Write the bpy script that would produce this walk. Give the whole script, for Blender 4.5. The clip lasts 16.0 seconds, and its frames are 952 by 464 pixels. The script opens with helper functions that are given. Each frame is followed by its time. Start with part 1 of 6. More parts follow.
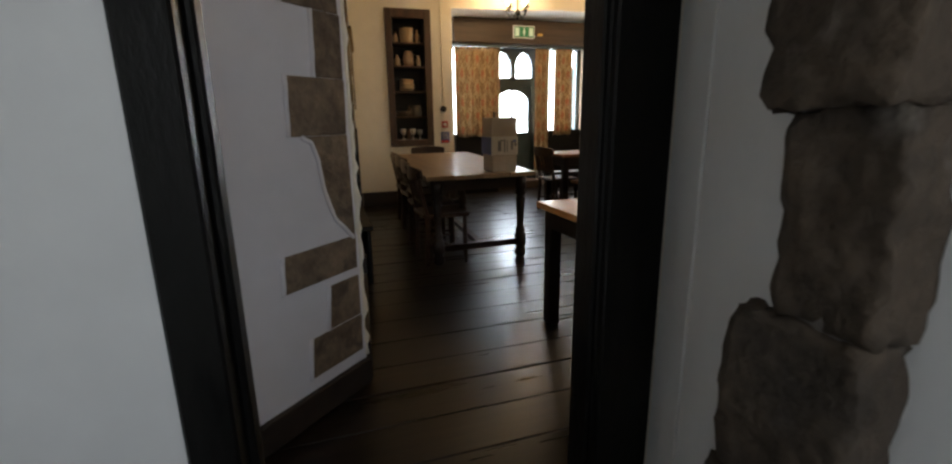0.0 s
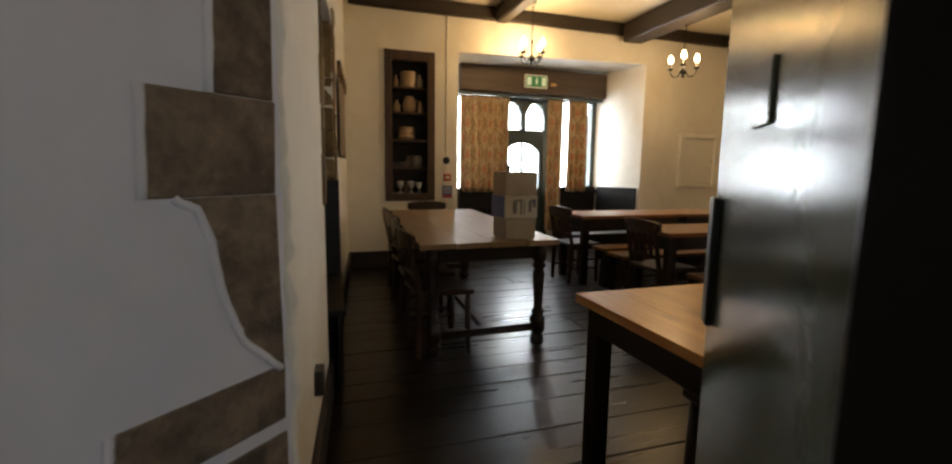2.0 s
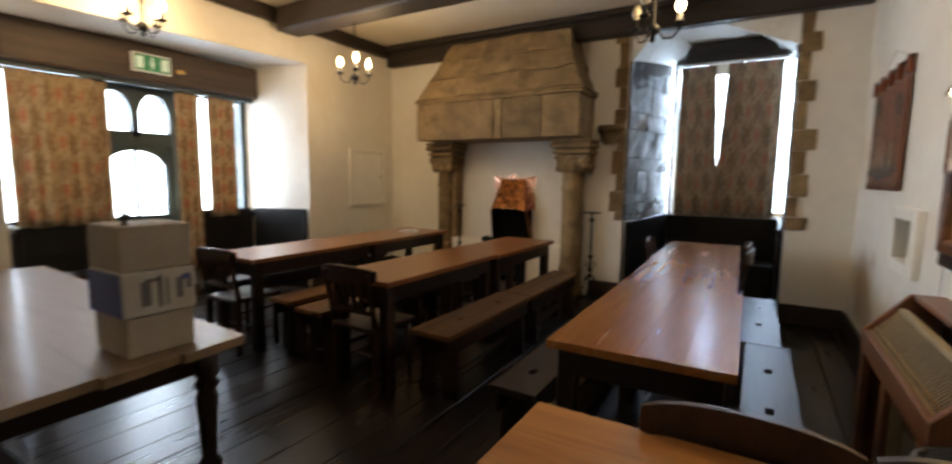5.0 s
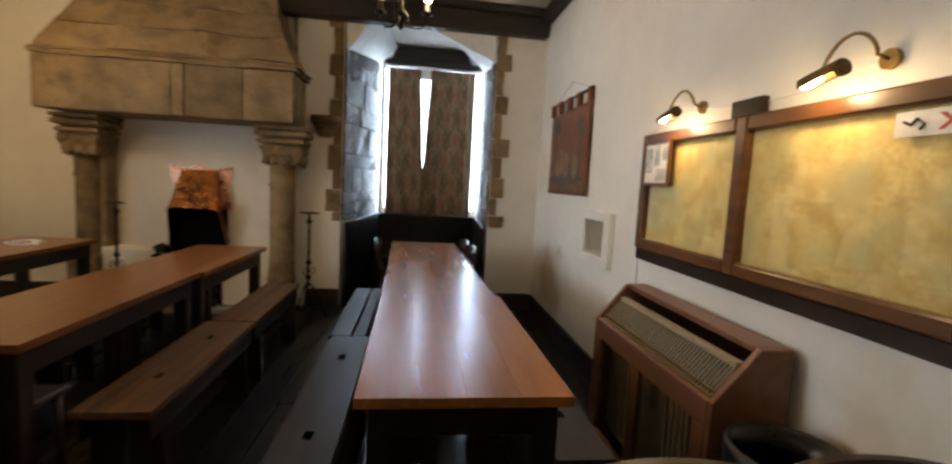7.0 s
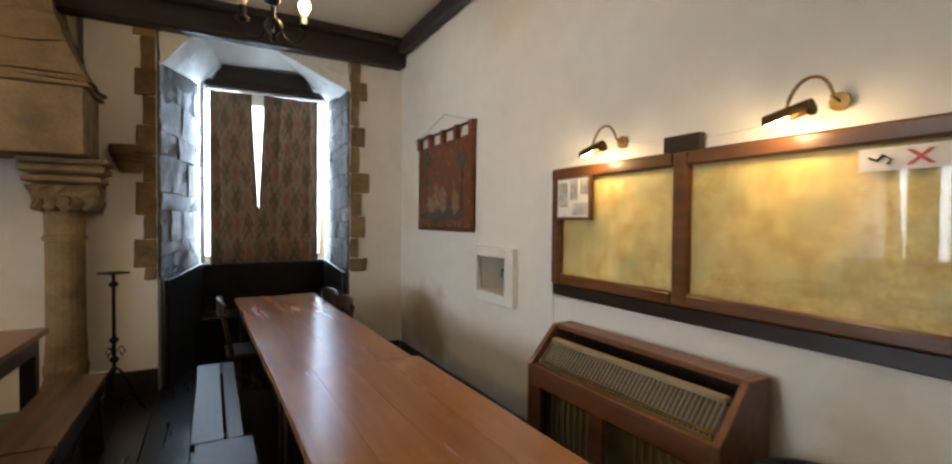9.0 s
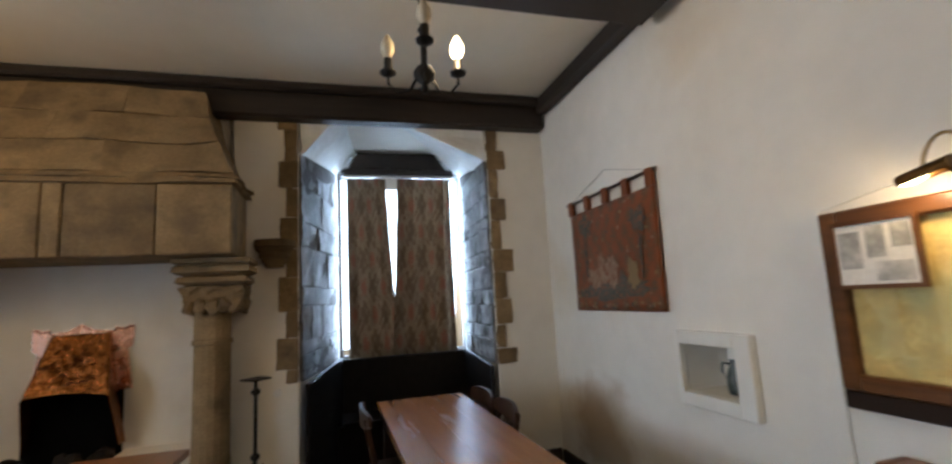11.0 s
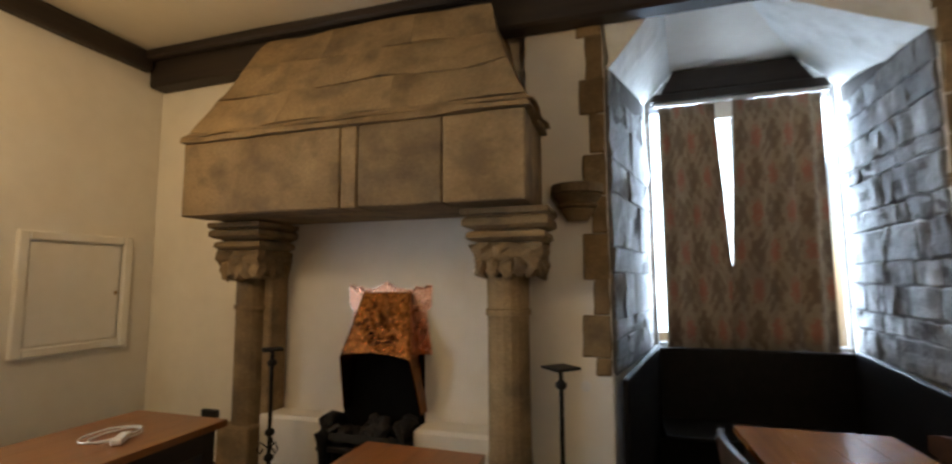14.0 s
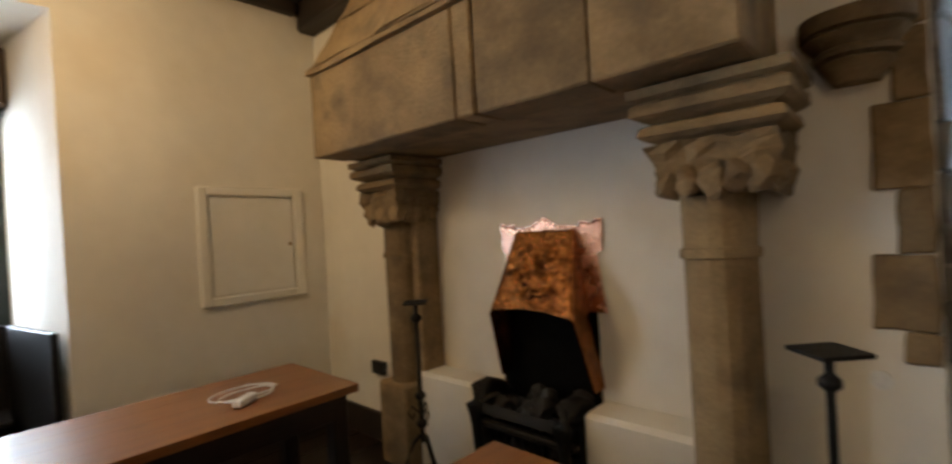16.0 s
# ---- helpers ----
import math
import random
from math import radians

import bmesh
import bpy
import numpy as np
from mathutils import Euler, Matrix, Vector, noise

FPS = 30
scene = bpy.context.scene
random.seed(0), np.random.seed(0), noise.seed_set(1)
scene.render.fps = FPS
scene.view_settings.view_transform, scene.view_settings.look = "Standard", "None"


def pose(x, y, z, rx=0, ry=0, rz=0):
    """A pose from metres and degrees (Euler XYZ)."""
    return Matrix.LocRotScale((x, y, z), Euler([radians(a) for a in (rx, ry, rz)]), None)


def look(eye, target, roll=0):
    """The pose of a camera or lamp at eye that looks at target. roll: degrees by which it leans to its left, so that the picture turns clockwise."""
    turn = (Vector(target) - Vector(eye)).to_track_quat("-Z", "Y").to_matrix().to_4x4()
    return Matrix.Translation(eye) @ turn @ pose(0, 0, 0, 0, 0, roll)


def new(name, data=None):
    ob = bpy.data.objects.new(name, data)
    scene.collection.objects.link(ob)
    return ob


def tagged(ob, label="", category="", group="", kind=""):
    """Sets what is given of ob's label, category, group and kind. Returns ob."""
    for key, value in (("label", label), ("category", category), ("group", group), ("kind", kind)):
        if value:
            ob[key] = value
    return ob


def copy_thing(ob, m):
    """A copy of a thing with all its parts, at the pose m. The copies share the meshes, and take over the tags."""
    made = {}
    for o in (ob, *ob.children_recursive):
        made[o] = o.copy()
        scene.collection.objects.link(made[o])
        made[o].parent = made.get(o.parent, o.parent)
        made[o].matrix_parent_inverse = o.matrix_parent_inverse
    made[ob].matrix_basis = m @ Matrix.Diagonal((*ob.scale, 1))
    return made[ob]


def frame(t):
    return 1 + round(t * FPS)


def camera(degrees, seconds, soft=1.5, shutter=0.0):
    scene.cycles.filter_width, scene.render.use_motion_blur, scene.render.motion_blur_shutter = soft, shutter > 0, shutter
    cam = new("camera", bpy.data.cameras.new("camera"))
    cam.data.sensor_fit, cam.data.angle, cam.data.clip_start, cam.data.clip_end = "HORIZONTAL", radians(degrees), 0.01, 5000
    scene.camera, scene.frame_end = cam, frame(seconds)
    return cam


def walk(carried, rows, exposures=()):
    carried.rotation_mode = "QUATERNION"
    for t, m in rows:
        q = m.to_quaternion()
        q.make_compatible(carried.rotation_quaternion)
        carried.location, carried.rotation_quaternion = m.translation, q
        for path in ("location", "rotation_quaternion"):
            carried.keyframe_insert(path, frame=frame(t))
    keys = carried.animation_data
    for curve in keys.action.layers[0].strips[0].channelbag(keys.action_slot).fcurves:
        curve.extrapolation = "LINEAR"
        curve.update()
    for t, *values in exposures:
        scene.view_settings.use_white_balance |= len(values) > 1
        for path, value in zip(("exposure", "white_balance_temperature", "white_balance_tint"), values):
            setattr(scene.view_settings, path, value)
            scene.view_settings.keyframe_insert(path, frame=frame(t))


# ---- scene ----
cam = camera(90.0, 16.0, soft=2.3, shutter=0.5)
PATH = [
    (0, (1.107, 1.547, 1.263), (1.712, 3.392, 0.785), -0.82),
    (0.5, (1.144, 1.693, 1.240), (1.742, 3.550, 0.801), -0.60),
    (1, (1.259, 1.940, 1.264), (1.726, 3.859, 0.949), 0.19),
    (1.5, (1.332, 2.149, 1.261), (1.767, 4.075, 0.938), 0.14),
    (2, (1.342, 2.412, 1.261), (1.959, 4.296, 0.994), 0.80),
    (2.5, (1.371, 2.628, 1.252), (2.044, 4.487, 0.949), 0.03),
    (3, (1.519, 2.905, 1.248), (2.352, 4.703, 0.980), 1.65),
    (3.5, (1.580, 3.104, 1.353), (2.614, 4.794, 1.077), 3.08),
    (4, (1.633, 3.264, 1.368), (2.984, 4.718, 1.123), 2.76),
    (4.5, (1.675, 3.432, 1.368), (3.163, 4.733, 1.068), 1.97),
    (5, (1.779, 3.569, 1.414), (3.488, 4.583, 1.188), 0.78),
    (7.5, (2.247, 4.249, 1.420), (4.135, 3.623, 1.215), 3.38),
    (8, (2.345, 4.374, 1.424), (4.109, 3.448, 1.247), 2.46),
    (10.5, (3.237, 4.590, 1.491), (5.079, 3.849, 1.730), -3.05),
    (11, (3.421, 4.586, 1.500), (5.328, 4.049, 1.777), -3.16),
    (11.5, (3.580, 4.649, 1.512), (5.534, 4.279, 1.726), -2.07),
    (12, (3.798, 4.736, 1.516), (5.762, 4.464, 1.779), -1.32),
    (12.5, (3.927, 4.755, 1.446), (5.912, 4.716, 1.681), -2.71),
    (13, (4.138, 4.759, 1.443), (6.104, 4.979, 1.739), -0.51),
    (13.5, (4.350, 4.785, 1.492), (6.296, 5.206, 1.679), -0.54),
    (14, (4.566, 4.850, 1.492), (6.468, 5.440, 1.686), -0.28),
    (14.5, (4.776, 4.937, 1.481), (6.603, 5.748, 1.552), -3.07),
    (15, (5.095, 4.911, 1.465), (6.822, 5.919, 1.455), -1.30),
    (15.5, (5.281, 4.923, 1.436), (6.974, 5.987, 1.408), -1.94),
    (16, (5.437, 4.994, 1.427), (6.916, 6.341, 1.418), -3.21),
]
EXPOSURES = [(0.0, 0.0, 6550, 10), (1.0, -0.08, 6850, 10), (2.0, -0.1, 6950, 10), (2.5, 0.0, 7000, 10), (3.2, 0.02, 6500, 10), (4.0, 0.18, 6250, 10), (5.0, 0.10, 6150, 10), (7.5, 0.0, 6400, 10), (10.5, -0.14, 5880, 9), (11.5, -0.28, 5650, 9), (12.5, -0.08, 5800, 10), (14.0, 0.0, 6280, 10), (15.0, 0.0, 6400, 10), (16.0, 0.04, 6080, 9)]
walk(cam, [(t, look(eye, target, roll)) for t, eye, target, roll in PATH], EXPOSURES)
# ---------------------------------------------------------------- light
world = bpy.data.worlds.new("sky")
scene.world = world
world.use_nodes = True
_sky = world.node_tree.nodes.new("ShaderNodeTexSky")
_sky.sky_type, _sky.sun_disc = "NISHITA", False
_sky.sun_elevation, _sky.sun_rotation = radians(40), radians(120)
world.node_tree.links.new(_sky.outputs[0], world.node_tree.nodes["Background"].inputs[0])
world.node_tree.nodes["Background"].inputs[1].default_value = 0.12


def lamp(name, kind, m, watts, colour, size=None):
    data = bpy.data.lights.new(name, kind)
    data.energy, data.color = watts, colour
    if kind == "AREA":
        data.shape, data.size, data.size_y = "RECTANGLE", size[0], size[1]
    elif size is not None:
        data.shadow_soft_size = size
    ob = new(name, data)
    ob.matrix_basis = m
    return ob


DAY, WARM = (0.82, 0.915, 1.0), (1.0, 0.68, 0.35)
lamp("daylight_north", "AREA", look((4.45, 9.75, 1.5), (4.45, 8.0, 1.15)), 275, DAY, (2.4, 2.2)).data.spread = radians(130)
lamp("daylight_east", "AREA", look((8.98, 3.95, 1.95), (7.0, 3.95, 1.6)), 190, (0.66, 0.82, 1.0), (1.3, 1.9))
# the passage lamp is an added fill from behind; its source is unseen
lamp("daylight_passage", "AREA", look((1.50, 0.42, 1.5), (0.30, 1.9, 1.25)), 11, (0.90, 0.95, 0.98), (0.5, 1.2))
BULB = 6.5

# ---------------------------------------------------------------- materials
def rgb(c):
    return (c[0], c[1], c[2], 1.0)


def surface(name, a, b, scale=6.0, rough=(0.5, 0.7), bump=0.1, fine=60.0, metal=0.0, stretch=(1, 1, 1), spot=None, spot_scale=2.0,
            spot_cut=(0.55, 0.7), vary=0.0, coat=0.0, spec=0.5, depth=0.01, world_space=False, grainy=0.35, knot=None, knot_grid=(1, 1, 1)):
    """A two-scale procedural surface: broad blotches between a and b, fine grain in bump and gloss, optional stains."""
    m = bpy.data.materials.new(name)
    m.use_nodes = True
    nt = m.node_tree
    N, L = nt.nodes, nt.links
    p = N["Principled BSDF"]
    tc = N.new("ShaderNodeTexCoord")
    mp = N.new("ShaderNodeMapping")
    mp.inputs["Scale"].default_value = stretch
    info = N.new("ShaderNodeObjectInfo")
    off = N.new("ShaderNodeVectorMath")
    off.operation = "SCALE"
    off.inputs[0].default_value = (17.0, 29.0, 11.0)
    L.new(info.outputs["Random"], off.inputs["Scale"])
    add = N.new("ShaderNodeVectorMath")
    L.new(tc.outputs["Object"], add.inputs[0])
    L.new(off.outputs[0], add.inputs[1])
    L.new((tc.outputs["Object"] if world_space else add.outputs[0]), mp.inputs["Vector"])
    n1 = N.new("ShaderNodeTexNoise")
    n1.inputs["Scale"].default_value, n1.inputs["Detail"].default_value, n1.inputs["Roughness"].default_value = scale, 6.0, 0.62
    n2 = N.new("ShaderNodeTexNoise")
    n2.inputs["Scale"].default_value, n2.inputs["Detail"].default_value = fine, 4.0
    L.new(mp.outputs[0], n1.inputs["Vector"])
    L.new(mp.outputs[0], n2.inputs["Vector"])
    ramp = N.new("ShaderNodeValToRGB")
    ramp.color_ramp.elements[0].position, ramp.color_ramp.elements[1].position = 0.32, 0.68
    ramp.color_ramp.elements[0].color, ramp.color_ramp.elements[1].color = rgb(a), rgb(b)
    L.new(n1.outputs["Fac"], ramp.inputs["Fac"])
    colour = ramp.outputs["Color"]
    grain = N.new("ShaderNodeMixRGB")
    grain.blend_type = "MULTIPLY"
    grain.inputs["Fac"].default_value = grainy
    g = N.new("ShaderNodeMapRange")
    g.inputs["From Min"].default_value, g.inputs["From Max"].default_value = 0.3, 0.7
    g.inputs["To Min"].default_value, g.inputs["To Max"].default_value = 0.72, 1.1
    L.new(n2.outputs["Fac"], g.inputs["Value"])
    L.new(colour, grain.inputs["Color1"])
    L.new(g.outputs[0], grain.inputs["Color2"])
    colour = grain.outputs["Color"]
    if spot:
        n3 = N.new("ShaderNodeTexNoise")
        n3.inputs["Scale"].default_value, n3.inputs["Detail"].default_value = spot_scale, 5.0
        L.new(mp.outputs[0], n3.inputs["Vector"])
        r3 = N.new("ShaderNodeMapRange")
        r3.inputs["From Min"].default_value, r3.inputs["From Max"].default_value = spot_cut
        L.new(n3.outputs["Fac"], r3.inputs["Value"])
        mx = N.new("ShaderNodeMixRGB")
        L.new(r3.outputs[0], mx.inputs["Fac"])
        L.new(colour, mx.inputs["Color1"])
        mx.inputs["Color2"].default_value = rgb(spot)
        colour = mx.outputs["Color"]
    if knot:
        km = N.new("ShaderNodeMapping")
        km.inputs["Scale"].default_value = knot_grid
        L.new(add.outputs[0], km.inputs["Vector"])
        kv = N.new("ShaderNodeTexVoronoi")
        kv.voronoi_dimensions = "2D"
        kv.inputs["Scale"].default_value = 1.0
        L.new(km.outputs[0], kv.inputs["Vector"])
        kr = N.new("ShaderNodeMapRange")
        kr.inputs["From Min"].default_value, kr.inputs["From Max"].default_value = 0.13, 0.02
        kr.inputs["To Max"].default_value = 0.38
        L.new(kv.outputs["Distance"], kr.inputs["Value"])
        kx = N.new("ShaderNodeMixRGB")
        L.new(kr.outputs[0], kx.inputs["Fac"])
        L.new(colour, kx.inputs["Color1"])
        kx.inputs["Color2"].default_value = rgb(knot)
        colour = kx.outputs["Color"]
    if vary:
        hs = N.new("ShaderNodeHueSaturation")
        v = N.new("ShaderNodeMapRange")
        v.inputs["To Min"].default_value, v.inputs["To Max"].default_value = 1 - vary, 1 + vary
        L.new(info.outputs["Random"], v.inputs["Value"])
        L.new(v.outputs[0], hs.inputs["Value"])
        L.new(colour, hs.inputs["Color"])
        colour = hs.outputs["Color"]
    L.new(colour, p.inputs["Base Color"])
    rr = N.new("ShaderNodeMapRange")
    rr.inputs["To Min"].default_value, rr.inputs["To Max"].default_value = rough
    L.new(n1.outputs["Fac"], rr.inputs["Value"])
    L.new(rr.outputs[0], p.inputs["Roughness"])
    p.inputs["Metallic"].default_value = metal
    p.inputs["Coat Weight"].default_value = coat
    p.inputs["Coat Roughness"].default_value = 0.15
    p.inputs["Specular IOR Level"].default_value = spec
    bp = N.new("ShaderNodeBump")
    bp.inputs["Strength"].default_value, bp.inputs["Distance"].default_value = bump, depth
    both = N.new("ShaderNodeMath")
    both.operation = "MULTIPLY_ADD"
    both.inputs[1].default_value = 0.4
    L.new(n2.outputs["Fac"], both.inputs[0])
    L.new(n1.outputs["Fac"], both.inputs[2])
    L.new(both.outputs[0], bp.inputs["Height"])
    L.new(bp.outputs[0], p.inputs["Normal"])
    return m


def wood(name, a, b, rough=(0.25, 0.45), knots=None, vary=0.12, along="x", coat=0.0, bump=0.12, fine=9.0, spec=0.5, round_knots=None, grainy=0.35):
    s = {"x": (0.7, 9.0, 9.0), "y": (9.0, 0.7, 9.0), "z": (9.0, 9.0, 0.7)}[along]
    return surface(name, a, b, scale=1.6, rough=rough, bump=bump, fine=fine, stretch=s, spot=knots, spot_scale=1.2,
                   spot_cut=(0.58, 0.78), vary=vary, coat=coat, depth=0.004, spec=spec, grainy=grainy, knot=round_knots, knot_grid=(2.0, 4.5, 1.0))


def glow(name, c, strength):
    m = bpy.data.materials.new(name)
    m.use_nodes = True
    p = m.node_tree.nodes["Principled BSDF"]
    p.inputs["Base Color"].default_value = rgb(c)
    p.inputs["Emission Color"].default_value, p.inputs["Emission Strength"].default_value = rgb(c), strength
    return m


def glass(name, c=(0.95, 0.97, 0.97), rough=0.02):
    m = bpy.data.materials.new(name)
    m.use_nodes = True
    p = m.node_tree.nodes["Principled BSDF"]
    p.inputs["Base Color"].default_value, p.inputs["Roughness"].default_value = rgb(c), rough
    p.inputs["Transmission Weight"].default_value, p.inputs["IOR"].default_value = 1.0, 1.45
    return m


def damask(name, ground, motif, size=0.17, sheen=0.2, flower=None, small=0.7):
    """A woven cloth with a repeating leaf motif."""
    m = surface(name, ground, tuple(v * 0.78 for v in ground), scale=9, rough=(0.8, 0.95), bump=0.25, fine=260, depth=0.003, spec=0.2)
    nt = m.node_tree
    N, L = nt.nodes, nt.links
    p = N["Principled BSDF"]
    old = p.inputs["Base Color"].links[0].from_socket
    tc = N.new("ShaderNodeTexCoord")
    sep = N.new("ShaderNodeSeparateXYZ")
    L.new(tc.outputs["UV"], sep.inputs[0])

    def calc(op, x, y=None):
        n = N.new("ShaderNodeMath")
        n.operation = op
        for i, v in enumerate((x, y)):
            if v is None:
                continue
            if isinstance(v, (int, float)):
                n.inputs[i].default_value = v
            else:
                L.new(v, n.inputs[i])
        return n.outputs[0]

    u, v = sep.outputs[0], sep.outputs[1]
    k = 2 * math.pi / size
    su, sv = calc("SINE", calc("MULTIPLY", u, k)), calc("SINE", calc("MULTIPLY", v, k * 0.62))
    big = calc("MULTIPLY", su, sv)
    leaf = calc("MULTIPLY", calc("SINE", calc("MULTIPLY", calc("ADD", u, calc("MULTIPLY", sv, 0.03)), k * 3)),
                calc("SINE", calc("MULTIPLY", calc("ADD", v, calc("MULTIPLY", su, 0.03)), k * 2.2)))
    nz = N.new("ShaderNodeTexNoise")
    nz.inputs["Scale"].default_value, nz.inputs["Detail"].default_value = 30, 6.0
    L.new(tc.outputs["UV"], nz.inputs["Vector"])
    total = calc("ADD", calc("ADD", big, calc("MULTIPLY", leaf, small)), calc("MULTIPLY", calc("SUBTRACT", nz.outputs["Fac"], 0.25), 1.7))
    mr = N.new("ShaderNodeMapRange")
    mr.inputs["From Min"].default_value, mr.inputs["From Max"].default_value = 0.35, 1.05
    L.new(total, mr.inputs["Value"])
    mx = N.new("ShaderNodeMixRGB")
    L.new(mr.outputs[0], mx.inputs["Fac"])
    L.new(old, mx.inputs["Color1"])
    mx.inputs["Color2"].default_value = rgb(motif)
    cloth = mx.outputs[0]
    if flower:
        rose = calc("SUBTRACT", calc("MULTIPLY", nz.outputs["Fac"], 1.5), calc("ADD", big, 1.0))
        fr = N.new("ShaderNodeMapRange")
        fr.inputs["From Min"].default_value, fr.inputs["From Max"].default_value = 0.2, 0.65
        L.new(rose, fr.inputs["Value"])
        fm = N.new("ShaderNodeMixRGB")
        L.new(fr.outputs[0], fm.inputs["Fac"])
        L.new(cloth, fm.inputs["Color1"])
        fm.inputs["Color2"].default_value = rgb(flower)
        cloth = fm.outputs[0]
    L.new(cloth, p.inputs["Base Color"])
    p.inputs["Sheen Weight"].default_value = sheen
    tr = N.new("ShaderNodeBsdfTranslucent")
    L.new(cloth, tr.inputs["Color"])
    mixed = N.new("ShaderNodeMixShader")
    mixed.inputs[0].default_value = 0.14
    L.new(p.outputs[0], mixed.inputs[1])
    L.new(tr.outputs[0], mixed.inputs[2])
    L.new(mixed.outputs[0], N["Material Output"].inputs["Surface"])
    return m


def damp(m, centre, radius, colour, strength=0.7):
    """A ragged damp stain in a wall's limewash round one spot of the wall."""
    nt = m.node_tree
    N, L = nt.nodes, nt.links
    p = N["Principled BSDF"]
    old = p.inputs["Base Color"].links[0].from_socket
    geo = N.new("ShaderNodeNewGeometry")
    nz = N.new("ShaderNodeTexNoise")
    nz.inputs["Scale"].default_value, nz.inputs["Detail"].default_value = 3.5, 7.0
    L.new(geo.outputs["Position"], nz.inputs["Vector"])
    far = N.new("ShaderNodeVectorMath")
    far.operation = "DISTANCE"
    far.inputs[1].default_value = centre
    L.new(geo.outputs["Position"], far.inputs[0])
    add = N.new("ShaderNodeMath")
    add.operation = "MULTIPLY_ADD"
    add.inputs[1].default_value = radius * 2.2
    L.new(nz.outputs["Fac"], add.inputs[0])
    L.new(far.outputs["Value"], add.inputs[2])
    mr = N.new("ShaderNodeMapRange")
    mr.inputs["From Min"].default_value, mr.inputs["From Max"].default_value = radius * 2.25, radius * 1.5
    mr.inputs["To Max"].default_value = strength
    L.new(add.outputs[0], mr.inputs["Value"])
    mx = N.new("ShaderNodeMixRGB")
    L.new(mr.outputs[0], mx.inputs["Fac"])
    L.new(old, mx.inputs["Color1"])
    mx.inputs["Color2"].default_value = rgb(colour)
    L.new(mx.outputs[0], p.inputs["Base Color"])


PLASTER = surface("limewashed_plaster", (0.77, 0.73, 0.65), (0.84, 0.81, 0.735), scale=1.3, rough=(0.75, 0.9), bump=0.4, fine=7, depth=0.022, grainy=0.12, spot=(0.66, 0.56, 0.40), spot_scale=0.7, spot_cut=(0.6, 0.85))
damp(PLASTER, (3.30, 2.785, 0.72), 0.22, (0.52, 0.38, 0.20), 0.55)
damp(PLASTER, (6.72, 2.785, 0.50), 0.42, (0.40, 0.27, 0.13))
PASSAGE = surface("passage_wall_paint", (0.66, 0.67, 0.68), (0.73, 0.74, 0.745), scale=1.6, rough=(0.7, 0.85), bump=0.25, fine=9, depth=0.014, grainy=0.10)
PLASTER_COOL = surface("pale_painted_plaster", (0.67, 0.655, 0.70), (0.74, 0.72, 0.765), scale=1.6, rough=(0.7, 0.85), bump=0.25, fine=9, depth=0.014, grainy=0.10)
LIMEWASH = surface("white_limewash", (0.78, 0.79, 0.76), (0.86, 0.87, 0.84), scale=3, rough=(0.8, 0.95), bump=0.6, fine=14, depth=0.02, grainy=0.25, spot=(0.66, 0.67, 0.62), spot_scale=4, spot_cut=(0.55, 0.8))
CREAM = surface("cream_painted_plaster", (0.62, 0.52, 0.38), (0.68, 0.58, 0.43), scale=2, rough=(0.7, 0.85), bump=0.25, fine=10, depth=0.012, grainy=0.12)
CEILING = surface("ceiling_plaster", (0.72, 0.66, 0.53), (0.78, 0.72, 0.60), scale=1.1, rough=(0.8, 0.9), bump=0.2, fine=8, grainy=0.08)
STONE = surface("buff_sandstone", (0.165, 0.110, 0.050), (0.335, 0.236, 0.120), scale=2.6, rough=(0.75, 0.95), bump=0.75, fine=55, spot=(0.105, 0.074, 0.042), spot_scale=5.5, spot_cut=(0.5, 0.78), vary=0.18, depth=0.012, stretch=(1, 0.85, 1.1), grainy=0.6)
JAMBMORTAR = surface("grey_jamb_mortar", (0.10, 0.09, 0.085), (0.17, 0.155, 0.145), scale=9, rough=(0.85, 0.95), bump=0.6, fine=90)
# several times darker than STONE_BROWN, for the passage jamb alone
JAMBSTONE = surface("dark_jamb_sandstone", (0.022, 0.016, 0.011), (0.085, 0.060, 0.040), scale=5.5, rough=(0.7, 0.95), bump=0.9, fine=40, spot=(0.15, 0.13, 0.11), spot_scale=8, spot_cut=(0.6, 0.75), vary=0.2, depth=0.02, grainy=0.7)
STONE_BROWN = surface("brown_sandstone", (0.11, 0.078, 0.055), (0.29, 0.21, 0.145), scale=6.5, rough=(0.75, 0.95), bump=0.9, fine=45, spot=(0.09, 0.068, 0.05), spot_scale=9, vary=0.12, depth=0.025, grainy=0.7)
STONE_GREY = surface("grey_rubble_stone", (0.075, 0.072, 0.07), (0.22, 0.208, 0.195), scale=5, rough=(0.4, 0.68), bump=0.9, fine=50, spot=(0.42, 0.41, 0.40), spot_scale=4, spot_cut=(0.55, 0.75), vary=0.28, depth=0.02)
JOINT = surface("dark_mortar", (0.05, 0.045, 0.04), (0.11, 0.10, 0.09), scale=9, rough=(0.85, 0.95), bump=0.6, fine=90)
FLOORWOOD = wood("dark_floorboard", (0.005, 0.0034, 0.0024), (0.018, 0.0115, 0.0075), rough=(0.2, 0.4), knots=(0.007, 0.0045, 0.0035), vary=0.3, bump=0.2, spec=0.31)
GAP = surface("floor_gap_dirt", (0.010, 0.008, 0.006), (0.02, 0.015, 0.012), rough=(0.9, 1.0))
BEAM = wood("black_oak_beam", (0.012, 0.008, 0.006), (0.035, 0.024, 0.017), rough=(0.45, 0.7), vary=0.1, bump=0.4)
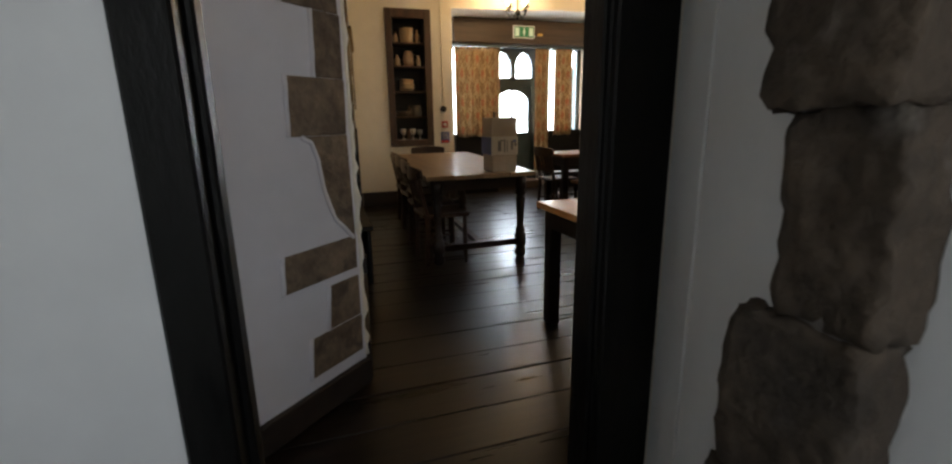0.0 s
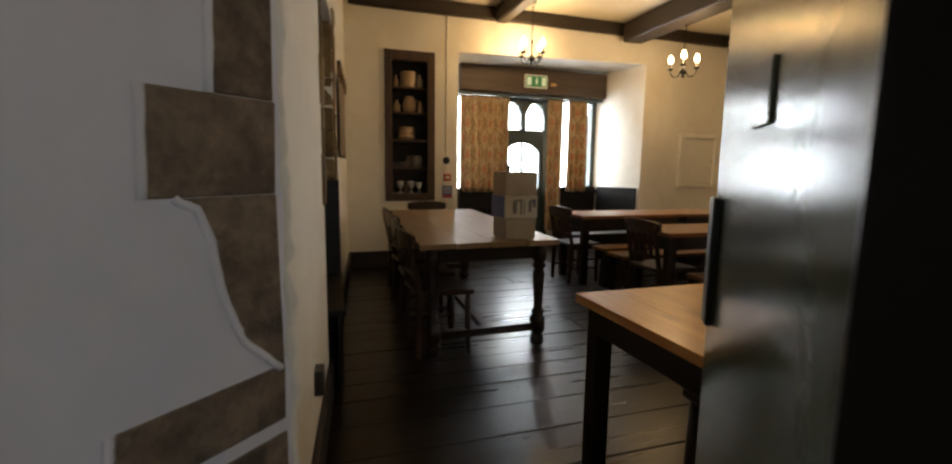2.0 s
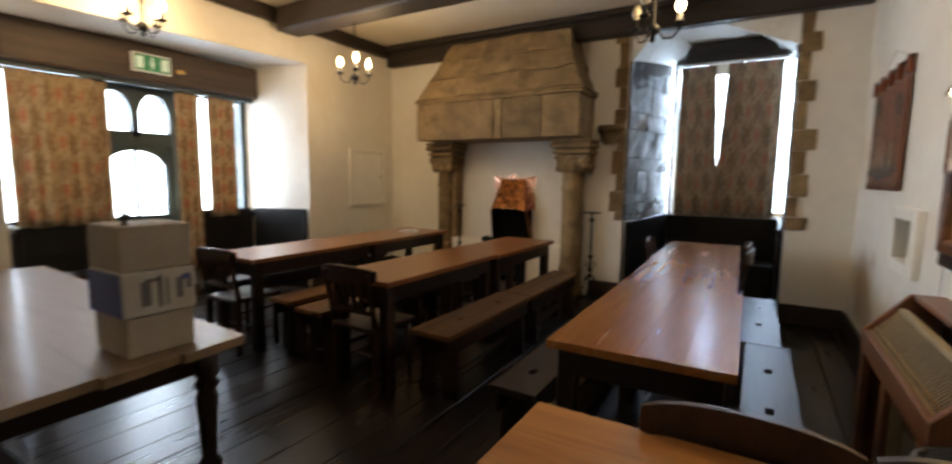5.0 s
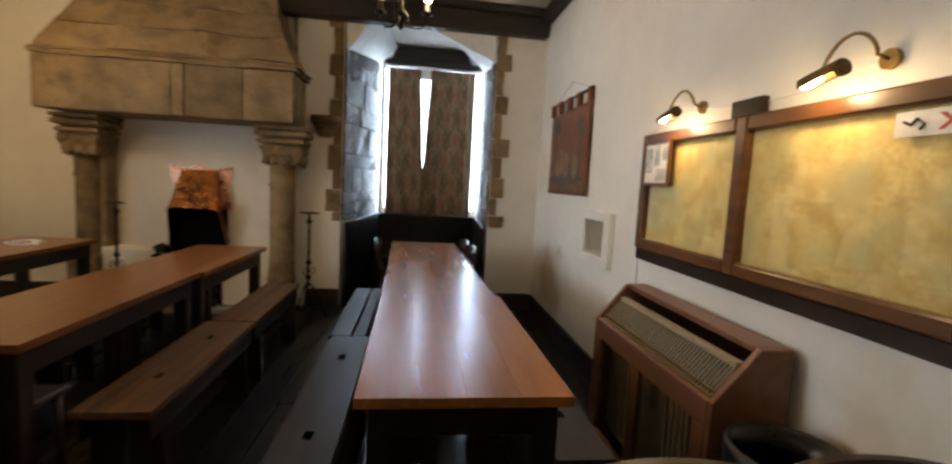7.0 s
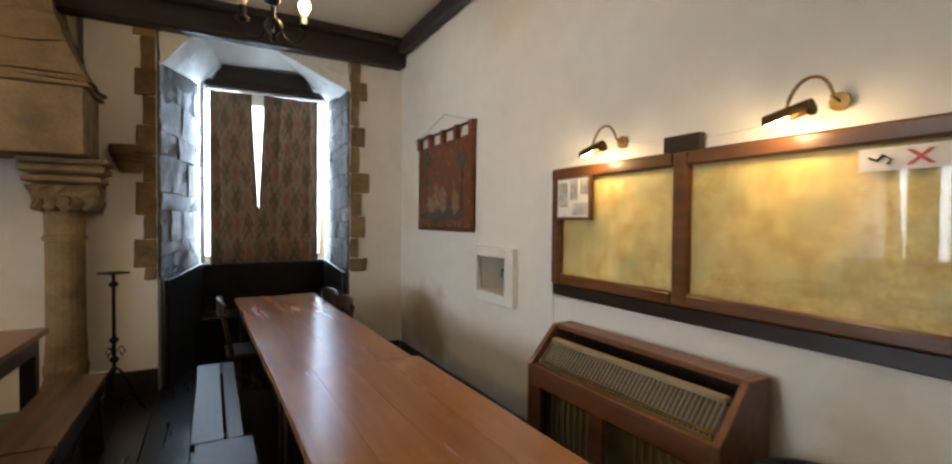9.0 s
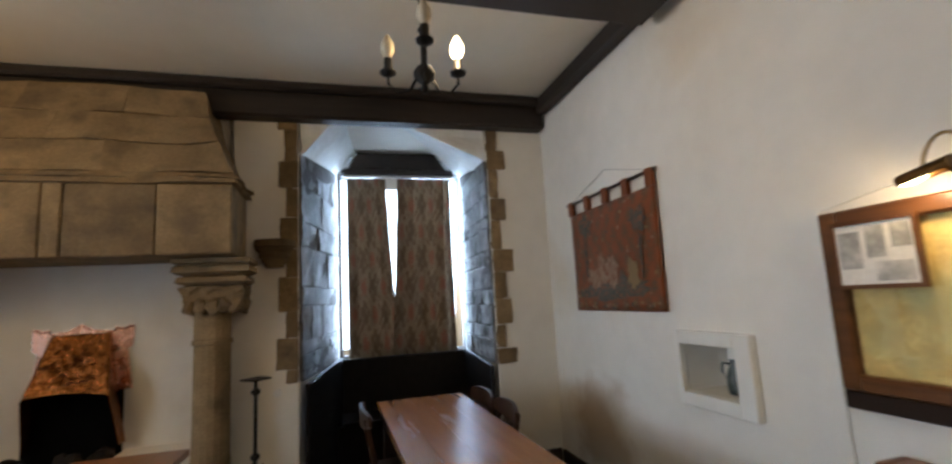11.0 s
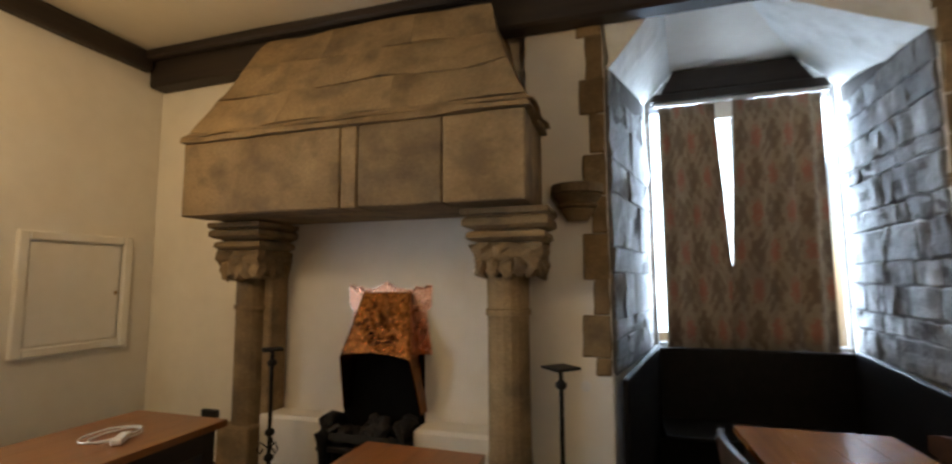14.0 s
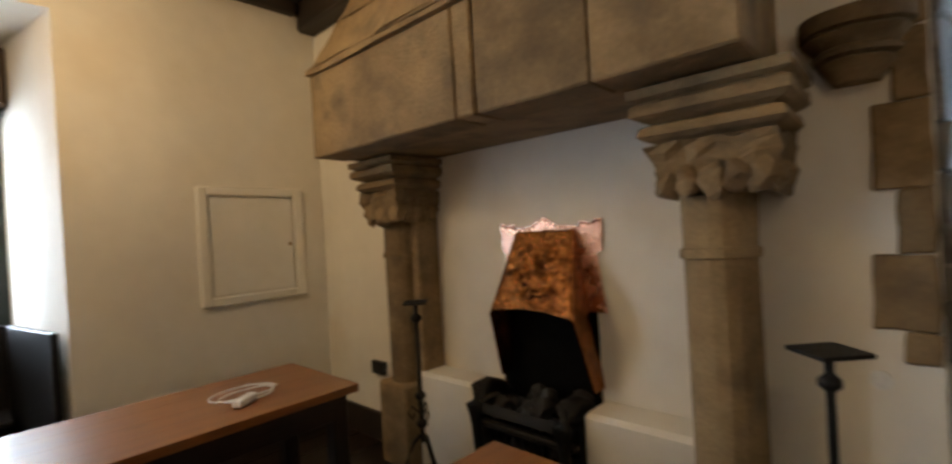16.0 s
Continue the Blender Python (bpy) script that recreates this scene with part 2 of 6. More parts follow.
BEAM_Y = wood("black_oak_beam_long", (0.012, 0.008, 0.006), (0.035, 0.024, 0.017), rough=(0.45, 0.7), vary=0.1, bump=0.4, along="y")
OAKBEAM = wood("brown_oak_beam", (0.05, 0.033, 0.024), (0.095, 0.064, 0.045), rough=(0.5, 0.75), vary=0.1, bump=0.5)
DARKWOOD = wood("dark_stained_wood", (0.009, 0.005, 0.0035), (0.028, 0.015, 0.009), rough=(0.25, 0.42), vary=0.15)
DARKWOOD_Z = wood("dark_stained_upright", (0.009, 0.005, 0.0035), (0.028, 0.015, 0.009), rough=(0.25, 0.42), vary=0.15, along="z")
CHAIRWOOD = wood("brown_chair_wood", (0.016, 0.0075, 0.004), (0.048, 0.022, 0.011), rough=(0.3, 0.45), vary=0.15)
BLACKWOOD = wood("black_painted_wood", (0.005, 0.004, 0.004), (0.012, 0.010, 0.009), rough=(0.36, 0.52), vary=0.1, spec=0.28)
SHELFWOOD = wood("brown_shelf_wood", (0.04, 0.021, 0.013), (0.085, 0.047, 0.028), rough=(0.35, 0.55), along="z")
PINE = wood("varnished_pine", (0.35, 0.125, 0.027), (0.60, 0.285, 0.082), rough=(0.26, 0.42), knots=(0.27, 0.095, 0.024), vary=0.13, coat=0.2, bump=0.08, round_knots=(0.06, 0.02, 0.008), grainy=0.15)
REDPINE = wood("reddish_varnished_pine", (0.31, 0.115, 0.025), (0.385, 0.157, 0.036), rough=(0.21, 0.31), knots=(0.29, 0.104, 0.024), vary=0.06, coat=0.12, bump=0.04, grainy=0.22)
OAKTOP = wood("worn_oak_top", (0.205, 0.135, 0.075), (0.265, 0.18, 0.105), rough=(0.36, 0.5), knots=(0.13, 0.085, 0.05), vary=0.06, coat=0.1, bump=0.05, along="y")
BENCHTOP = wood("worn_bench_seat", (0.10, 0.046, 0.017), (0.25, 0.128, 0.048), rough=(0.35, 0.5), knots=(0.05, 0.025, 0.012), vary=0.1, spec=0.4)
GREYBENCH = wood("dark_bench_seat", (0.016, 0.012, 0.011), (0.05, 0.040, 0.035), rough=(0.34, 0.48), vary=0.1, spec=0.42)
FRAMEWOOD = wood("mahogany_frame", (0.075, 0.029, 0.009), (0.165, 0.068, 0.02), rough=(0.28, 0.42), vary=0.06, spec=0.45)
CASEWOOD = wood("brown_case_wood", (0.15, 0.062, 0.03), (0.24, 0.105, 0.052), rough=(0.3, 0.45), vary=0.06)
LEAFPAINT = surface("olive_grey_gloss_paint", (0.078, 0.087, 0.056), (0.105, 0.114, 0.076), scale=2.2, rough=(0.14, 0.24), bump=0.22, fine=26, spec=0.36, depth=0.006)
FRAMEPAINT = surface("black_gloss_paint", (0.003, 0.003, 0.003), (0.007, 0.0065, 0.006), scale=5, rough=(0.3, 0.5), spec=0.25, bump=0.25, fine=20, stretch=(3, 3, 1))
WHITEPAINT = surface("white_gloss_paint", (0.80, 0.78, 0.71), (0.86, 0.84, 0.78), scale=4, rough=(0.35, 0.5), bump=0.05, fine=12, grainy=0.06)
IRON = surface("wrought_iron", (0.005, 0.005, 0.005), (0.014, 0.013, 0.012), scale=20, rough=(0.45, 0.65), bump=0.4, fine=120, metal=0.2, spec=0.35)
COPPER = surface("beaten_copper", (0.16, 0.055, 0.018), (0.50, 0.20, 0.065), scale=18, rough=(0.16, 0.32), bump=0.8, fine=50, metal=1.0, depth=0.015)
COPPER_FRONT = surface("patinated_embossed_copper", (0.13, 0.043, 0.013), (0.62, 0.25, 0.075), scale=14, rough=(0.14, 0.34), bump=0.9, fine=42, metal=1.0, depth=0.02, spot=(0.045, 0.017, 0.008), spot_scale=42, spot_cut=(0.44, 0.72))
COPPER_PALE = surface("polished_copper", (0.80, 0.46, 0.34), (0.90, 0.58, 0.45), scale=9, rough=(0.2, 0.35), bump=0.35, fine=60, metal=1.0)
BRASS = surface("aged_brass", (0.30, 0.20, 0.08), (0.45, 0.31, 0.12), scale=15, rough=(0.3, 0.45), bump=0.1, metal=1.0)
BLACKPLASTIC = surface("black_plastic", (0.012, 0.012, 0.012), (0.02, 0.02, 0.02), rough=(0.35, 0.5), bump=0.03)
WHITEPLASTIC = surface("white_plastic", (0.74, 0.74, 0.72), (0.80, 0.80, 0.78), rough=(0.35, 0.45), bump=0.03)
CARD = surface("grey_brown_cardboard", (0.33, 0.28, 0.22), (0.39, 0.335, 0.27), scale=8, rough=(0.75, 0.9), bump=0.1, fine=140)
CARDPALE = surface("printed_pale_cardboard", (0.46, 0.43, 0.37), (0.52, 0.49, 0.43), scale=7, rough=(0.65, 0.8), bump=0.06, fine=140)
BLUEPRINT = surface("blue_print", (0.09, 0.12, 0.26), (0.12, 0.15, 0.31), rough=(0.6, 0.75), bump=0.03)
GREYPRINT = surface("grey_print", (0.13, 0.13, 0.13), (0.19, 0.18, 0.18), rough=(0.6, 0.75), bump=0.03)
POT = surface("stoneware_glaze", (0.42, 0.29, 0.17), (0.56, 0.42, 0.27), scale=9, rough=(0.3, 0.5), bump=0.08, vary=0.25)
POTDARK = surface("dark_pewter", (0.10, 0.09, 0.08), (0.17, 0.15, 0.13), scale=9, rough=(0.3, 0.5), bump=0.1, metal=0.4, vary=0.3)
NICHEJUG = surface("dark_green_glaze", (0.03, 0.045, 0.042), (0.075, 0.09, 0.082), scale=14, rough=(0.2, 0.35), bump=0.1)
GLAZED = glass("clear_glass")
PANE = glass("window_glass", (0.97, 0.98, 0.98))
RED = surface("red_plastic", (0.42, 0.035, 0.02), (0.5, 0.05, 0.03), rough=(0.4, 0.5), bump=0.03)
SIGNBLUE = surface("blue_sign", (0.03, 0.08, 0.30), (0.04, 0.10, 0.34), rough=(0.4, 0.5), bump=0.02)
SIGNWHITE = surface("white_card", (0.72, 0.70, 0.64), (0.77, 0.75, 0.69), rough=(0.5, 0.65), bump=0.02)
MAP = surface("aged_map_paper", (0.42, 0.27, 0.06), (0.62, 0.47, 0.17), scale=11, rough=(0.55, 0.7), bump=0.06, fine=70, spot=(0.36, 0.32, 0.14), spot_scale=6, spot_cut=(0.45, 0.75), grainy=0.8)
PHOTO = surface("old_photograph", (0.16, 0.16, 0.15), (0.62, 0.60, 0.55), scale=9, rough=(0.35, 0.5), bump=0.02, fine=40)
# near-black that puts the shade of a deep fire opening into the colour
HEARTHVOID = surface("hearth_void_black", (0.0015, 0.0015, 0.0015), (0.004, 0.0038, 0.0035), scale=12, rough=(0.9, 1.0), bump=0.3, spec=0.1)
SLAT = surface("cream_painted_slat", (0.30, 0.24, 0.15), (0.38, 0.31, 0.20), scale=8, rough=(0.5, 0.7), bump=0.1)
ELEMENT = surface("dark_heater_fins", (0.02, 0.017, 0.014), (0.11, 0.09, 0.065), scale=3, rough=(0.5, 0.7), bump=0.3, fine=40, stretch=(30, 2, 2))
SLATBACK = surface("olive_enamel", (0.17, 0.145, 0.085), (0.23, 0.195, 0.115), scale=8, rough=(0.5, 0.7), bump=0.08)
DKPINE = wood("dark_varnished_pine", (0.19, 0.064, 0.016), (0.275, 0.105, 0.028), rough=(0.26, 0.4), knots=(0.19, 0.066, 0.02), vary=0.06, coat=0.2, bump=0.06, round_knots=(0.085, 0.029, 0.012))
# lighter version of the curtain damask, with the bay's daylight put into its colours
BAYCURTAIN = damask("daylit_gold_damask", (0.47, 0.35, 0.20), (0.26, 0.16, 0.08), size=0.28, flower=(0.38, 0.15, 0.08))
COAL = surface("coal_and_ash", (0.008, 0.008, 0.008), (0.03, 0.026, 0.024), scale=22, rough=(0.6, 0.9), bump=0.9, fine=70)
BLACKBUCKET = surface("black_japanned_metal", (0.006, 0.006, 0.006), (0.014, 0.013, 0.012), scale=12, rough=(0.2, 0.4), bump=0.3, fine=50)
CURTAIN = damask("damask_curtain_cloth", (0.37, 0.285, 0.19), (0.205, 0.14, 0.088), size=0.36, flower=(0.34, 0.155, 0.10), small=0.6)
TAPESTRY = damask("red_tapestry_weave", (0.25, 0.072, 0.022), (0.135, 0.068, 0.030), size=0.13, small=0.7)
TAPEGOLD = damask("gold_tapestry_weave", (0.30, 0.20, 0.09), (0.16, 0.11, 0.06), size=0.09)
TAPEBLUE = surface("dark_green_weave", (0.05, 0.055, 0.045), (0.115, 0.10, 0.075), scale=30, rough=(0.85, 0.95), bump=0.3, fine=200, spot=(0.20, 0.08, 0.04), spot_scale=28, spot_cut=(0.5, 0.66))
TAPEPALE = surface("pale_weave", (0.22, 0.115, 0.065), (0.35, 0.24, 0.16), scale=30, rough=(0.85, 0.95), bump=0.3, fine=200, spot=(0.20, 0.085, 0.045), spot_scale=24, spot_cut=(0.5, 0.66))
CORD = surface("plaited_cord", (0.42, 0.40, 0.36), (0.5, 0.48, 0.43), rough=(0.8, 0.9), bump=0.1)
BULBGLASS = glow("lit_candle_bulb", (1.0, 0.66, 0.30), 28.0)
BULBOFF = surface("unlit_frosted_bulb", (0.66, 0.58, 0.42), (0.72, 0.64, 0.48), rough=(0.2, 0.3), bump=0.02)
PICTUREBULB = glow("picture_lamp_tube", (1.0, 0.72, 0.36), 30.0)
EXITGREEN = glow("exit_sign_green", (0.03, 0.20, 0.08), 0.12)
EXITWHITE = glow("exit_sign_white", (0.55, 0.68, 0.55), 0.25)
RAILGREEN = surface("dark_teal_painted_iron", (0.02, 0.035, 0.037), (0.035, 0.055, 0.056), rough=(0.4, 0.6), bump=0.1)
# ---------------------------------------------------------------- building helpers
ROOT = {}


def box(bm, x0, x1, y0, y1, z0, z1):
    return hexa(bm, [(x0, y0), (x1, y0), (x1, y1), (x0, y1)], z0, z1)


def hexa(bm, plan, z0, z1, top=None):
    """A block over a four- (or more-) cornered plan, its top plan may differ."""
    lo = [bm.verts.new((x, y, z0)) for x, y in plan]
    hi = [bm.verts.new((x, y, z1)) for x, y in (top or plan)]
    n = len(plan)
    faces = [bm.faces.new(lo[::-1]), bm.faces.new(hi)]
    faces += [bm.faces.new((lo[i], lo[(i + 1) % n], hi[(i + 1) % n], hi[i])) for i in range(n)]
    return faces


def solid(bm, a, b):
    """A block between two rings of corner points."""
    lo, hi = [bm.verts.new(p) for p in a], [bm.verts.new(p) for p in b]
    n = len(a)
    bm.faces.new(lo[::-1]), bm.faces.new(hi)
    for i in range(n):
        bm.faces.new((lo[i], lo[(i + 1) % n], hi[(i + 1) % n], hi[i]))


def lathe(bm, profile, cx=0.0, cy=0.0, n=16, half=False):
    """Rings (radius, z) turned round an upright axis."""
    rings = []
    for r, z in profile:
        rings.append([bm.verts.new((cx + r * math.cos(2 * math.pi * i / n), cy + r * math.sin(2 * math.pi * i / n), z)) for i in range(n)])
    for a, b in zip(rings, rings[1:]):
        for i in range(n):
            bm.faces.new((a[i], a[(i + 1) % n], b[(i + 1) % n], b[i]))
    bm.faces.new(rings[0][::-1]), bm.faces.new(rings[-1])


def tube(bm, pts, r, n=8):
    """A round bar through the points; r one radius or one for each point."""
    pts = [Vector(p) for p in pts]
    rings = []
    for i, p in enumerate(pts):
        d = (pts[min(i + 1, len(pts) - 1)] - pts[max(i - 1, 0)]).normalized()
        side = d.cross(Vector((0, 0, 1)) if abs(d.z) < 0.9 else Vector((1, 0, 0))).normalized()
        up = side.cross(d)
        rad = r[i] if isinstance(r, (list, tuple)) else r
        rings.append([bm.verts.new(p + rad * (math.cos(2 * math.pi * k / n) * side + math.sin(2 * math.pi * k / n) * up)) for k in range(n)])
    for a, b in zip(rings, rings[1:]):
        for i in range(n):
            bm.faces.new((a[i], a[(i + 1) % n], b[(i + 1) % n], b[i]))
    bm.faces.new(rings[0][::-1]), bm.faces.new(rings[-1])


def soften(bm, width=0.004, segments=1):
    bmesh.ops.recalc_face_normals(bm, faces=bm.faces)
    edges = [e for e in bm.edges if len(e.link_faces) == 2 and e.calc_face_angle(0) > 0.5]
    bmesh.ops.bevel(bm, geom=edges, offset=width, segments=segments, affect="EDGES", clamp_overlap=True)
    return bm


def roughen(bm, amount, scale=6.0, seed=0):
    for v in bm.verts:
        v.co += amount * noise.noise_vector(v.co * scale + Vector((seed * 3.7, seed, 0)))
    return bm


def part(name, bm, material, parent=None, label="", bevel=0.0, smooth=False):
    """Links a bmesh as one mesh object, under a thing or a part; things flagged as world-built take world coordinates."""
    if bevel:
        soften(bm, bevel)
    root = ROOT.get(parent)
    if root is not None:
        bm.transform(root.inverted())
    bmesh.ops.recalc_face_normals(bm, faces=bm.faces)
    me = bpy.data.meshes.new(name)
    bm.to_mesh(me)
    bm.free()
    me.materials.append(material)
    if smooth:
        for f in me.polygons:
            f.use_smooth = True
    ob = new(name, me)
    if parent is not None:
        ob.parent = parent
        ROOT[ob] = root
    if label:
        ob["label"] = label
    return ob


def structure(name, bm, material, label, category, bevel=0.0):
    return tagged(part(name, bm, material, bevel=bevel), label, category, kind="structure")


def thing(name, label, category, at=(0, 0, 0), turn=0.0, group="", local=False):
    """An Empty at a thing's base. local: its parts are given about that base; else in world coordinates."""
    ob = new(name)
    ob.matrix_basis = pose(at[0], at[1], at[2], 0, 0, turn)
    ROOT[ob] = None if local else ob.matrix_basis.copy()
    return tagged(ob, label, category, group)


def B(*sizes):
    bm = bmesh.new()
    for s in sizes:
        box(bm, *s)
    return bm


def shared(name, me, parent, m):
    """One more object on a mesh that pieces share."""
    ob = new(name, me)
    ob.parent = parent
    ob.matrix_basis = m
    return ob


def block_mesh(name, material, w, d, h, seed, jag=0.006, bevel=0.008):
    """A worn block w x d x h about its centre."""
    bm = B((-w / 2, w / 2, -d / 2, d / 2, -h / 2, h / 2))
    soften(bm, bevel)
    long = [e for e in bm.edges if e.calc_length() > 0.06]
    bmesh.ops.subdivide_edges(bm, edges=long, cuts=2, use_grid_fill=True)
    roughen(roughen(bm, jag, 9.0, seed), jag * 0.6, 24.0, seed)
    me = bpy.data.meshes.new(name)
    bm.to_mesh(me)
    bm.free()
    me.materials.append(material)
    return me


# ---------------------------------------------------------------- the shell
TOP = 3.27
floor = structure("floor", B((0.3, 7.6, 2.31, 9.6, -0.12, -0.03), (0.3, 2.1, 0.2, 2.31, -0.12, -0.03), (7.6, 8.7, 3.2, 4.8, -0.12, -0.03)), GAP, "dark dirt-filled bed beneath old wooden floorboards", "floor")
bm = B((0.9, 7.9, 2.3, 8.6, TOP, TOP + 0.12))
structure("ceiling", bm, CEILING, "cream plaster ceiling between dark oak beams", "ceiling")
structure("ceiling_passage", B((0.2, 2.3, 0.2, 2.5, 2.45, 2.57)), CEILING, "low cream plaster ceiling of the entrance passage", "ceiling")

# north wall with the cupboard niche and the deep splayed bay
bm = B((1.3, 2.16, 8.4, 9.5, 0, 3.4), (2.16, 2.68, 8.4, 9.5, 0, 0.89), (2.16, 2.68, 8.4, 9.5, 2.6, 3.4), (2.16, 2.68, 8.72, 9.5, 0.89, 2.6))
hexa(bm, [(2.68, 8.4), (3.04, 8.4), (3.24, 9.5), (2.68, 9.5)], 0, 3.4)
hexa(bm, [(5.84, 8.4), (7.95, 8.4), (7.95, 9.5), (5.66, 9.5)], 0, 3.4)
solid(bm, [(3.04, 8.4, 2.70), (5.84, 8.4, 2.76), (5.66, 9.5, 2.80), (3.24, 9.5, 2.76)], [(3.04, 8.4, 3.4), (5.84, 8.4, 3.4), (5.66, 9.5, 3.4), (3.24, 9.5, 3.4)])
wall_north = structure("wall_north", bm, PLASTER, "cream limewashed plaster wall with a deep splayed window bay", "wall")

# east wall: the window recess, the fireplace breast
bm = bmesh.new()
hexa(bm, [(7.4, 2.3), (8.8, 2.3), (8.8, 3.28), (7.4, 3.33)], 0, 3.4)
hexa(bm, [(7.4, 4.93), (8.8, 4.62), (8.8, 5.4), (7.4, 5.4)], 0, 3.4)
hexa(bm, [(7.5, 5.4), (8.8, 5.4), (8.8, 7.42), (7.5, 7.42)], 0, 3.4)
hexa(bm, [(7.4, 7.42), (8.8, 7.42), (8.8, 8.398), (7.4, 8.398)], 0, 3.4)
solid(bm, [(7.4, 3.33, 3.12), (7.4, 4.93, 3.12), (8.8, 4.62, 3.14), (8.8, 3.28, 3.14)], [(7.4, 3.33, 3.4), (7.4, 4.93, 3.4), (8.8, 4.62, 3.4), (8.8, 3.28, 3.4)])
box(bm, 8.66, 8.8, 3.2, 4.7, 0, 0.92)
wall_east = structure("wall_east", bm, PLASTER, "cream limewashed plaster wall with stone window recess and fireplace", "wall")
bm = bmesh.new()
solid(bm, [(7.405, 4.92, 2.74), (7.405, 4.92, 3.118), (7.405, 4.58, 3.118)], [(8.6, 4.655, 2.90), (8.6, 4.655, 3.13), (8.6, 4.44, 3.13)])
solid(bm, [(7.405, 3.335, 2.72), (7.405, 3.335, 3.118), (7.405, 4.20, 3.118)], [(8.6, 3.292, 2.88), (8.6, 3.292, 3.13), (8.6, 3.54, 3.13)])
bmesh.ops.subdivide_edges(bm, edges=bm.edges[:], cuts=9, use_grid_fill=True)
roughen(roughen(bm, 0.03, 2.6), 0.014, 9.0)
structure("window_squinch", bm, LIMEWASH, "rough whitewashed corner vaults over the window recess", "vault")

# south wall, with the small square niche
bm = B((1.98, 5.32, 2.35, 2.785, 0, 3.4), (5.32, 5.70, 2.35, 2.785, 0, 0.95), (5.32, 5.70, 2.35, 2.785, 1.2, 3.4), (5.32, 5.70, 2.35, 2.52, 0.95, 1.2), (5.70, 7.4, 2.35, 2.785, 0, 3.4))
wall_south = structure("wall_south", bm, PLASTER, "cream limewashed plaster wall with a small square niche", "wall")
# the door wall, with its head
bm = B((0.2, 0.81, 2.5, 2.64, 0, 3.4), (0.81, 1.98, 2.5, 2.64, 2.083, 3.4))
structure("wall_door", bm, PASSAGE, "pale painted plaster wall round the entrance door", "wall")
bm = bmesh.new()
hexa(bm, [(0.2, 2.642), (0.865, 2.642), (0.757, 3.258), (0.2, 3.258)], 0, 3.4)
structure("wall_reveal", bm, CREAM, "cream painted plaster beside the entrance door", "wall")

# west wall: canted stone-dressed corner, stub, recess, long stretch
bm = bmesh.new()
hexa(bm, [(0.76, 3.26), (1.25, 3.72), (1.25, 3.9), (0.4, 3.9), (0.4, 3.26)], 0, 3.4)
structure("wall_canted", bm, PLASTER_COOL, "pale plaster canted corner with brown stone quoins", "wall")
bm = bmesh.new()
hexa(bm, [(1.25, 3.72), (1.36, 5.03), (0.8, 5.03), (0.8, 3.92), (1.22, 3.92)], 0, 3.4)
hexa(bm, [(0.8, 5.03), (0.86, 5.03), (0.86, 6.2), (0.8, 6.2)], 0, 3.4)
hexa(bm, [(1.45, 6.2), (1.65, 8.398), (0.8, 8.398), (0.8, 6.2)], 0, 3.4)
hexa(bm, [(1.36, 5.03), (1.45, 6.2), (0.86, 6.2), (0.86, 5.03)], 2.3, 3.4)
wall_west = structure("wall_west", bm, PLASTER, "cream limewashed plaster wall with a stone-lined recess", "wall")

# entrance passage
structure("wall_passage_west", B((0.2, 0.45, 0.2, 2.498, 0, 2.45)), PASSAGE, "pale painted plaster passage wall", "wall")
bm = B((1.785, 2.1, 0.2, 1.899, 0, 2.45))
hexa(bm, [(1.715, 1.90), (2.3, 1.90), (2.3, 2.57), (1.979, 2.57), (1.965, 2.55), (1.715, 2.03)], 0, 2.45)
structure("wall_passage_east", bm, PASSAGE, "pale painted plaster passage wall splayed towards the door", "wall")
# unseen end wall, its opening made up to let the fill lamp in
structure("wall_passage_south", B((0.45, 1.15, 0.2, 0.5, 0, 2.45), (1.68, 1.783, 0.2, 0.5, 0, 2.45), (1.15, 1.68, 0.2, 0.5, 0, 0.85), (1.15, 1.68, 0.2, 0.5, 2.1, 2.45)), PASSAGE, "unseen pale plaster end wall with an opening added for the passage lamp", "wall")

# skirting boards
bm = B((1.66, 3.04, 8.372, 8.4, 0, 0.21), (5.84, 7.4, 8.372, 8.4, 0, 0.21), (7.372, 7.4, 7.5, 8.37, 0, 0.2), (7.372, 7.4, 4.93, 5.28, 0, 0.2), (7.372, 7.4, 2.81, 3.33, 0, 0.2), (1.99, 7.37, 2.785, 2.812, 0, 0.19))
solid(bm, [(1.25, 3.73, 0), (1.36, 5.03, 0), (1.385, 5.03, 0), (1.275, 3.72, 0)], [(1.25, 3.73, 0.2), (1.36, 5.03, 0.2), (1.385, 5.03, 0.2), (1.275, 3.72, 0.2)])
solid(bm, [(0.76, 3.26, 0), (1.25, 3.72, 0), (1.27, 3.70, 0), (0.78, 3.24, 0)], [(0.76, 3.26, 0.13), (1.25, 3.72, 0.13), (1.27, 3.70, 0.13), (0.78, 3.24, 0.13)])
solid(bm, [(1.45, 6.2, 0), (1.65, 8.37, 0), (1.68, 8.37, 0), (1.48, 6.2, 0)], [(1.45, 6.2, 0.2), (1.65, 8.37, 0.2), (1.68, 8.37, 0.2), (1.48, 6.2, 0.2)])
structure("baseboard", bm, BEAM, "dark stained wooden skirting boards", "skirting", bevel=0.006)

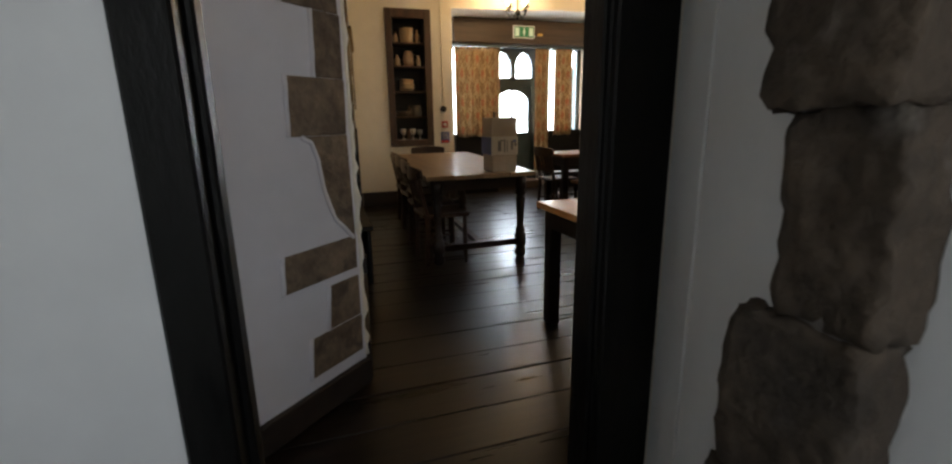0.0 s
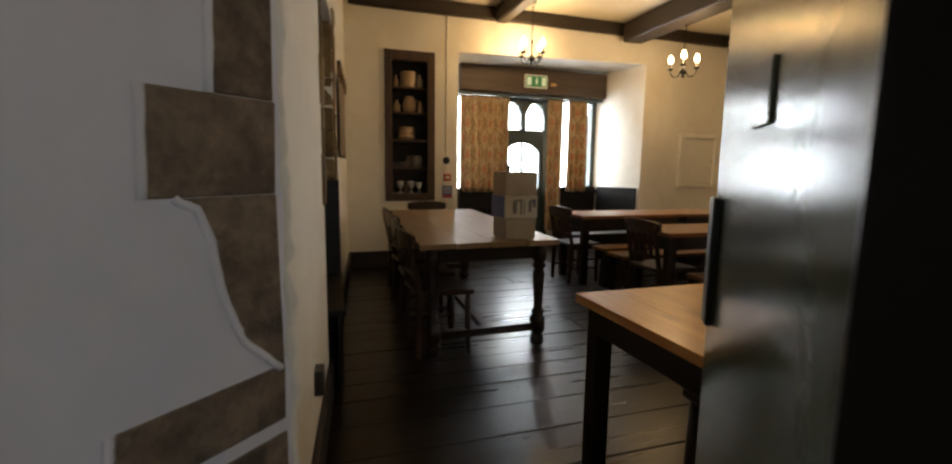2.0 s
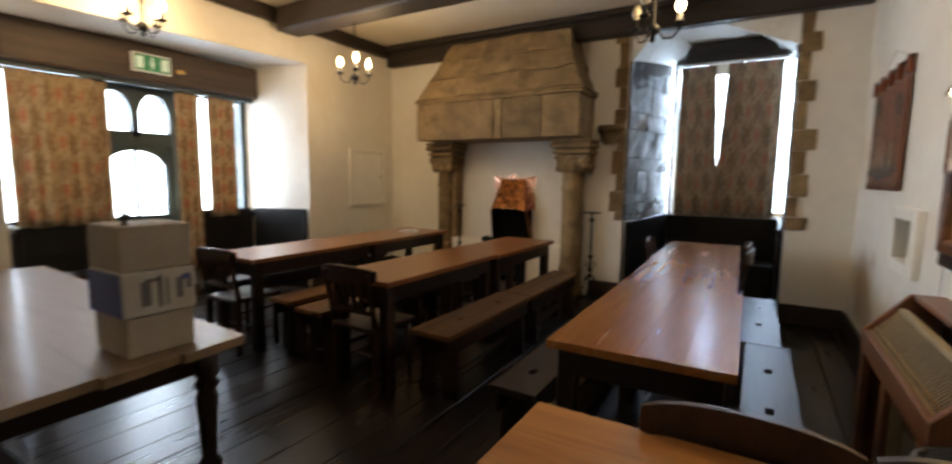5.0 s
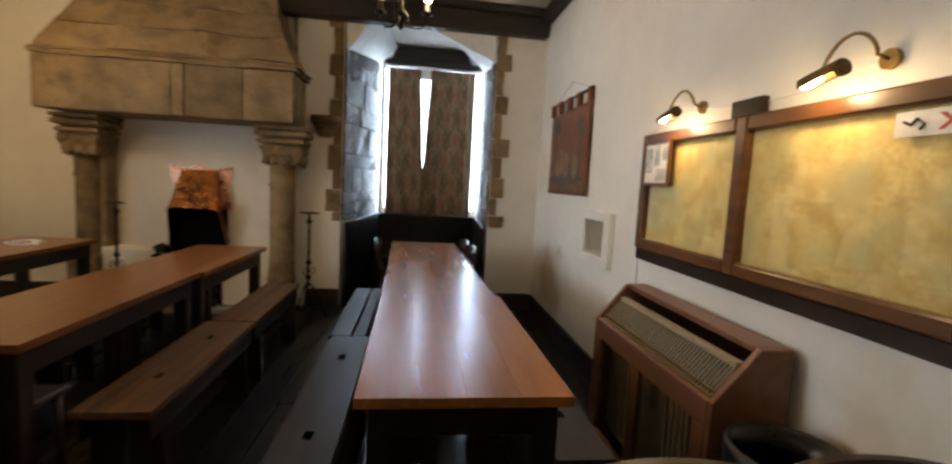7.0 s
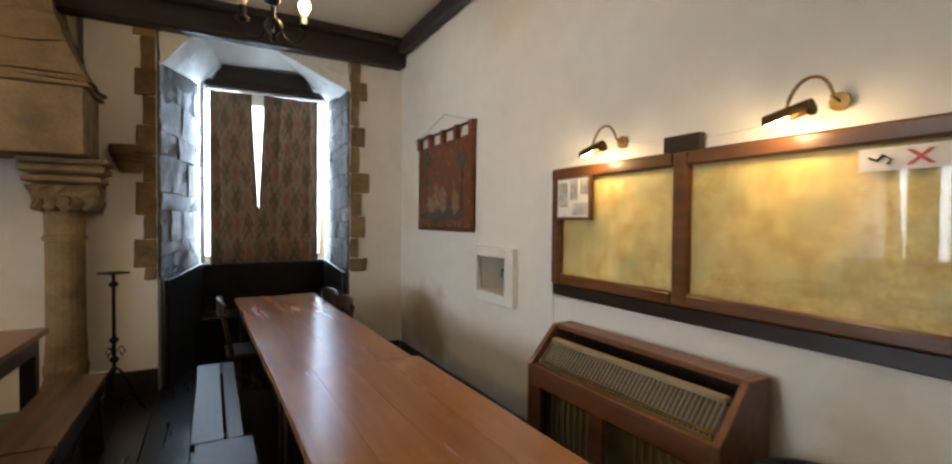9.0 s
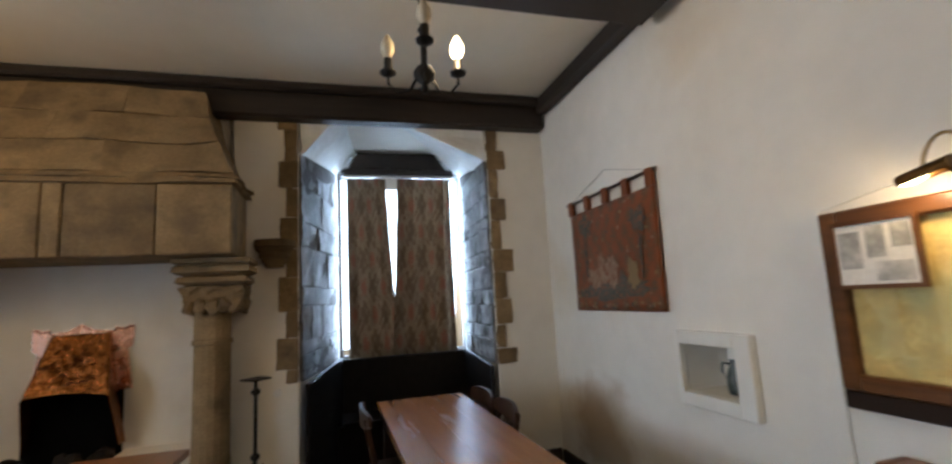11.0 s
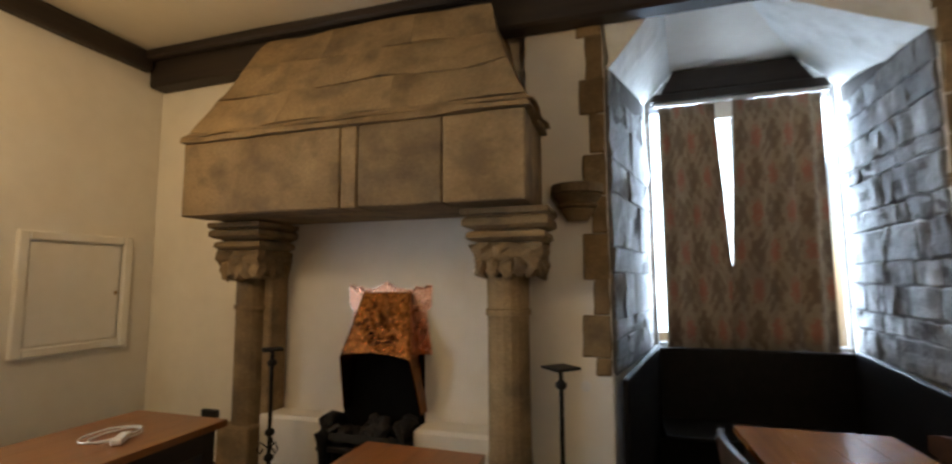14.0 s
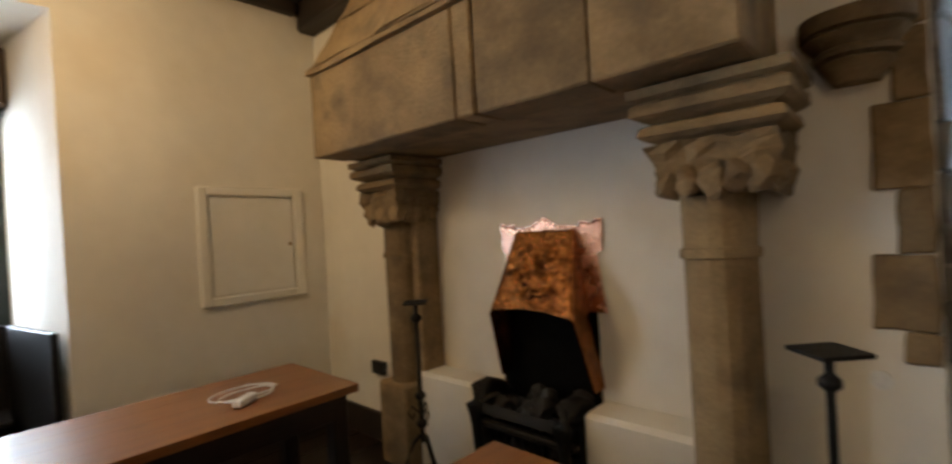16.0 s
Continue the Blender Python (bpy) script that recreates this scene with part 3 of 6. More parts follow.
# cornice beams and ceiling joists
def moulded_beam(name, a, b, width, z0, z1, material, label):
    """A ceiling beam from a to b with a rounded lower edge."""
    a, b = Vector((*a, 0)), Vector((*b, 0))
    side = (b - a).normalized().cross(Vector((0, 0, 1))) * width / 2
    bm = bmesh.new()
    solid(bm, [(*(a + side).xy, z0), (*(b + side).xy, z0), (*(b - side).xy, z0), (*(a - side).xy, z0)],
          [(*(a + side).xy, z1), (*(b + side).xy, z1), (*(b - side).xy, z1), (*(a - side).xy, z1)])
    bmesh.ops.subdivide_edges(bm, edges=[e for e in bm.edges if e.calc_length() > 1], cuts=9)
    roughen(bm, 0.01, 2.0, z0)
    return structure(name, soften(bm, 0.018), material, label, "beam")


moulded_beam("beam_east", (7.33, 2.80), (7.33, 8.38), 0.15, 3.0, 3.262, BEAM_Y, "black oak wall beam along the fireplace wall")
moulded_beam("beam_east_fillet", (7.21, 2.80), (7.21, 8.38), 0.08, 3.19, 3.266, BEAM_Y, "black moulded fillet on the oak wall beam")
moulded_beam("beam_north", (1.7, 8.35), (7.24, 8.35), 0.09, 3.11, 3.266, BEAM, "black oak cornice beam along the window wall")
moulded_beam("beam_south", (1.95, 2.84), (7.24, 2.84), 0.10, 3.12, 3.266, BEAM, "black oak cornice beam along the map wall")
moulded_beam("beam_main", (5.47, 2.9), (5.50, 8.30), 0.30, 3.0, 3.262, BEAM_Y, "heavy black oak ceiling beam crossing the room")
moulded_beam("beam_joist", (3.62, 2.9), (3.56, 8.30), 0.16, 3.07, 3.264, BEAM_Y, "slender black oak ceiling joist")

# door frame
bm = B((0.812, 0.905, 2.485, 2.639, 0, 2.08), (0.905, 0.925, 2.56, 2.635, 0, 2.06))
structure("door_post_west", bm, FRAMEPAINT, "black glossy wooden door post", "door frame", bevel=0.006)
bm = bmesh.new()
hexa(bm, [(1.78, 2.60), (1.80, 2.60), (1.80, 2.572), (1.978, 2.572), (1.978, 2.782), (1.868, 2.782), (1.868, 2.70), (1.78, 2.70)], 0, 2.08)
structure("door_post_east", bm, FRAMEPAINT, "black glossy wooden door post", "door frame", bevel=0.006)
structure("door_head", B((0.907, 1.778, 2.49, 2.62, 2.0, 2.08)), FRAMEPAINT, "black glossy wooden door head", "door frame", bevel=0.006)
bm = bmesh.new()
box(bm, 0, 0.805, -0.045, 0, 0.012, 1.99)
door = tagged(part("door_1", bm, LEAFPAINT, bevel=0.004), "olive-grey gloss painted wooden door standing open", "door", kind="structure")
door.matrix_basis = pose(1.803, 2.706, 0, 0, 0, 53.7)
bm = B((0.715, 0.775, 0.0, 0.018, 0.89, 1.20))
part("lock_case", bm, FRAMEPAINT, door, "long black rim lock case", bevel=0.004)
bm = B((0.345, 0.45, 0.0, 0.007, 1.335, 1.44))
part("push_plate", bm, LEAFPAINT, door, "painted-over metal plate", bevel=0.002)

# bay window: oak bressumer, timber window and glazed door
moulded_beam("beam_bay", (3.28, 9.26), (5.70, 9.26), 0.20, 2.37, 2.75, OAKBEAM, "brown oak bressumer over the bay window")


def arch_fill(bm, x0, x1, zs, za, zt, y0, y1, n=10):
    """The solid between an arched opening's head (springing zs, crown za) and a straight top zt."""
    pts = []
    for i in range(n + 1):
        u = i / n
        pts.append((x0 + (x1 - x0) * u, zs + (za - zs) * max(0.0, 1 - abs(2 * u - 1) ** 2.2) ** 0.75))
    for (xa, z_a), (xb, z_b) in zip(pts, pts[1:]):
        solid(bm, [(xa, y0, z_a), (xb, y0, z_b), (xb, y1, z_b), (xa, y1, z_a)], [(xa, y0, zt), (xb, y0, zt), (xb, y1, zt), (xa, y1, zt)])


def bar_grid(bm, x0, x1, z0, z1, nx, nz, y, r=0.006):
    for i in range(1, nx):
        x = x0 + (x1 - x0) * i / nx
        box(bm, x - r, x + r, y - r, y + r, z0, z1)
    for i in range(1, nz):
        z = z0 + (z1 - z0) * i / nz
        box(bm, x0, x1, y - r, y + r, z - r, z + r)


window = tagged(new("window_1"), "dark timber mullioned window with arched lights and leaded panes", "window", kind="structure")
window.matrix_basis = pose(4.4, 9.45, 0)
ROOT[window] = window.matrix_basis.copy()
Y0, Y1 = 9.40, 9.50
bm = B((3.2, 3.30, Y0, Y1, 0.9, 2.42), (3.93, 4.03, Y0, Y1, 0.0, 2.42), (4.35, 4.43, Y0, Y1, 1.80, 2.42), (4.74, 4.84, Y0, Y1, 0.0, 2.42), (5.60, 5.72, Y0, Y1, 0.9, 2.42),
       (4.03, 4.74, Y0, Y1, 1.72, 1.86), (3.30, 3.93, Y0, Y1, 2.32, 2.42), (4.84, 5.60, Y0, Y1, 2.32, 2.42))
arch_fill(bm, 4.03, 4.35, 2.08, 2.27, 2.42, Y0, Y1)
arch_fill(bm, 4.43, 4.74, 2.08, 2.27, 2.42, Y0, Y1)
part("window_frame", bm, RAILGREEN, window, "dark painted timber mullions with arched heads")
for x0, x1, z0, z1 in ((3.30, 3.93, 0.95, 2.32), (4.84, 5.60, 0.95, 2.32), (4.03, 4.35, 1.86, 2.28), (4.43, 4.74, 1.86, 2.28)):
    pane = part("pane", B((x0, x1, 9.449, 9.453, z0, z1)), PANE, window)
    pane.visible_shadow = False
part("window_sill", B((3.2, 3.93, 9.30, 9.52, 0.88, 0.95), (4.84, 5.72, 9.30, 9.52, 0.88, 0.95)), BLACKWOOD, window, "black painted window sill")
part("apron_wall", B((3.2, 3.93, 9.42, 9.5, 0.0, 0.88), (4.84, 5.72, 9.42, 9.5, 0.0, 0.88)), PLASTER, window, "plaster below the sill")
door2 = tagged(new("door_2"), "dark timber outer door with arched glazed upper half", "door", kind="structure")
door2.matrix_basis = pose(4.39, 9.46, 0)
ROOT[door2] = door2.matrix_basis.copy()
bm = B((4.03, 4.09, 9.42, 9.48, 0.02, 1.72), (4.68, 4.74, 9.42, 9.48, 0.02, 1.72), (4.09, 4.68, 9.42, 9.48, 0.02, 0.95), (4.37, 4.40, 9.42, 9.48, 0.95, 1.66))
arch_fill(bm, 4.09, 4.68, 1.50, 1.66, 1.72, 9.42, 9.48)
part("door_leaf", bm, RAILGREEN, door2, "dark green painted boarded leaf")
pane = part("pane", B((4.09, 4.68, 9.448, 9.452, 0.95, 1.66)), PANE, door2)
pane.visible_shadow = False
# threshold step in the bay and plain ground outside
structure("step", B((3.95, 4.83, 9.12, 9.42, 0, 0.14)), OAKBEAM, "worn timber step below the outer door", "step", bevel=0.01)
structure("ground", B((-30, 40, 10.2, 60, -0.4, -0.3)), surface("grass_bank", (0.06, 0.10, 0.03), (0.10, 0.14, 0.05), scale=3, rough=(0.9, 1.0)), "green lawn outside the windows", "ground")

# east window behind its curtains
window2 = tagged(new("window_2"), "tall bright leaded window deep in a stone recess", "window", kind="structure")
window2.matrix_basis = pose(8.74, 3.95, 0.92)
ROOT[window2] = window2.matrix_basis.copy()
bm = B((8.70, 8.78, 3.22, 3.30, 0.92, 3.12), (8.70, 8.78, 4.60, 4.68, 0.92, 3.12), (8.70, 8.78, 3.30, 4.60, 2.93, 3.12), (8.70, 8.78, 3.90, 4.0, 0.92, 2.93), (8.70, 8.78, 3.30, 4.60, 0.92, 0.98))
part("window_frame", bm, STONE_GREY, window2, "grey stone mullion and jambs", bevel=0.01)
for y0, y1 in ((3.30, 3.90), (4.0, 4.60)):
    pane = part("pane", B((8.738, 8.742, y0, y1, 0.98, 2.93)), PANE, window2)
    pane.visible_shadow = False
bm = bmesh.new()
solid(bm, [(8.52, 3.37, 2.89), (8.62, 3.37, 2.89), (8.62, 4.61, 2.89), (8.52, 4.61, 2.89)], [(8.52, 3.40, 2.95), (8.62, 3.40, 2.95), (8.62, 4.58, 2.95), (8.52, 4.58, 2.95)])
solid(bm, [(8.52, 3.47, 2.951), (8.62, 3.47, 2.951), (8.62, 4.52, 2.951), (8.52, 4.52, 2.951)], [(8.52, 3.58, 3.125), (8.62, 3.58, 3.125), (8.62, 4.43, 3.125), (8.52, 4.43, 3.125)])
structure("beam_window", bm, BEAM_Y, "black timber pelmet beam above the window curtains", "beam", bevel=0.006)

# fireplace ledges
bm = B((7.28, 7.498, 5.55, 6.10, 0, 0.59), (7.30, 7.498, 6.74, 7.25, 0, 0.59))
structure("hearth_ledge", bm, PLASTER, "whitewashed masonry ledges beside the hearth", "ledge", bevel=0.02)
structure("hearth_slab", B((6.95, 7.5, 5.55, 7.25, 0.002, 0.03)), STONE_GREY, "grey stone hearth slab", "hearth", bevel=0.008)

# ---------------------------------------------------------------- fireplace
fire = thing("fireplace", "buff sandstone fireplace with a great sloping hood on corbelled pillars", "fireplace", (7.3, 6.4, 0))
rnd = random.Random(4)
for i, (y0, y1) in enumerate(((6.36, 7.50), (6.25, 6.355), (5.745, 6.245), (5.30, 5.74))):
    bm = B((6.85 + rnd.uniform(-0.004, 0.004), 7.05, y0, y1, 1.885, 2.35))
    bmesh.ops.subdivide_edges(bm, edges=bm.edges[:], cuts=2, use_grid_fill=True)
    part("lintel_stone", roughen(soften(bm, 0.008), 0.004, 7, i), STONE, fire)
bm = B((7.05, 7.498, 5.31, 7.49, 1.89, 2.35))
part("hood_core", bm, STONE, fire)
bm = bmesh.new()
hexa(bm, [(6.83, 5.27), (7.5, 5.27), (7.5, 7.52), (6.83, 7.52)], 2.352, 2.385, [(6.84, 5.28), (7.5, 5.28), (7.5, 7.51), (6.84, 7.51)])
hexa(bm, [(6.84, 5.25), (7.5, 5.25), (7.5, 7.54), (6.84, 7.54)], 2.392, 2.43, [(6.88, 5.31), (7.5, 5.31), (7.5, 7.50), (6.88, 7.50)])
bmesh.ops.subdivide_edges(bm, edges=[e for e in bm.edges if e.calc_length() > 0.5], cuts=12)
part("string_course", roughen(roughen(bm, 0.014, 5), 0.008, 16), STONE, fire, "moulded stone string course")


def hood_at(z):
    u = (z - 2.43) / 0.70
    return 6.885 + 0.27 * u, 5.30 + 0.26 * u ** 0.7, 7.50 - 0.35 * u


zs = [2.432, 2.67, 2.90, 3.13]
for c, (za, zb) in enumerate(zip(zs, zs[1:])):
    xa, ya0, ya1 = hood_at(za + 0.003)
    xb, yb0, yb1 = hood_at(zb - 0.003)
    cuts = [[0, 0.34, 0.7, 1], [0, 0.52, 1], [0, 0.3, 0.66, 1]][c]
    for j, (u, v) in enumerate(zip(cuts, cuts[1:])):
        bm = bmesh.new()
        g = 0.0008
        a = [(xa, ya0 + (ya1 - ya0) * u + g, za + 0.003), (7.499, ya0 + (ya1 - ya0) * u + g, za + 0.003), (7.499, ya0 + (ya1 - ya0) * v - g, za + 0.003), (xa, ya0 + (ya1 - ya0) * v - g, za + 0.003)]
        b = [(xb, yb0 + (yb1 - yb0) * u + g, zb - 0.003), (7.499, yb0 + (yb1 - yb0) * u + g, zb - 0.003), (7.499, yb0 + (yb1 - yb0) * v - g, zb - 0.003), (xb, yb0 + (yb1 - yb0) * v - g, zb - 0.003)]
        solid(bm, a, b)
        bmesh.ops.subdivide_edges(bm, edges=bm.edges[:], cuts=3, use_grid_fill=True)
        part("hood_stone", roughen(roughen(bm, 0.022, 2.6, 1), 0.014, 9, 2), STONE, fire)


def capital(y0, y1, x0):
    bm = bmesh.new()
    steps = ((1.876, 0.0, 0.0), (1.845, 0.0, 0.0), (1.835, 0.035, 0.03), (1.82, 0.008, 0.006), (1.785, 0.004, 0.004), (1.77, 0.035, 0.03), (1.76, 0.08, 0.065), (1.745, 0.04, 0.03), (1.715, 0.03, 0.022), (1.70, 0.055, 0.042), (1.692, 0.09, 0.075), (1.684, 0.075, 0.06))
    for (za, ia, ja), (zb, ib, jb) in zip(steps, steps[1:]):
        hexa(bm, [(x0 + ib, y0 + jb), (7.499, y0 + jb), (7.499, y1 - jb), (x0 + ib, y1 - jb)], zb, za, [(x0 + ia, y0 + ja), (7.499, y0 + ja), (7.499, y1 - ja), (x0 + ia, y1 - ja)])
    part("corbel_moulding", roughen(bm, 0.004, 8), STONE, fire, "stepped stone corbel moulding")
    bm = bmesh.new()
    hexa(bm, [(x0 + 0.085, y0 + 0.065), (7.499, y0 + 0.065), (7.499, y1 - 0.065), (x0 + 0.085, y1 - 0.065)], 1.515, 1.683, [(x0 + 0.05, y0 + 0.045), (7.499, y0 + 0.045), (7.499, y1 - 0.045), (x0 + 0.05, y1 - 0.045)])
    bmesh.ops.subdivide_edges(bm, edges=bm.edges[:], cuts=6, use_grid_fill=True)
    for v in bm.verts:
        k = 1 if v.co.z < 1.56 else 0.4
        v.co.z += k * 0.025 * math.sin(v.co.y * 46) * (1 if v.co.z < 1.62 else 0)
        v.co.x += k * 0.012 * math.sin(v.co.y * 46 + v.co.z * 30)
    n = 5
    for k in range(n):
        for c, sq in (((x0 + 0.085, y0 + 0.10 + (y1 - y0 - 0.20) * k / (n - 1), 1.55 + 0.012 * math.sin(k * 2.3)), 0.055), ((x0 + 0.13 + 0.075 * k, y0 + 0.075, 1.552), 0.045)):
            lump = bmesh.new()
            bmesh.ops.create_icosphere(lump, subdivisions=2, radius=sq, matrix=Matrix.Translation(c) @ Matrix.Diagonal((0.7, 0.85, 1.15, 1)))
            part("carved_leaf", roughen(roughen(lump, 0.022, 20), 0.014, 45), STONE, fire)
    part("carved_capital", roughen(roughen(bm, 0.022, 20), 0.014, 45), STONE, fire, "weathered leaf-carved stone capital")


capital(5.22, 5.71, 7.03)
capital(7.12, 7.55, 7.10)


def pillar(cy, cx, r):
    bm = bmesh.new()
    lathe(bm, [(r, 0.50), (r * 0.97, 0.54), (r * 0.96, 1.28), (r * 1.06, 1.285), (r * 1.06, 1.315), (r * 0.97, 1.32), (r * 0.99, 1.50)], cx, cy, 18)
    box(bm, cx, 7.499, cy - r * 0.7, cy + r * 0.8, 0.02, 1.50)
    part("pillar", roughen(bm, 0.005, 7, cy), STONE, fire, "round weathered stone pillar")
    bm = bmesh.new()
    lathe(bm, [(r * 1.2, 0.03), (r * 1.18, 0.20), (r * 1.05, 0.25), (r * 1.12, 0.33), (r * 1.02, 0.36), (r, 0.498)], cx, cy, 18)
    part("pillar_base", roughen(bm, 0.005, 7, cy), STONE, fire, "moulded stone pillar base")


pillar(5.495, 7.27, 0.125)
pillar(7.36, 7.34, 0.115)
part("jamb_stone", B((7.32, 7.498, 7.19, 7.30, 0.02, 1.52)), STONE, fire, bevel=0.01)
part("plinth", B((7.20, 7.497, 7.235, 7.50, 0.01, 0.52)), STONE, fire, "square stone plinth", bevel=0.012)
bm = bmesh.new()
lathe(bm, [(0.06, 1.82), (0.08, 1.85), (0.10, 1.885), (0.085, 1.893), (0.11, 1.90), (0.117, 1.915), (0.105, 1.925), (0.125, 1.945), (0.142, 1.965), (0.13, 1.974), (0.15, 1.98), (0.152, 2.03)], 7.38, 5.10, 24)
part("bracket_corbel", roughen(bm, 0.004, 9), STONE, fire, "half-round moulded stone bracket")

# copper smoke hood over the grate
hood = thing("copper_hood", "beaten copper smoke hood with embossed front over an iron grate", "fire hood", (7.45, 6.39, 0.6))
bm = bmesh.new()
solid(bm, [(7.462, 6.21, 1.40), (7.455, 6.545, 1.40), (7.29, 6.615, 0.99), (7.29, 6.13, 0.99)], [(7.47, 6.21, 1.405), (7.465, 6.545, 1.405), (7.302, 6.615, 0.988), (7.302, 6.13, 0.988)])
bmesh.ops.subdivide_edges(bm, edges=bm.edges[:], cuts=26, use_grid_fill=True)
for v in bm.verts:
    d = math.hypot((v.co.y - 6.38) / 0.2, (v.co.z - 1.17) / 0.16)
    if d < 1:
        v.co.x -= 0.040 * (0.4 + 0.4 * math.cos(9 * d) * math.cos(5 * math.atan2(v.co.z - 1.17, v.co.y - 6.4)) + 0.9 * noise.noise(v.co * 34)) * (1 - d * d)
for v in bm.verts:
    if v.co.z < 1.12:
        v.co.z += 0.035 * (1.12 - v.co.z) / 0.13 * (1 - ((v.co.y - 6.4) / 0.27) ** 2)
part("front_plate", bm, COPPER_FRONT, hood, "embossed beaten copper front", smooth=True)
for y_top, y_bot, s in ((6.545, 6.615, 1), (6.21, 6.13, -1)):
    bm = bmesh.new()
    solid(bm, [(7.462, y_top, 1.40), (7.29, y_bot, 0.99), (7.40, y_bot + s * 0.03, 0.64), (7.495, y_bot + s * 0.03, 0.64), (7.495, y_top, 1.40)],
          [(7.464, y_top + s * 0.008, 1.40), (7.294, y_bot + s * 0.008, 0.99), (7.402, y_bot + s * 0.038, 0.64), (7.495, y_bot + s * 0.038, 0.64), (7.495, y_top + s * 0.008, 1.40)])
    part("side_plate", bm, COPPER, hood)
bm = bmesh.new()
outline = [(6.68, 1.45), (6.67, 1.30), (6.645, 1.28), (6.67, 1.0), (6.06, 1.0), (6.10, 1.28), (6.07, 1.30), (6.06, 1.45), (6.10, 1.452), (6.12, 1.435), (6.18, 1.445), (6.19, 1.42), (6.31, 1.43), (6.39, 1.475), (6.47, 1.43), (6.57, 1.42), (6.58, 1.445), (6.63, 1.435), (6.65, 1.452)]
solid(bm, [(7.488, y, z) for y, z in outline], [(7.497, y, z) for y, z in outline])
part("back_plate", bm, COPPER_PALE, hood, "polished copper back plate with shaped crest")
bm = bmesh.new()
for k in range(13):
    a, b = outline[(7 + k) % len(outline)], outline[(8 + k) % len(outline)]
    for u in (0.2, 0.5, 0.8):
        y, z = a[0] + (b[0] - a[0]) * u, a[1] + (b[1] - a[1]) * u - 0.012
        lathe(bm, [(0.005, z - 0.004), (0.007, z), (0.004, z + 0.004)], 7.487, y, 6)
tagged(part("rivet_row", bm, COPPER, hood, "row of copper rivets"), kind="stuff")

grate = thing("fire_grate", "black iron fire basket holding coals", "grate", (7.35, 6.40, 0.03))
# flat sheet, its blackness painted in place of a dark cavity
bm = B((7.485, 7.497, 6.11, 6.70, 0.03, 1.0))
part("fireback", bm, HEARTHVOID, grate, "flat fireback coloured near-black for the unlit fire opening")
bm = bmesh.new()
for k in range(11):
    y = 6.14 + 0.052 * k
    tube(bm, [(7.24, y, 0.16), (7.22, y, 0.44), (7.25, y, 0.47)], 0.007, 6)
tagged(part("grate_front", bm, IRON, grate), kind="stuff")
bm = B((7.20, 7.25, 6.10, 6.72, 0.43, 0.46), (7.20, 7.25, 6.10, 6.72, 0.15, 0.18), (7.27, 7.48, 6.10, 6.13, 0.03, 0.52), (7.27, 7.48, 6.67, 6.70, 0.03, 0.52), (7.25, 7.48, 6.12, 6.69, 0.14, 0.16))
part("grate_frame", bm, IRON, grate, bevel=0.006)
bm = bmesh.new()
solid(bm, [(7.19, 6.12, 0.50), (7.19, 6.70, 0.50), (7.21, 6.70, 0.55), (7.21, 6.12, 0.55)], [(7.24, 6.12, 0.49), (7.24, 6.70, 0.49), (7.25, 6.70, 0.53), (7.25, 6.12, 0.53)])
part("front_scroll", soften(bm, 0.015, 2), IRON, grate, "heavy scrolled iron front")
for y in (6.15, 6.67):
    bm = bmesh.new()
    tube(bm, [(7.20, y, 0.03), (7.21, y, 0.30), (7.20, y, 0.46), (7.19, y, 0.54), (7.23, y, 0.60), (7.31, y, 0.61), (7.40, y, 0.58), (7.47, y, 0.52)], [0.03, 0.024, 0.028, 0.045, 0.05, 0.042, 0.036, 0.03], 10)
    part("andiron", bm, IRON, grate, smooth=True)
bm = bmesh.new()
for k in range(46):
    c = Vector((rnd.uniform(7.27, 7.45), rnd.uniform(6.16, 6.65), rnd.uniform(0.18, 0.58)))
    r = rnd.uniform(0.035, 0.07)
    res = bmesh.ops.create_icosphere(bm, subdivisions=1, radius=r, matrix=Matrix.Translation(c))
    for v in res["verts"]:
        v.co += 0.3 * r * noise.noise_vector(v.co * 25)
tagged(part("coal", bm, COAL, grate, "heap of black coals"), kind="stuff")


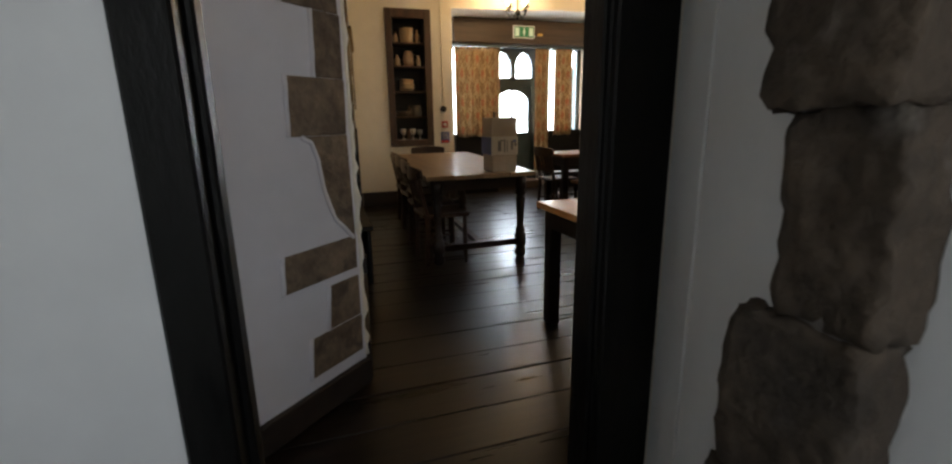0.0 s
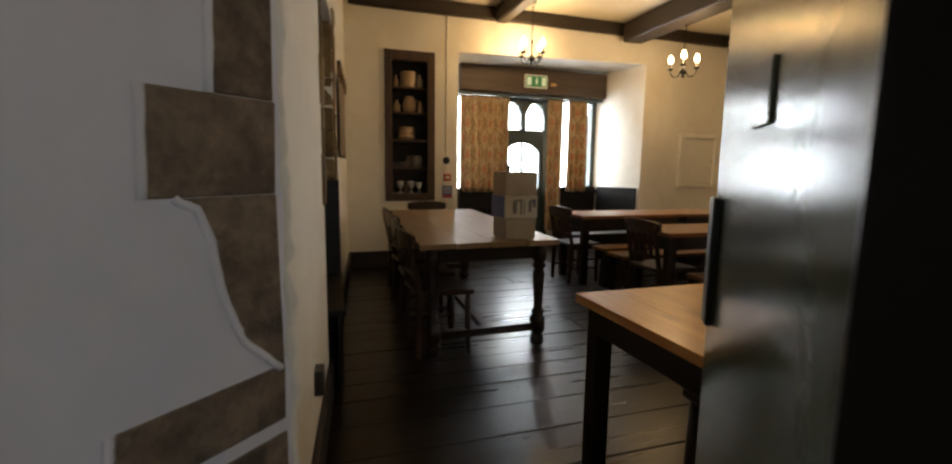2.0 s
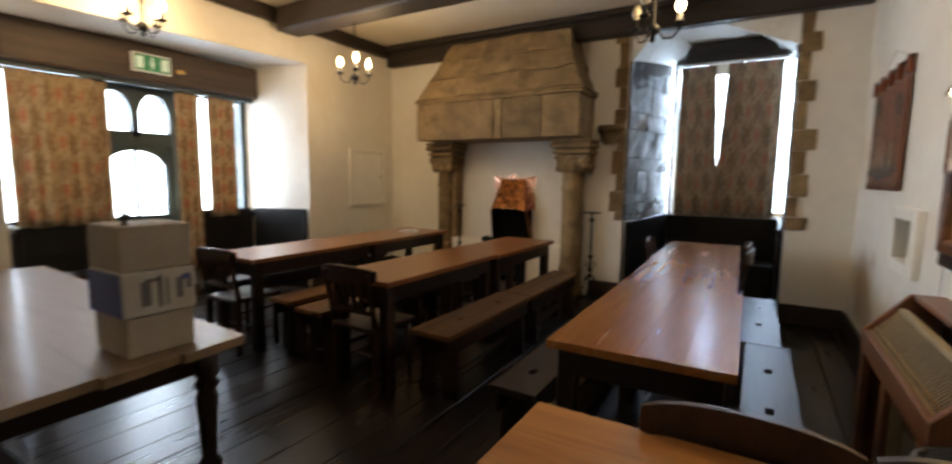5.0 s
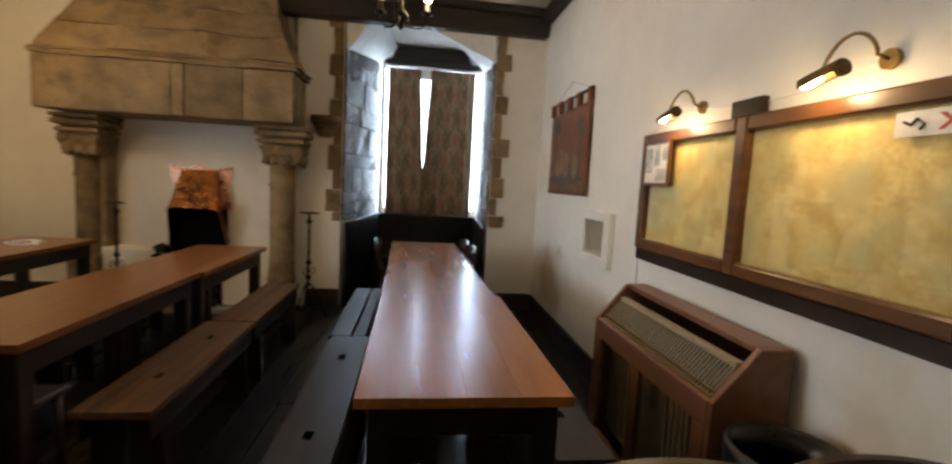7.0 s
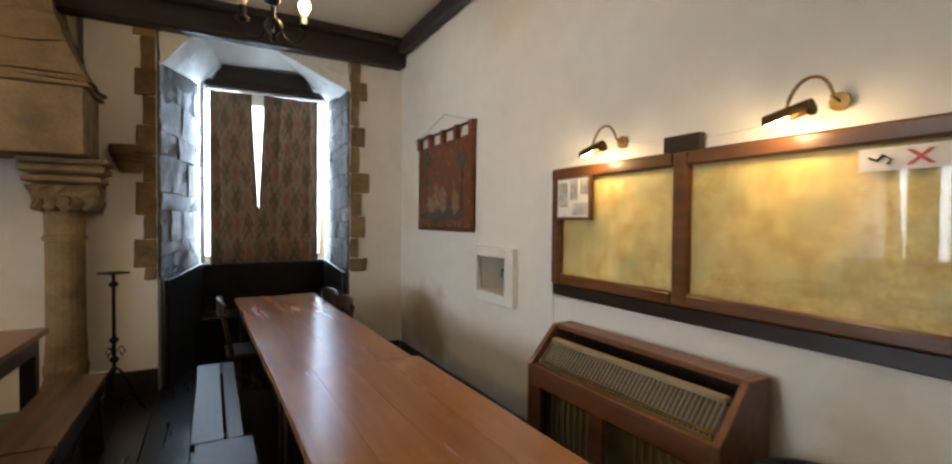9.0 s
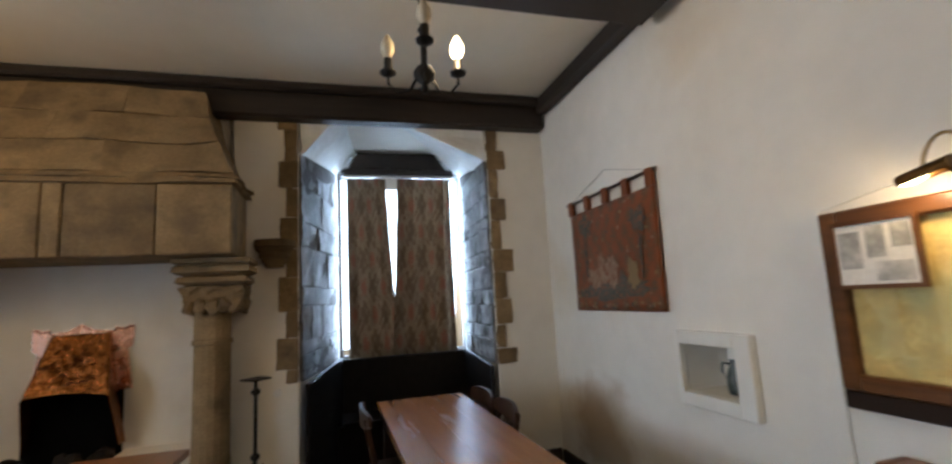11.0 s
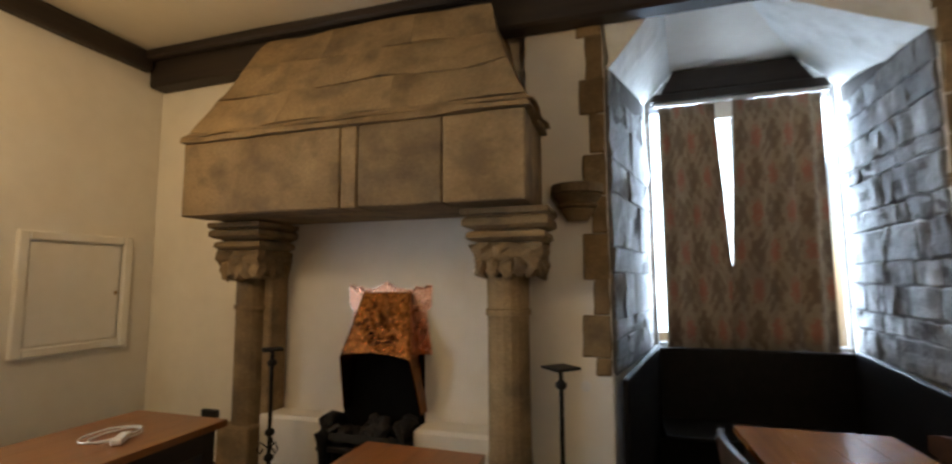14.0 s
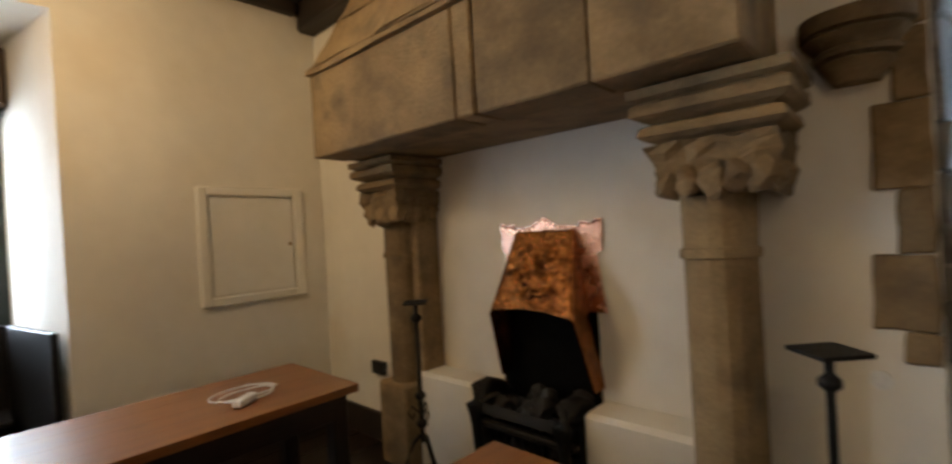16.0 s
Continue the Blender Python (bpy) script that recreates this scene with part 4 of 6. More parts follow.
# ---------------------------------------------------------------- candle stands
def candle_stand(at, plate, h):
    t = thing("candle_stand", "tall black wrought iron pricket candle stand by the fireplace", "candle stand", at, group="iron candle stands", local=True)
    bm = bmesh.new()
    tube(bm, [(0, 0, 0.30), (0, 0, h - 0.12), (0, 0, h - 0.02)], 0.012)
    part("stem", bm, IRON, t, smooth=True)
    bm = bmesh.new()
    s = plate
    hexa(bm, [(-s, 0), (0, -s), (s, 0), (0, s)], h - 0.012, h)
    part("drip_plate", bm, IRON, t, "square iron drip plate")
    for z in (h - 0.09, h * 0.52, 0.40):
        bm = bmesh.new()
        lathe(bm, [(0.012, z - 0.025), (0.03, z - 0.008), (0.03, z + 0.008), (0.012, z + 0.025)], 0, 0, 10)
        part("knop", bm, IRON, t, smooth=True)
    for k in range(3):
        a = 2 * math.pi * k / 3 + 0.4
        bm = bmesh.new()
        tube(bm, [(r * math.cos(a), r * math.sin(a), z) for r, z in ((0.01, 0.34), (0.05, 0.30), (0.10, 0.18), (0.16, 0.06), (0.19, 0.012))], 0.010)
        tube(bm, [(r * math.cos(a), r * math.sin(a), z) for r, z in ((0.02, 0.12), (0.06, 0.07), (0.11, 0.08), (0.12, 0.12), (0.09, 0.14), (0.075, 0.11))], 0.006, 6)
        tube(bm, [(r * math.cos(a), r * math.sin(a), z) for r, z in ((0.012, 0.46), (0.05, 0.50), (0.07, 0.46), (0.05, 0.43), (0.035, 0.46))], 0.005, 6)
        part("leg", bm, IRON, t, smooth=True)
    return t


candle_stand((7.02, 5.17, 0), 0.10, 1.05)
candle_stand((7.10, 6.98, 0), 0.085, 1.06)

# ---------------------------------------------------------------- tables and benches
def table(label, at, turn, length, width, h, top, frame_mat, boards=4, leg=0.075, thick=0.035):
    """A plank table: along local x from its middle."""
    t = thing("dining_table", label, "table", at, turn, "dining tables", local=True)
    w = width / boards
    for k in range(boards):
        y = -width / 2 + k * w
        part("board", B((-length / 2, length / 2, y + 0.0002, y + w - 0.0002, h - thick, h)), top, t, bevel=0.0007)
    ins = 0.05
    for s in (-1, 1):
        part("apron", B((-length / 2 + ins, length / 2 - ins, s * (width / 2 - ins) - 0.012, s * (width / 2 - ins) + 0.012, h - thick - 0.11, h - thick - 0.001)), DARKWOOD, t, bevel=0.003)
        part("apron_end", B((s * (length / 2 - ins) - 0.012, s * (length / 2 - ins) + 0.012, -width / 2 + ins + 0.013, width / 2 - ins - 0.013, h - thick - 0.11, h - thick - 0.001)), DARKWOOD, t, bevel=0.003)
        for q in (-1, 1):
            x, y = s * (length / 2 - 0.075), q * (width / 2 - 0.075)
            part("leg", B((x - leg / 2, x + leg / 2, y - leg / 2, y + leg / 2, 0, h - thick - 0.002)), frame_mat, t, bevel=0.005)
    return t


DKLEG = DARKWOOD_Z
table("small square-ended varnished pine table with dark legs", (2.68, 3.50, 0), 90, 1.18, 0.71, 0.758, PINE, DKLEG)
table("long reddish varnished pine table with a glossy top", (4.225, 3.945, 0), 0.8, 1.335, 0.69, 0.762, REDPINE, DKLEG)
table("long reddish varnished pine table reaching the window seat", (6.095, 4.0, 0), 1.4, 2.39, 0.66, 0.760, REDPINE, DKLEG)
table("varnished pine table in the middle row with brown legs", (4.66, 5.76, 0), -1, 1.37, 0.56, 0.765, DKPINE, DKLEG)
table("varnished pine table in the middle row near the hearth", (5.955, 5.72, 0), -1, 1.20, 0.56, 0.760, DKPINE, DKLEG)
table("varnished pine table beneath the white wall panel", (4.68, 7.19, 0), 0, 1.34, 0.62, 0.763, DKPINE, DKLEG)
table("varnished pine table with a white cable on it", (6.0, 7.18, 0), 0, 1.29, 0.63, 0.763, DKPINE, DKLEG)


def bench(label, x0, x1, y0, y1, top, h=0.45, holes=(), turn=0.0, slit=None):
    """A plank-ended bench along x, with hand slots cut at the given places along it."""
    t = thing("bench", label, "bench", ((x0 + x1) / 2, (y0 + y1) / 2, 0), turn, "long benches", local=True)
    L2, W2 = (x1 - x0) / 2, (y1 - y0) / 2
    bm = bmesh.new()
    cuts = [-L2] + [v for c in holes for v in (c - 0.032, c + 0.032)] + [L2]
    for i in range(len(cuts) - 1):
        if i % 2 == 0:
            box(bm, cuts[i], cuts[i + 1], -W2, W2, h - 0.032, h)
        else:
            box(bm, cuts[i], cuts[i + 1], -W2, -0.017, h - 0.032, h)
            box(bm, cuts[i], cuts[i + 1], 0.017, W2, h - 0.032, h)
    bmesh.ops.remove_doubles(bm, verts=bm.verts, dist=0.0005)
    if slit is None:
        part("seat", bm, top, t)
    else:
        bm.free()
        for ya, yb in ((-W2, slit - 0.006), (slit + 0.006, W2)):
            part("seat_plank", B((-L2, L2, ya, yb, h - 0.032, h)), top, t, bevel=0.004)
    for s in (-1, 1):
        bm = bmesh.new()
        x = s * (L2 - 0.13)
        for q in (-1, 1):
            hexa(bm, [(x - 0.018, q * 0.02), (x + 0.018, q * 0.02), (x + 0.018, q * (W2 + 0.005)), (x - 0.018, q * (W2 + 0.005))], 0, h - 0.033, [(x - 0.018, q * 0.001), (x + 0.018, q * 0.001), (x + 0.018, q * (W2 - 0.02)), (x - 0.018, q * (W2 - 0.02))])
        part("plank_end", bm, DARKWOOD_Z, t)
        part("apron", B((-L2 + 0.03, L2 - 0.03, s * (W2 - 0.025) - 0.010, s * (W2 - 0.025) + 0.010, h - 0.14, h - 0.033)), DARKWOOD, t, bevel=0.003)
    part("stretcher", B((-L2 + 0.10, L2 - 0.10, -0.035, 0.035, 0.10, 0.125)), DARKWOOD, t, bevel=0.003)
    return t


bench("dark worn plank bench with hand slots beside the red table", 3.66, 5.06, 4.37, 4.60, GREYBENCH, holes=(-0.45, 0.35))
bench("dark worn bench of two planks beside the red table", 5.07, 6.38, 4.40, 4.62, GREYBENCH, slit=-0.03)
bench("worn bench with hand slots on the map side of the table", 3.72, 5.0, 3.36, 3.58, GREYBENCH, holes=(-0.3, 0.2))
bench("worn bench with hand slots on the map side near the window", 5.01, 6.32, 3.40, 3.63, GREYBENCH, holes=(-0.2, 0.3))
bench("brown worn bench in front of the middle tables", 4.10, 5.32, 5.13, 5.43, BENCHTOP, holes=(-0.25, 0.3))
bench("dark bench in front of the middle tables near the hearth", 5.34, 6.50, 5.13, 5.40, BENCHTOP)
bench("brown worn bench behind the middle tables", 4.04, 5.30, 6.18, 6.45, BENCHTOP)
bench("dark bench behind the middle tables near the hearth", 5.32, 6.45, 6.18, 6.42, GREYBENCH)
bench("brown worn bench beside the north tables", 4.12, 5.35, 6.60, 6.86, BENCHTOP)
bench("dark bench beside the north tables near the hearth", 5.38, 6.5, 6.62, 6.86, GREYBENCH)
bench("dark bench against the panelled wall", 4.2, 6.4, 7.62, 7.86, GREYBENCH)

# the old refectory table with turned legs
hall = thing("refectory_table", "old oak refectory table with turned legs and floor stretchers", "table", (2.46, 6.5, 0))
ht = 0.785
for k in range(4):
    x0 = 1.915 + k * 0.2425
    bm = bmesh.new()
    hexa(bm, [(x0 + 0.0003, 5.26), (x0 + 0.2422, 5.28), (x0 + 0.2422 + 0.13, 7.70), (x0 + 0.0003 + 0.13, 7.72)], ht - 0.035, ht)
    part("board", bm, OAKTOP, hall, bevel=0.0007)
for (xa, ya), (xb, yb) in (((2.03, 5.40), (2.80, 5.42)), ((2.13, 7.60), (2.90, 7.58)), ((2.03, 5.40), (2.13, 7.60)), ((2.80, 5.42), (2.90, 7.58))):
    d = Vector((xb - xa, yb - ya, 0)).normalized()
    s = d.cross(Vector((0, 0, 1))) * 0.014
    for nm, z0, z1, k in (("apron", ht - 0.145, ht - 0.036, 1.0), ("stretcher", 0.12, 0.175, 2.2)):
        if nm == "stretcher" and abs(yb - ya) > 1:
            continue
        bm = bmesh.new()
        plan = [(xa + s.x * k, ya + s.y * k), (xb + s.x * k, yb + s.y * k), (xb - s.x * k, yb - s.y * k), (xa - s.x * k, ya - s.y * k)]
        hexa(bm, plan, z0, z1)
        part(nm, bm, DARKWOOD, hall, bevel=0.004)
bm = bmesh.new()
hexa(bm, [(2.39, 5.45), (2.45, 5.45), (2.55, 7.55), (2.49, 7.55)], 0.12, 0.17)
part("stretcher", bm, OAKBEAM, hall, "worn long floor stretcher", bevel=0.005)
for x, y in ((2.03, 5.40), (2.80, 5.42), (2.13, 7.60), (2.90, 7.58)):
    bm = bmesh.new()
    lathe(bm, [(0.03, 0.0), (0.052, 0.02), (0.05, 0.07), (0.035, 0.095), (0.056, 0.11), (0.056, 0.21), (0.036, 0.225), (0.048, 0.25), (0.028, 0.28), (0.036, 0.42), (0.044, 0.53), (0.030, 0.56), (0.052, 0.585), (0.034, 0.61), (0.052, 0.63), (0.052, 0.75)], x, y, 14)
    part("leg", bm, DARKWOOD_Z, hall, "turned bulbous leg", smooth=True)

# ---------------------------------------------------------------- chairs
def chair_model():
    """A dark country chair facing local +x; its back stands at local x = -0.2."""
    t = thing("dining_chair", "dark-stained wooden dining chair with curved crest rail and slats", "chair", (0, 0, 0), 0, "dark wooden chairs", local=True)
    bm = bmesh.new()
    hexa(bm, [(-0.20, -0.18), (0.20, -0.215), (0.20, 0.215), (-0.20, 0.18)], 0.42, 0.452)
    part("seat", bm, CHAIRWOOD, t, bevel=0.008)
    for s in (-1, 1):
        bm = bmesh.new()
        tube(bm, [(0.17, s * 0.185, 0), (0.165, s * 0.18, 0.14), (0.165, s * 0.18, 0.419)], [0.015, 0.022, 0.018], 8)
        part("leg", bm, CHAIRWOOD, t, smooth=True)
        bm = bmesh.new()
        solid(bm, [(-0.20, s * 0.165, 0), (-0.165, s * 0.165, 0), (-0.165, s * 0.195, 0), (-0.20, s * 0.195, 0)], [(-0.185, s * 0.165, 0.45), (-0.15, s * 0.165, 0.45), (-0.15, s * 0.195, 0.45), (-0.185, s * 0.195, 0.45)])
        solid(bm, [(-0.185, s * 0.165, 0.45), (-0.15, s * 0.165, 0.45), (-0.15, s * 0.195, 0.45), (-0.185, s * 0.195, 0.45)], [(-0.255, s * 0.17, 0.81), (-0.23, s * 0.17, 0.81), (-0.23, s * 0.20, 0.81), (-0.255, s * 0.20, 0.81)])
        part("back_post", bm, CHAIRWOOD, t, bevel=0.004)
        bm = bmesh.new()
        tube(bm, [(-0.17, s * 0.18, 0.17), (0.165, s * 0.182, 0.17)], 0.011, 8)
        part("stretcher", bm, CHAIRWOOD, t, smooth=True)
    bm = bmesh.new()
    tube(bm, [(0.0, -0.18, 0.17), (0.0, 0.18, 0.17)], 0.011, 8)
    part("stretcher", bm, CHAIRWOOD, t, smooth=True)
    bm = bmesh.new()
    n = 10
    for i in range(n):
        a, b = -1 + 2 * i / n, -1 + 2 * (i + 1) / n

        def sec(u):
            x = -0.262 + 0.035 * u * u
            y, lo, hi = 0.232 * u, 0.735 + 0.012 * u * u + 0.018 * abs(u) ** 6, 0.852 - 0.012 * u * u - 0.01 * abs(u) ** 6
            return [(x, y, lo), (x + 0.022, y, lo), (x + 0.018, y, hi), (x - 0.004, y, hi)]

        solid(bm, sec(a), sec(b))
    bmesh.ops.remove_doubles(bm, verts=bm.verts, dist=0.0003)
    part("crest_rail", bm, CHAIRWOOD, t, "broad curved crest rail")
    part("lower_rail", B((-0.20, -0.18, -0.165, 0.165, 0.53, 0.56)), CHAIRWOOD, t, bevel=0.003)
    for y in (-0.105, -0.035, 0.035, 0.105):
        bm = bmesh.new()
        solid(bm, [(-0.196, y - 0.02, 0.555), (-0.184, y - 0.02, 0.555), (-0.184, y + 0.02, 0.555), (-0.196, y + 0.02, 0.555)], [(-0.252, y - 0.015, 0.75), (-0.240, y - 0.015, 0.75), (-0.240, y + 0.015, 0.75), (-0.252, y + 0.015, 0.75)])
        part("back_slat", bm, CHAIRWOOD, t)
    return t


chair = chair_model()
chair.matrix_basis = pose(2.10, 5.58, 0, 0, 0, 2)
for x, y, a in ((2.13, 6.12, -3), (2.17, 6.68, 4), (2.2, 7.22, 0), (2.55, 7.83, -92), (4.16, 5.80, 0), (4.10, 7.17, 3), (2.81, 3.565, 180), (2.81, 3.09, 178),
                (6.73, 4.24, -88), (6.86, 3.86, 92), (6.40, 3.84, 88)):
    copy_thing(chair, pose(x, y, 0, 0, 0, a))
# ---------------------------------------------------------------- wall cupboard
cab = thing("wall_cupboard", "dark wooden open wall cupboard with four shelves of pottery", "shelf", (2.42, 8.4, 0.84))
part("frame_stile", B((2.11, 2.20, 8.375, 8.43, 0.84, 2.66)), SHELFWOOD, cab, bevel=0.006)
part("frame_stile", B((2.64, 2.735, 8.375, 8.43, 0.84, 2.66)), SHELFWOOD, cab, bevel=0.006)
part("frame_rail", B((2.20, 2.64, 8.378, 8.43, 2.54, 2.66)), SHELFWOOD, cab, bevel=0.006)
part("frame_rail", B((2.20, 2.64, 8.378, 8.43, 0.84, 0.93)), SHELFWOOD, cab, bevel=0.006)
part("back_board", B((2.165, 2.675, 8.70, 8.715, 0.895, 2.595)), BLACKWOOD, cab)
part("side_board", B((2.165, 2.18, 8.43, 8.70, 0.895, 2.595)), BLACKWOOD, cab)
part("side_board", B((2.66, 2.675, 8.43, 8.70, 0.895, 2.595)), BLACKWOOD, cab)
SHELVES = (0.93, 1.255, 1.60, 1.935, 2.235)
for z in SHELVES:
    part("shelf", B((2.18, 2.66, 8.41, 8.70, z - 0.022, z)), SHELFWOOD, cab, bevel=0.003)


def pot(label, category, x, y, z, profile, material, name="jug", handle=0.0):
    t = thing(name, label, category, (x, y, z), local=True, group="cupboard pottery")
    bm = bmesh.new()
    lathe(bm, profile, 0, 0, 18)
    part("vessel", bm, material, t, smooth=True)
    if handle:
        r = max(p[0] for p in profile)
        h = profile[-1][1]
        bm = bmesh.new()
        tube(bm, [(r * 0.85, 0, h * 0.8), (r + handle, 0, h * 0.75), (r + handle, 0, h * 0.4), (r * 0.9, 0, h * 0.3)], 0.008, 8)
        part("handle", bm, material, t, smooth=True)
    return t


JAR = [(0.06, 0), (0.075, 0.02), (0.075, 0.11), (0.06, 0.13), (0.068, 0.14), (0.068, 0.15)]
JUG = [(0.055, 0), (0.08, 0.04), (0.085, 0.10), (0.07, 0.16), (0.055, 0.18), (0.06, 0.20)]
BOTTLE = [(0.03, 0), (0.034, 0.01), (0.034, 0.09), (0.014, 0.12), (0.014, 0.15)]
BOWL = [(0.05, 0), (0.09, 0.03), (0.10, 0.06), (0.10, 0.07)]
GOBLET = [(0.035, 0), (0.032, 0.008), (0.007, 0.015), (0.007, 0.06), (0.03, 0.08), (0.042, 0.12), (0.04, 0.15)]
BOWLS = [(0.07, 0), (0.105, 0.03), (0.11, 0.05), (0.088, 0.054), (0.108, 0.085), (0.108, 0.10), (0.085, 0.104), (0.10, 0.135), (0.095, 0.155), (0.06, 0.16)]
POTDK = surface("dark_glazed_ware", (0.10, 0.065, 0.04), (0.17, 0.11, 0.07), rough=(0.25, 0.4), bump=0.05)
for x, z, prof, mat_, nm, lab, hd in (
        (2.43, 2.235, [(0.095, 0), (0.102, 0.02), (0.102, 0.17), (0.096, 0.18), (0.10, 0.195)], POT, "crock", "pale stoneware crock on the top shelf", 0),
        (2.27, 2.235, BOTTLE, POT, "bottle", "small brown stoneware bottle on a shelf", 0), (2.57, 2.235, [(r * 1.3, h * 1.2) for r, h in BOTTLE], POT, "bottle", "brown stoneware bottle on a shelf", 0),
        (2.44, 1.935, JUG, POT, "jug", "tan stoneware jug on a shelf", 0.03), (2.28, 1.935, [(r * 1.3, h) for r, h in BOTTLE], POT, "bottle", "brown stoneware bottle on a shelf", 0), (2.58, 1.935, BOTTLE, POT, "bottle", "small stoneware bottle on a shelf", 0),
        (2.40, 1.60, BOWLS, POT, "bowl_stack", "stack of cream bowls with brown bands", 0),
        (2.34, 1.255, BOWL, POTDARK, "bowl", "dark pewter bowl on a shelf", 0), (2.52, 1.255, JAR, POTDARK, "tankard", "dark pewter tankard on a shelf", 0.03), (2.42, 1.255, BOTTLE, POTDK, "bottle", "dark glazed bottle on a shelf", 0),
        (2.32, 0.93, GOBLET, SIGNWHITE, "goblet", "white goblet on the bottom shelf", 0), (2.46, 0.93, GOBLET, SIGNWHITE, "goblet", "white goblet on the bottom shelf", 0), (2.56, 0.93, [(r * 0.9, h * 0.9) for r, h in GOBLET], SIGNWHITE, "goblet", "white goblet on the bottom shelf", 0),
        (2.40, 0.93, BOTTLE, POTDK, "bottle", "dark glazed bottle on the bottom shelf", 0)):
    pot(lab, nm.replace("_", " "), x, 8.53, z, prof, mat_, nm, hd)
pot("small cream dish stacked behind the goblets", "dish", 2.24, 8.56, 1.255, [(0.03, 0), (0.05, 0.03), (0.052, 0.06)], POTDARK, "dish")

# ---------------------------------------------------------------- wall fittings on the north wall
sw = thing("light_switch", "round dark brown light switch on the plaster", "switch", (2.885, 8.4, 1.35))
bm = bmesh.new()
tube(bm, [(2.885, 8.399, 1.35), (2.885, 8.375, 1.35)], 0.045, 16)
tube(bm, [(2.885, 8.376, 1.35), (2.885, 8.355, 1.345)], 0.014, 8)
part("switch_body", bm, BLACKPLASTIC, sw)
fa = thing("fire_call_point", "red fire alarm call point on the plaster", "alarm", (2.90, 8.4, 1.08))
part("call_box", B((2.855, 2.945, 8.372, 8.399, 1.09, 1.18)), RED, fa, bevel=0.006)
part("call_glass", B((2.875, 2.925, 8.369, 8.373, 1.115, 1.155)), SIGNWHITE, fa)
fs = thing("fire_notice", "blue and red fire action notice on the wall", "sign", (2.90, 8.4, 0.87))
part("notice_card", B((2.84, 2.965, 8.393, 8.399, 0.87, 1.03)), SIGNBLUE, fs)
part("notice_band", B((2.845, 2.96, 8.391, 8.394, 0.875, 0.91)), RED, fs)
for z in (0.935, 0.965, 0.995):
    part("notice_bar", B((2.855, 2.95, 8.390, 8.394, z, z + 0.010)), SIGNWHITE, fs)
cd = thing("surface_cable", "thin cream cable clipped down the plaster", "cable", (2.885, 8.4, 1.4))
bm = bmesh.new()
tube(bm, [(2.885, 8.395, 1.39), (2.885, 8.395, 3.11)], 0.006, 6)
part("cable", bm, WHITEPAINT, cd)

ex = thing("exit_sign", "green emergency exit sign on the oak bressumer", "sign", (4.455, 9.15, 2.45))
part("sign_case", B((4.27, 4.64, 9.115, 9.155, 2.455, 2.645)), WHITEPLASTIC, ex, bevel=0.004)
part("sign_face", B((4.285, 4.625, 9.111, 9.116, 2.47, 2.63)), EXITGREEN, ex)
for x in (4.30, 4.54):
    part("sign_panel", B((x, x + 0.07, 9.107, 9.112, 2.49, 2.61)), EXITWHITE, ex, "pale door pictogram")
bm = bmesh.new()
solid(bm, [(4.43, 9.107, 2.56), (4.455, 9.107, 2.49), (4.48, 9.107, 2.56)], [(4.43, 9.112, 2.56), (4.455, 9.112, 2.49), (4.48, 9.112, 2.56)])
box(bm, 4.445, 4.465, 9.107, 9.112, 2.555, 2.61)
part("sign_arrow", bm, EXITWHITE, ex)
sp = thing("beam_bracket", "small brass bracket on the bressumer", "bracket", (4.74, 9.15, 2.5))
part("bracket_body", B((4.70, 4.79, 9.11, 9.155, 2.50, 2.54)), BRASS, sp, bevel=0.005)

pn = thing("wall_panel", "white painted access panel with moulded frame", "panel", (6.855, 8.4, 1.0))
for a in ((6.50, 6.56, 1.015, 1.807), (7.15, 7.213, 1.015, 1.807), (6.56, 7.15, 1.015, 1.075), (6.56, 7.15, 1.747, 1.807)):
    part("panel_moulding", B((a[0], a[1], 8.365, 8.399, a[2], a[3])), WHITEPAINT, pn, bevel=0.008)
part("panel_board", B((6.575, 7.135, 8.385, 8.398, 1.085, 1.737)), WHITEPAINT, pn, bevel=0.003)
part("panel_catch", B((7.105, 7.122, 8.376, 8.387, 1.39, 1.415)), BRASS, pn)
for y0 in (7.74,):
    so = thing("wall_socket", "black electrical socket on the plaster", "socket", (7.4, y0, 0.48))
    part("socket_body", B((7.365, 7.399, y0 - 0.07, y0 + 0.07, 0.47, 0.56)), BLACKPLASTIC, so, bevel=0.005)

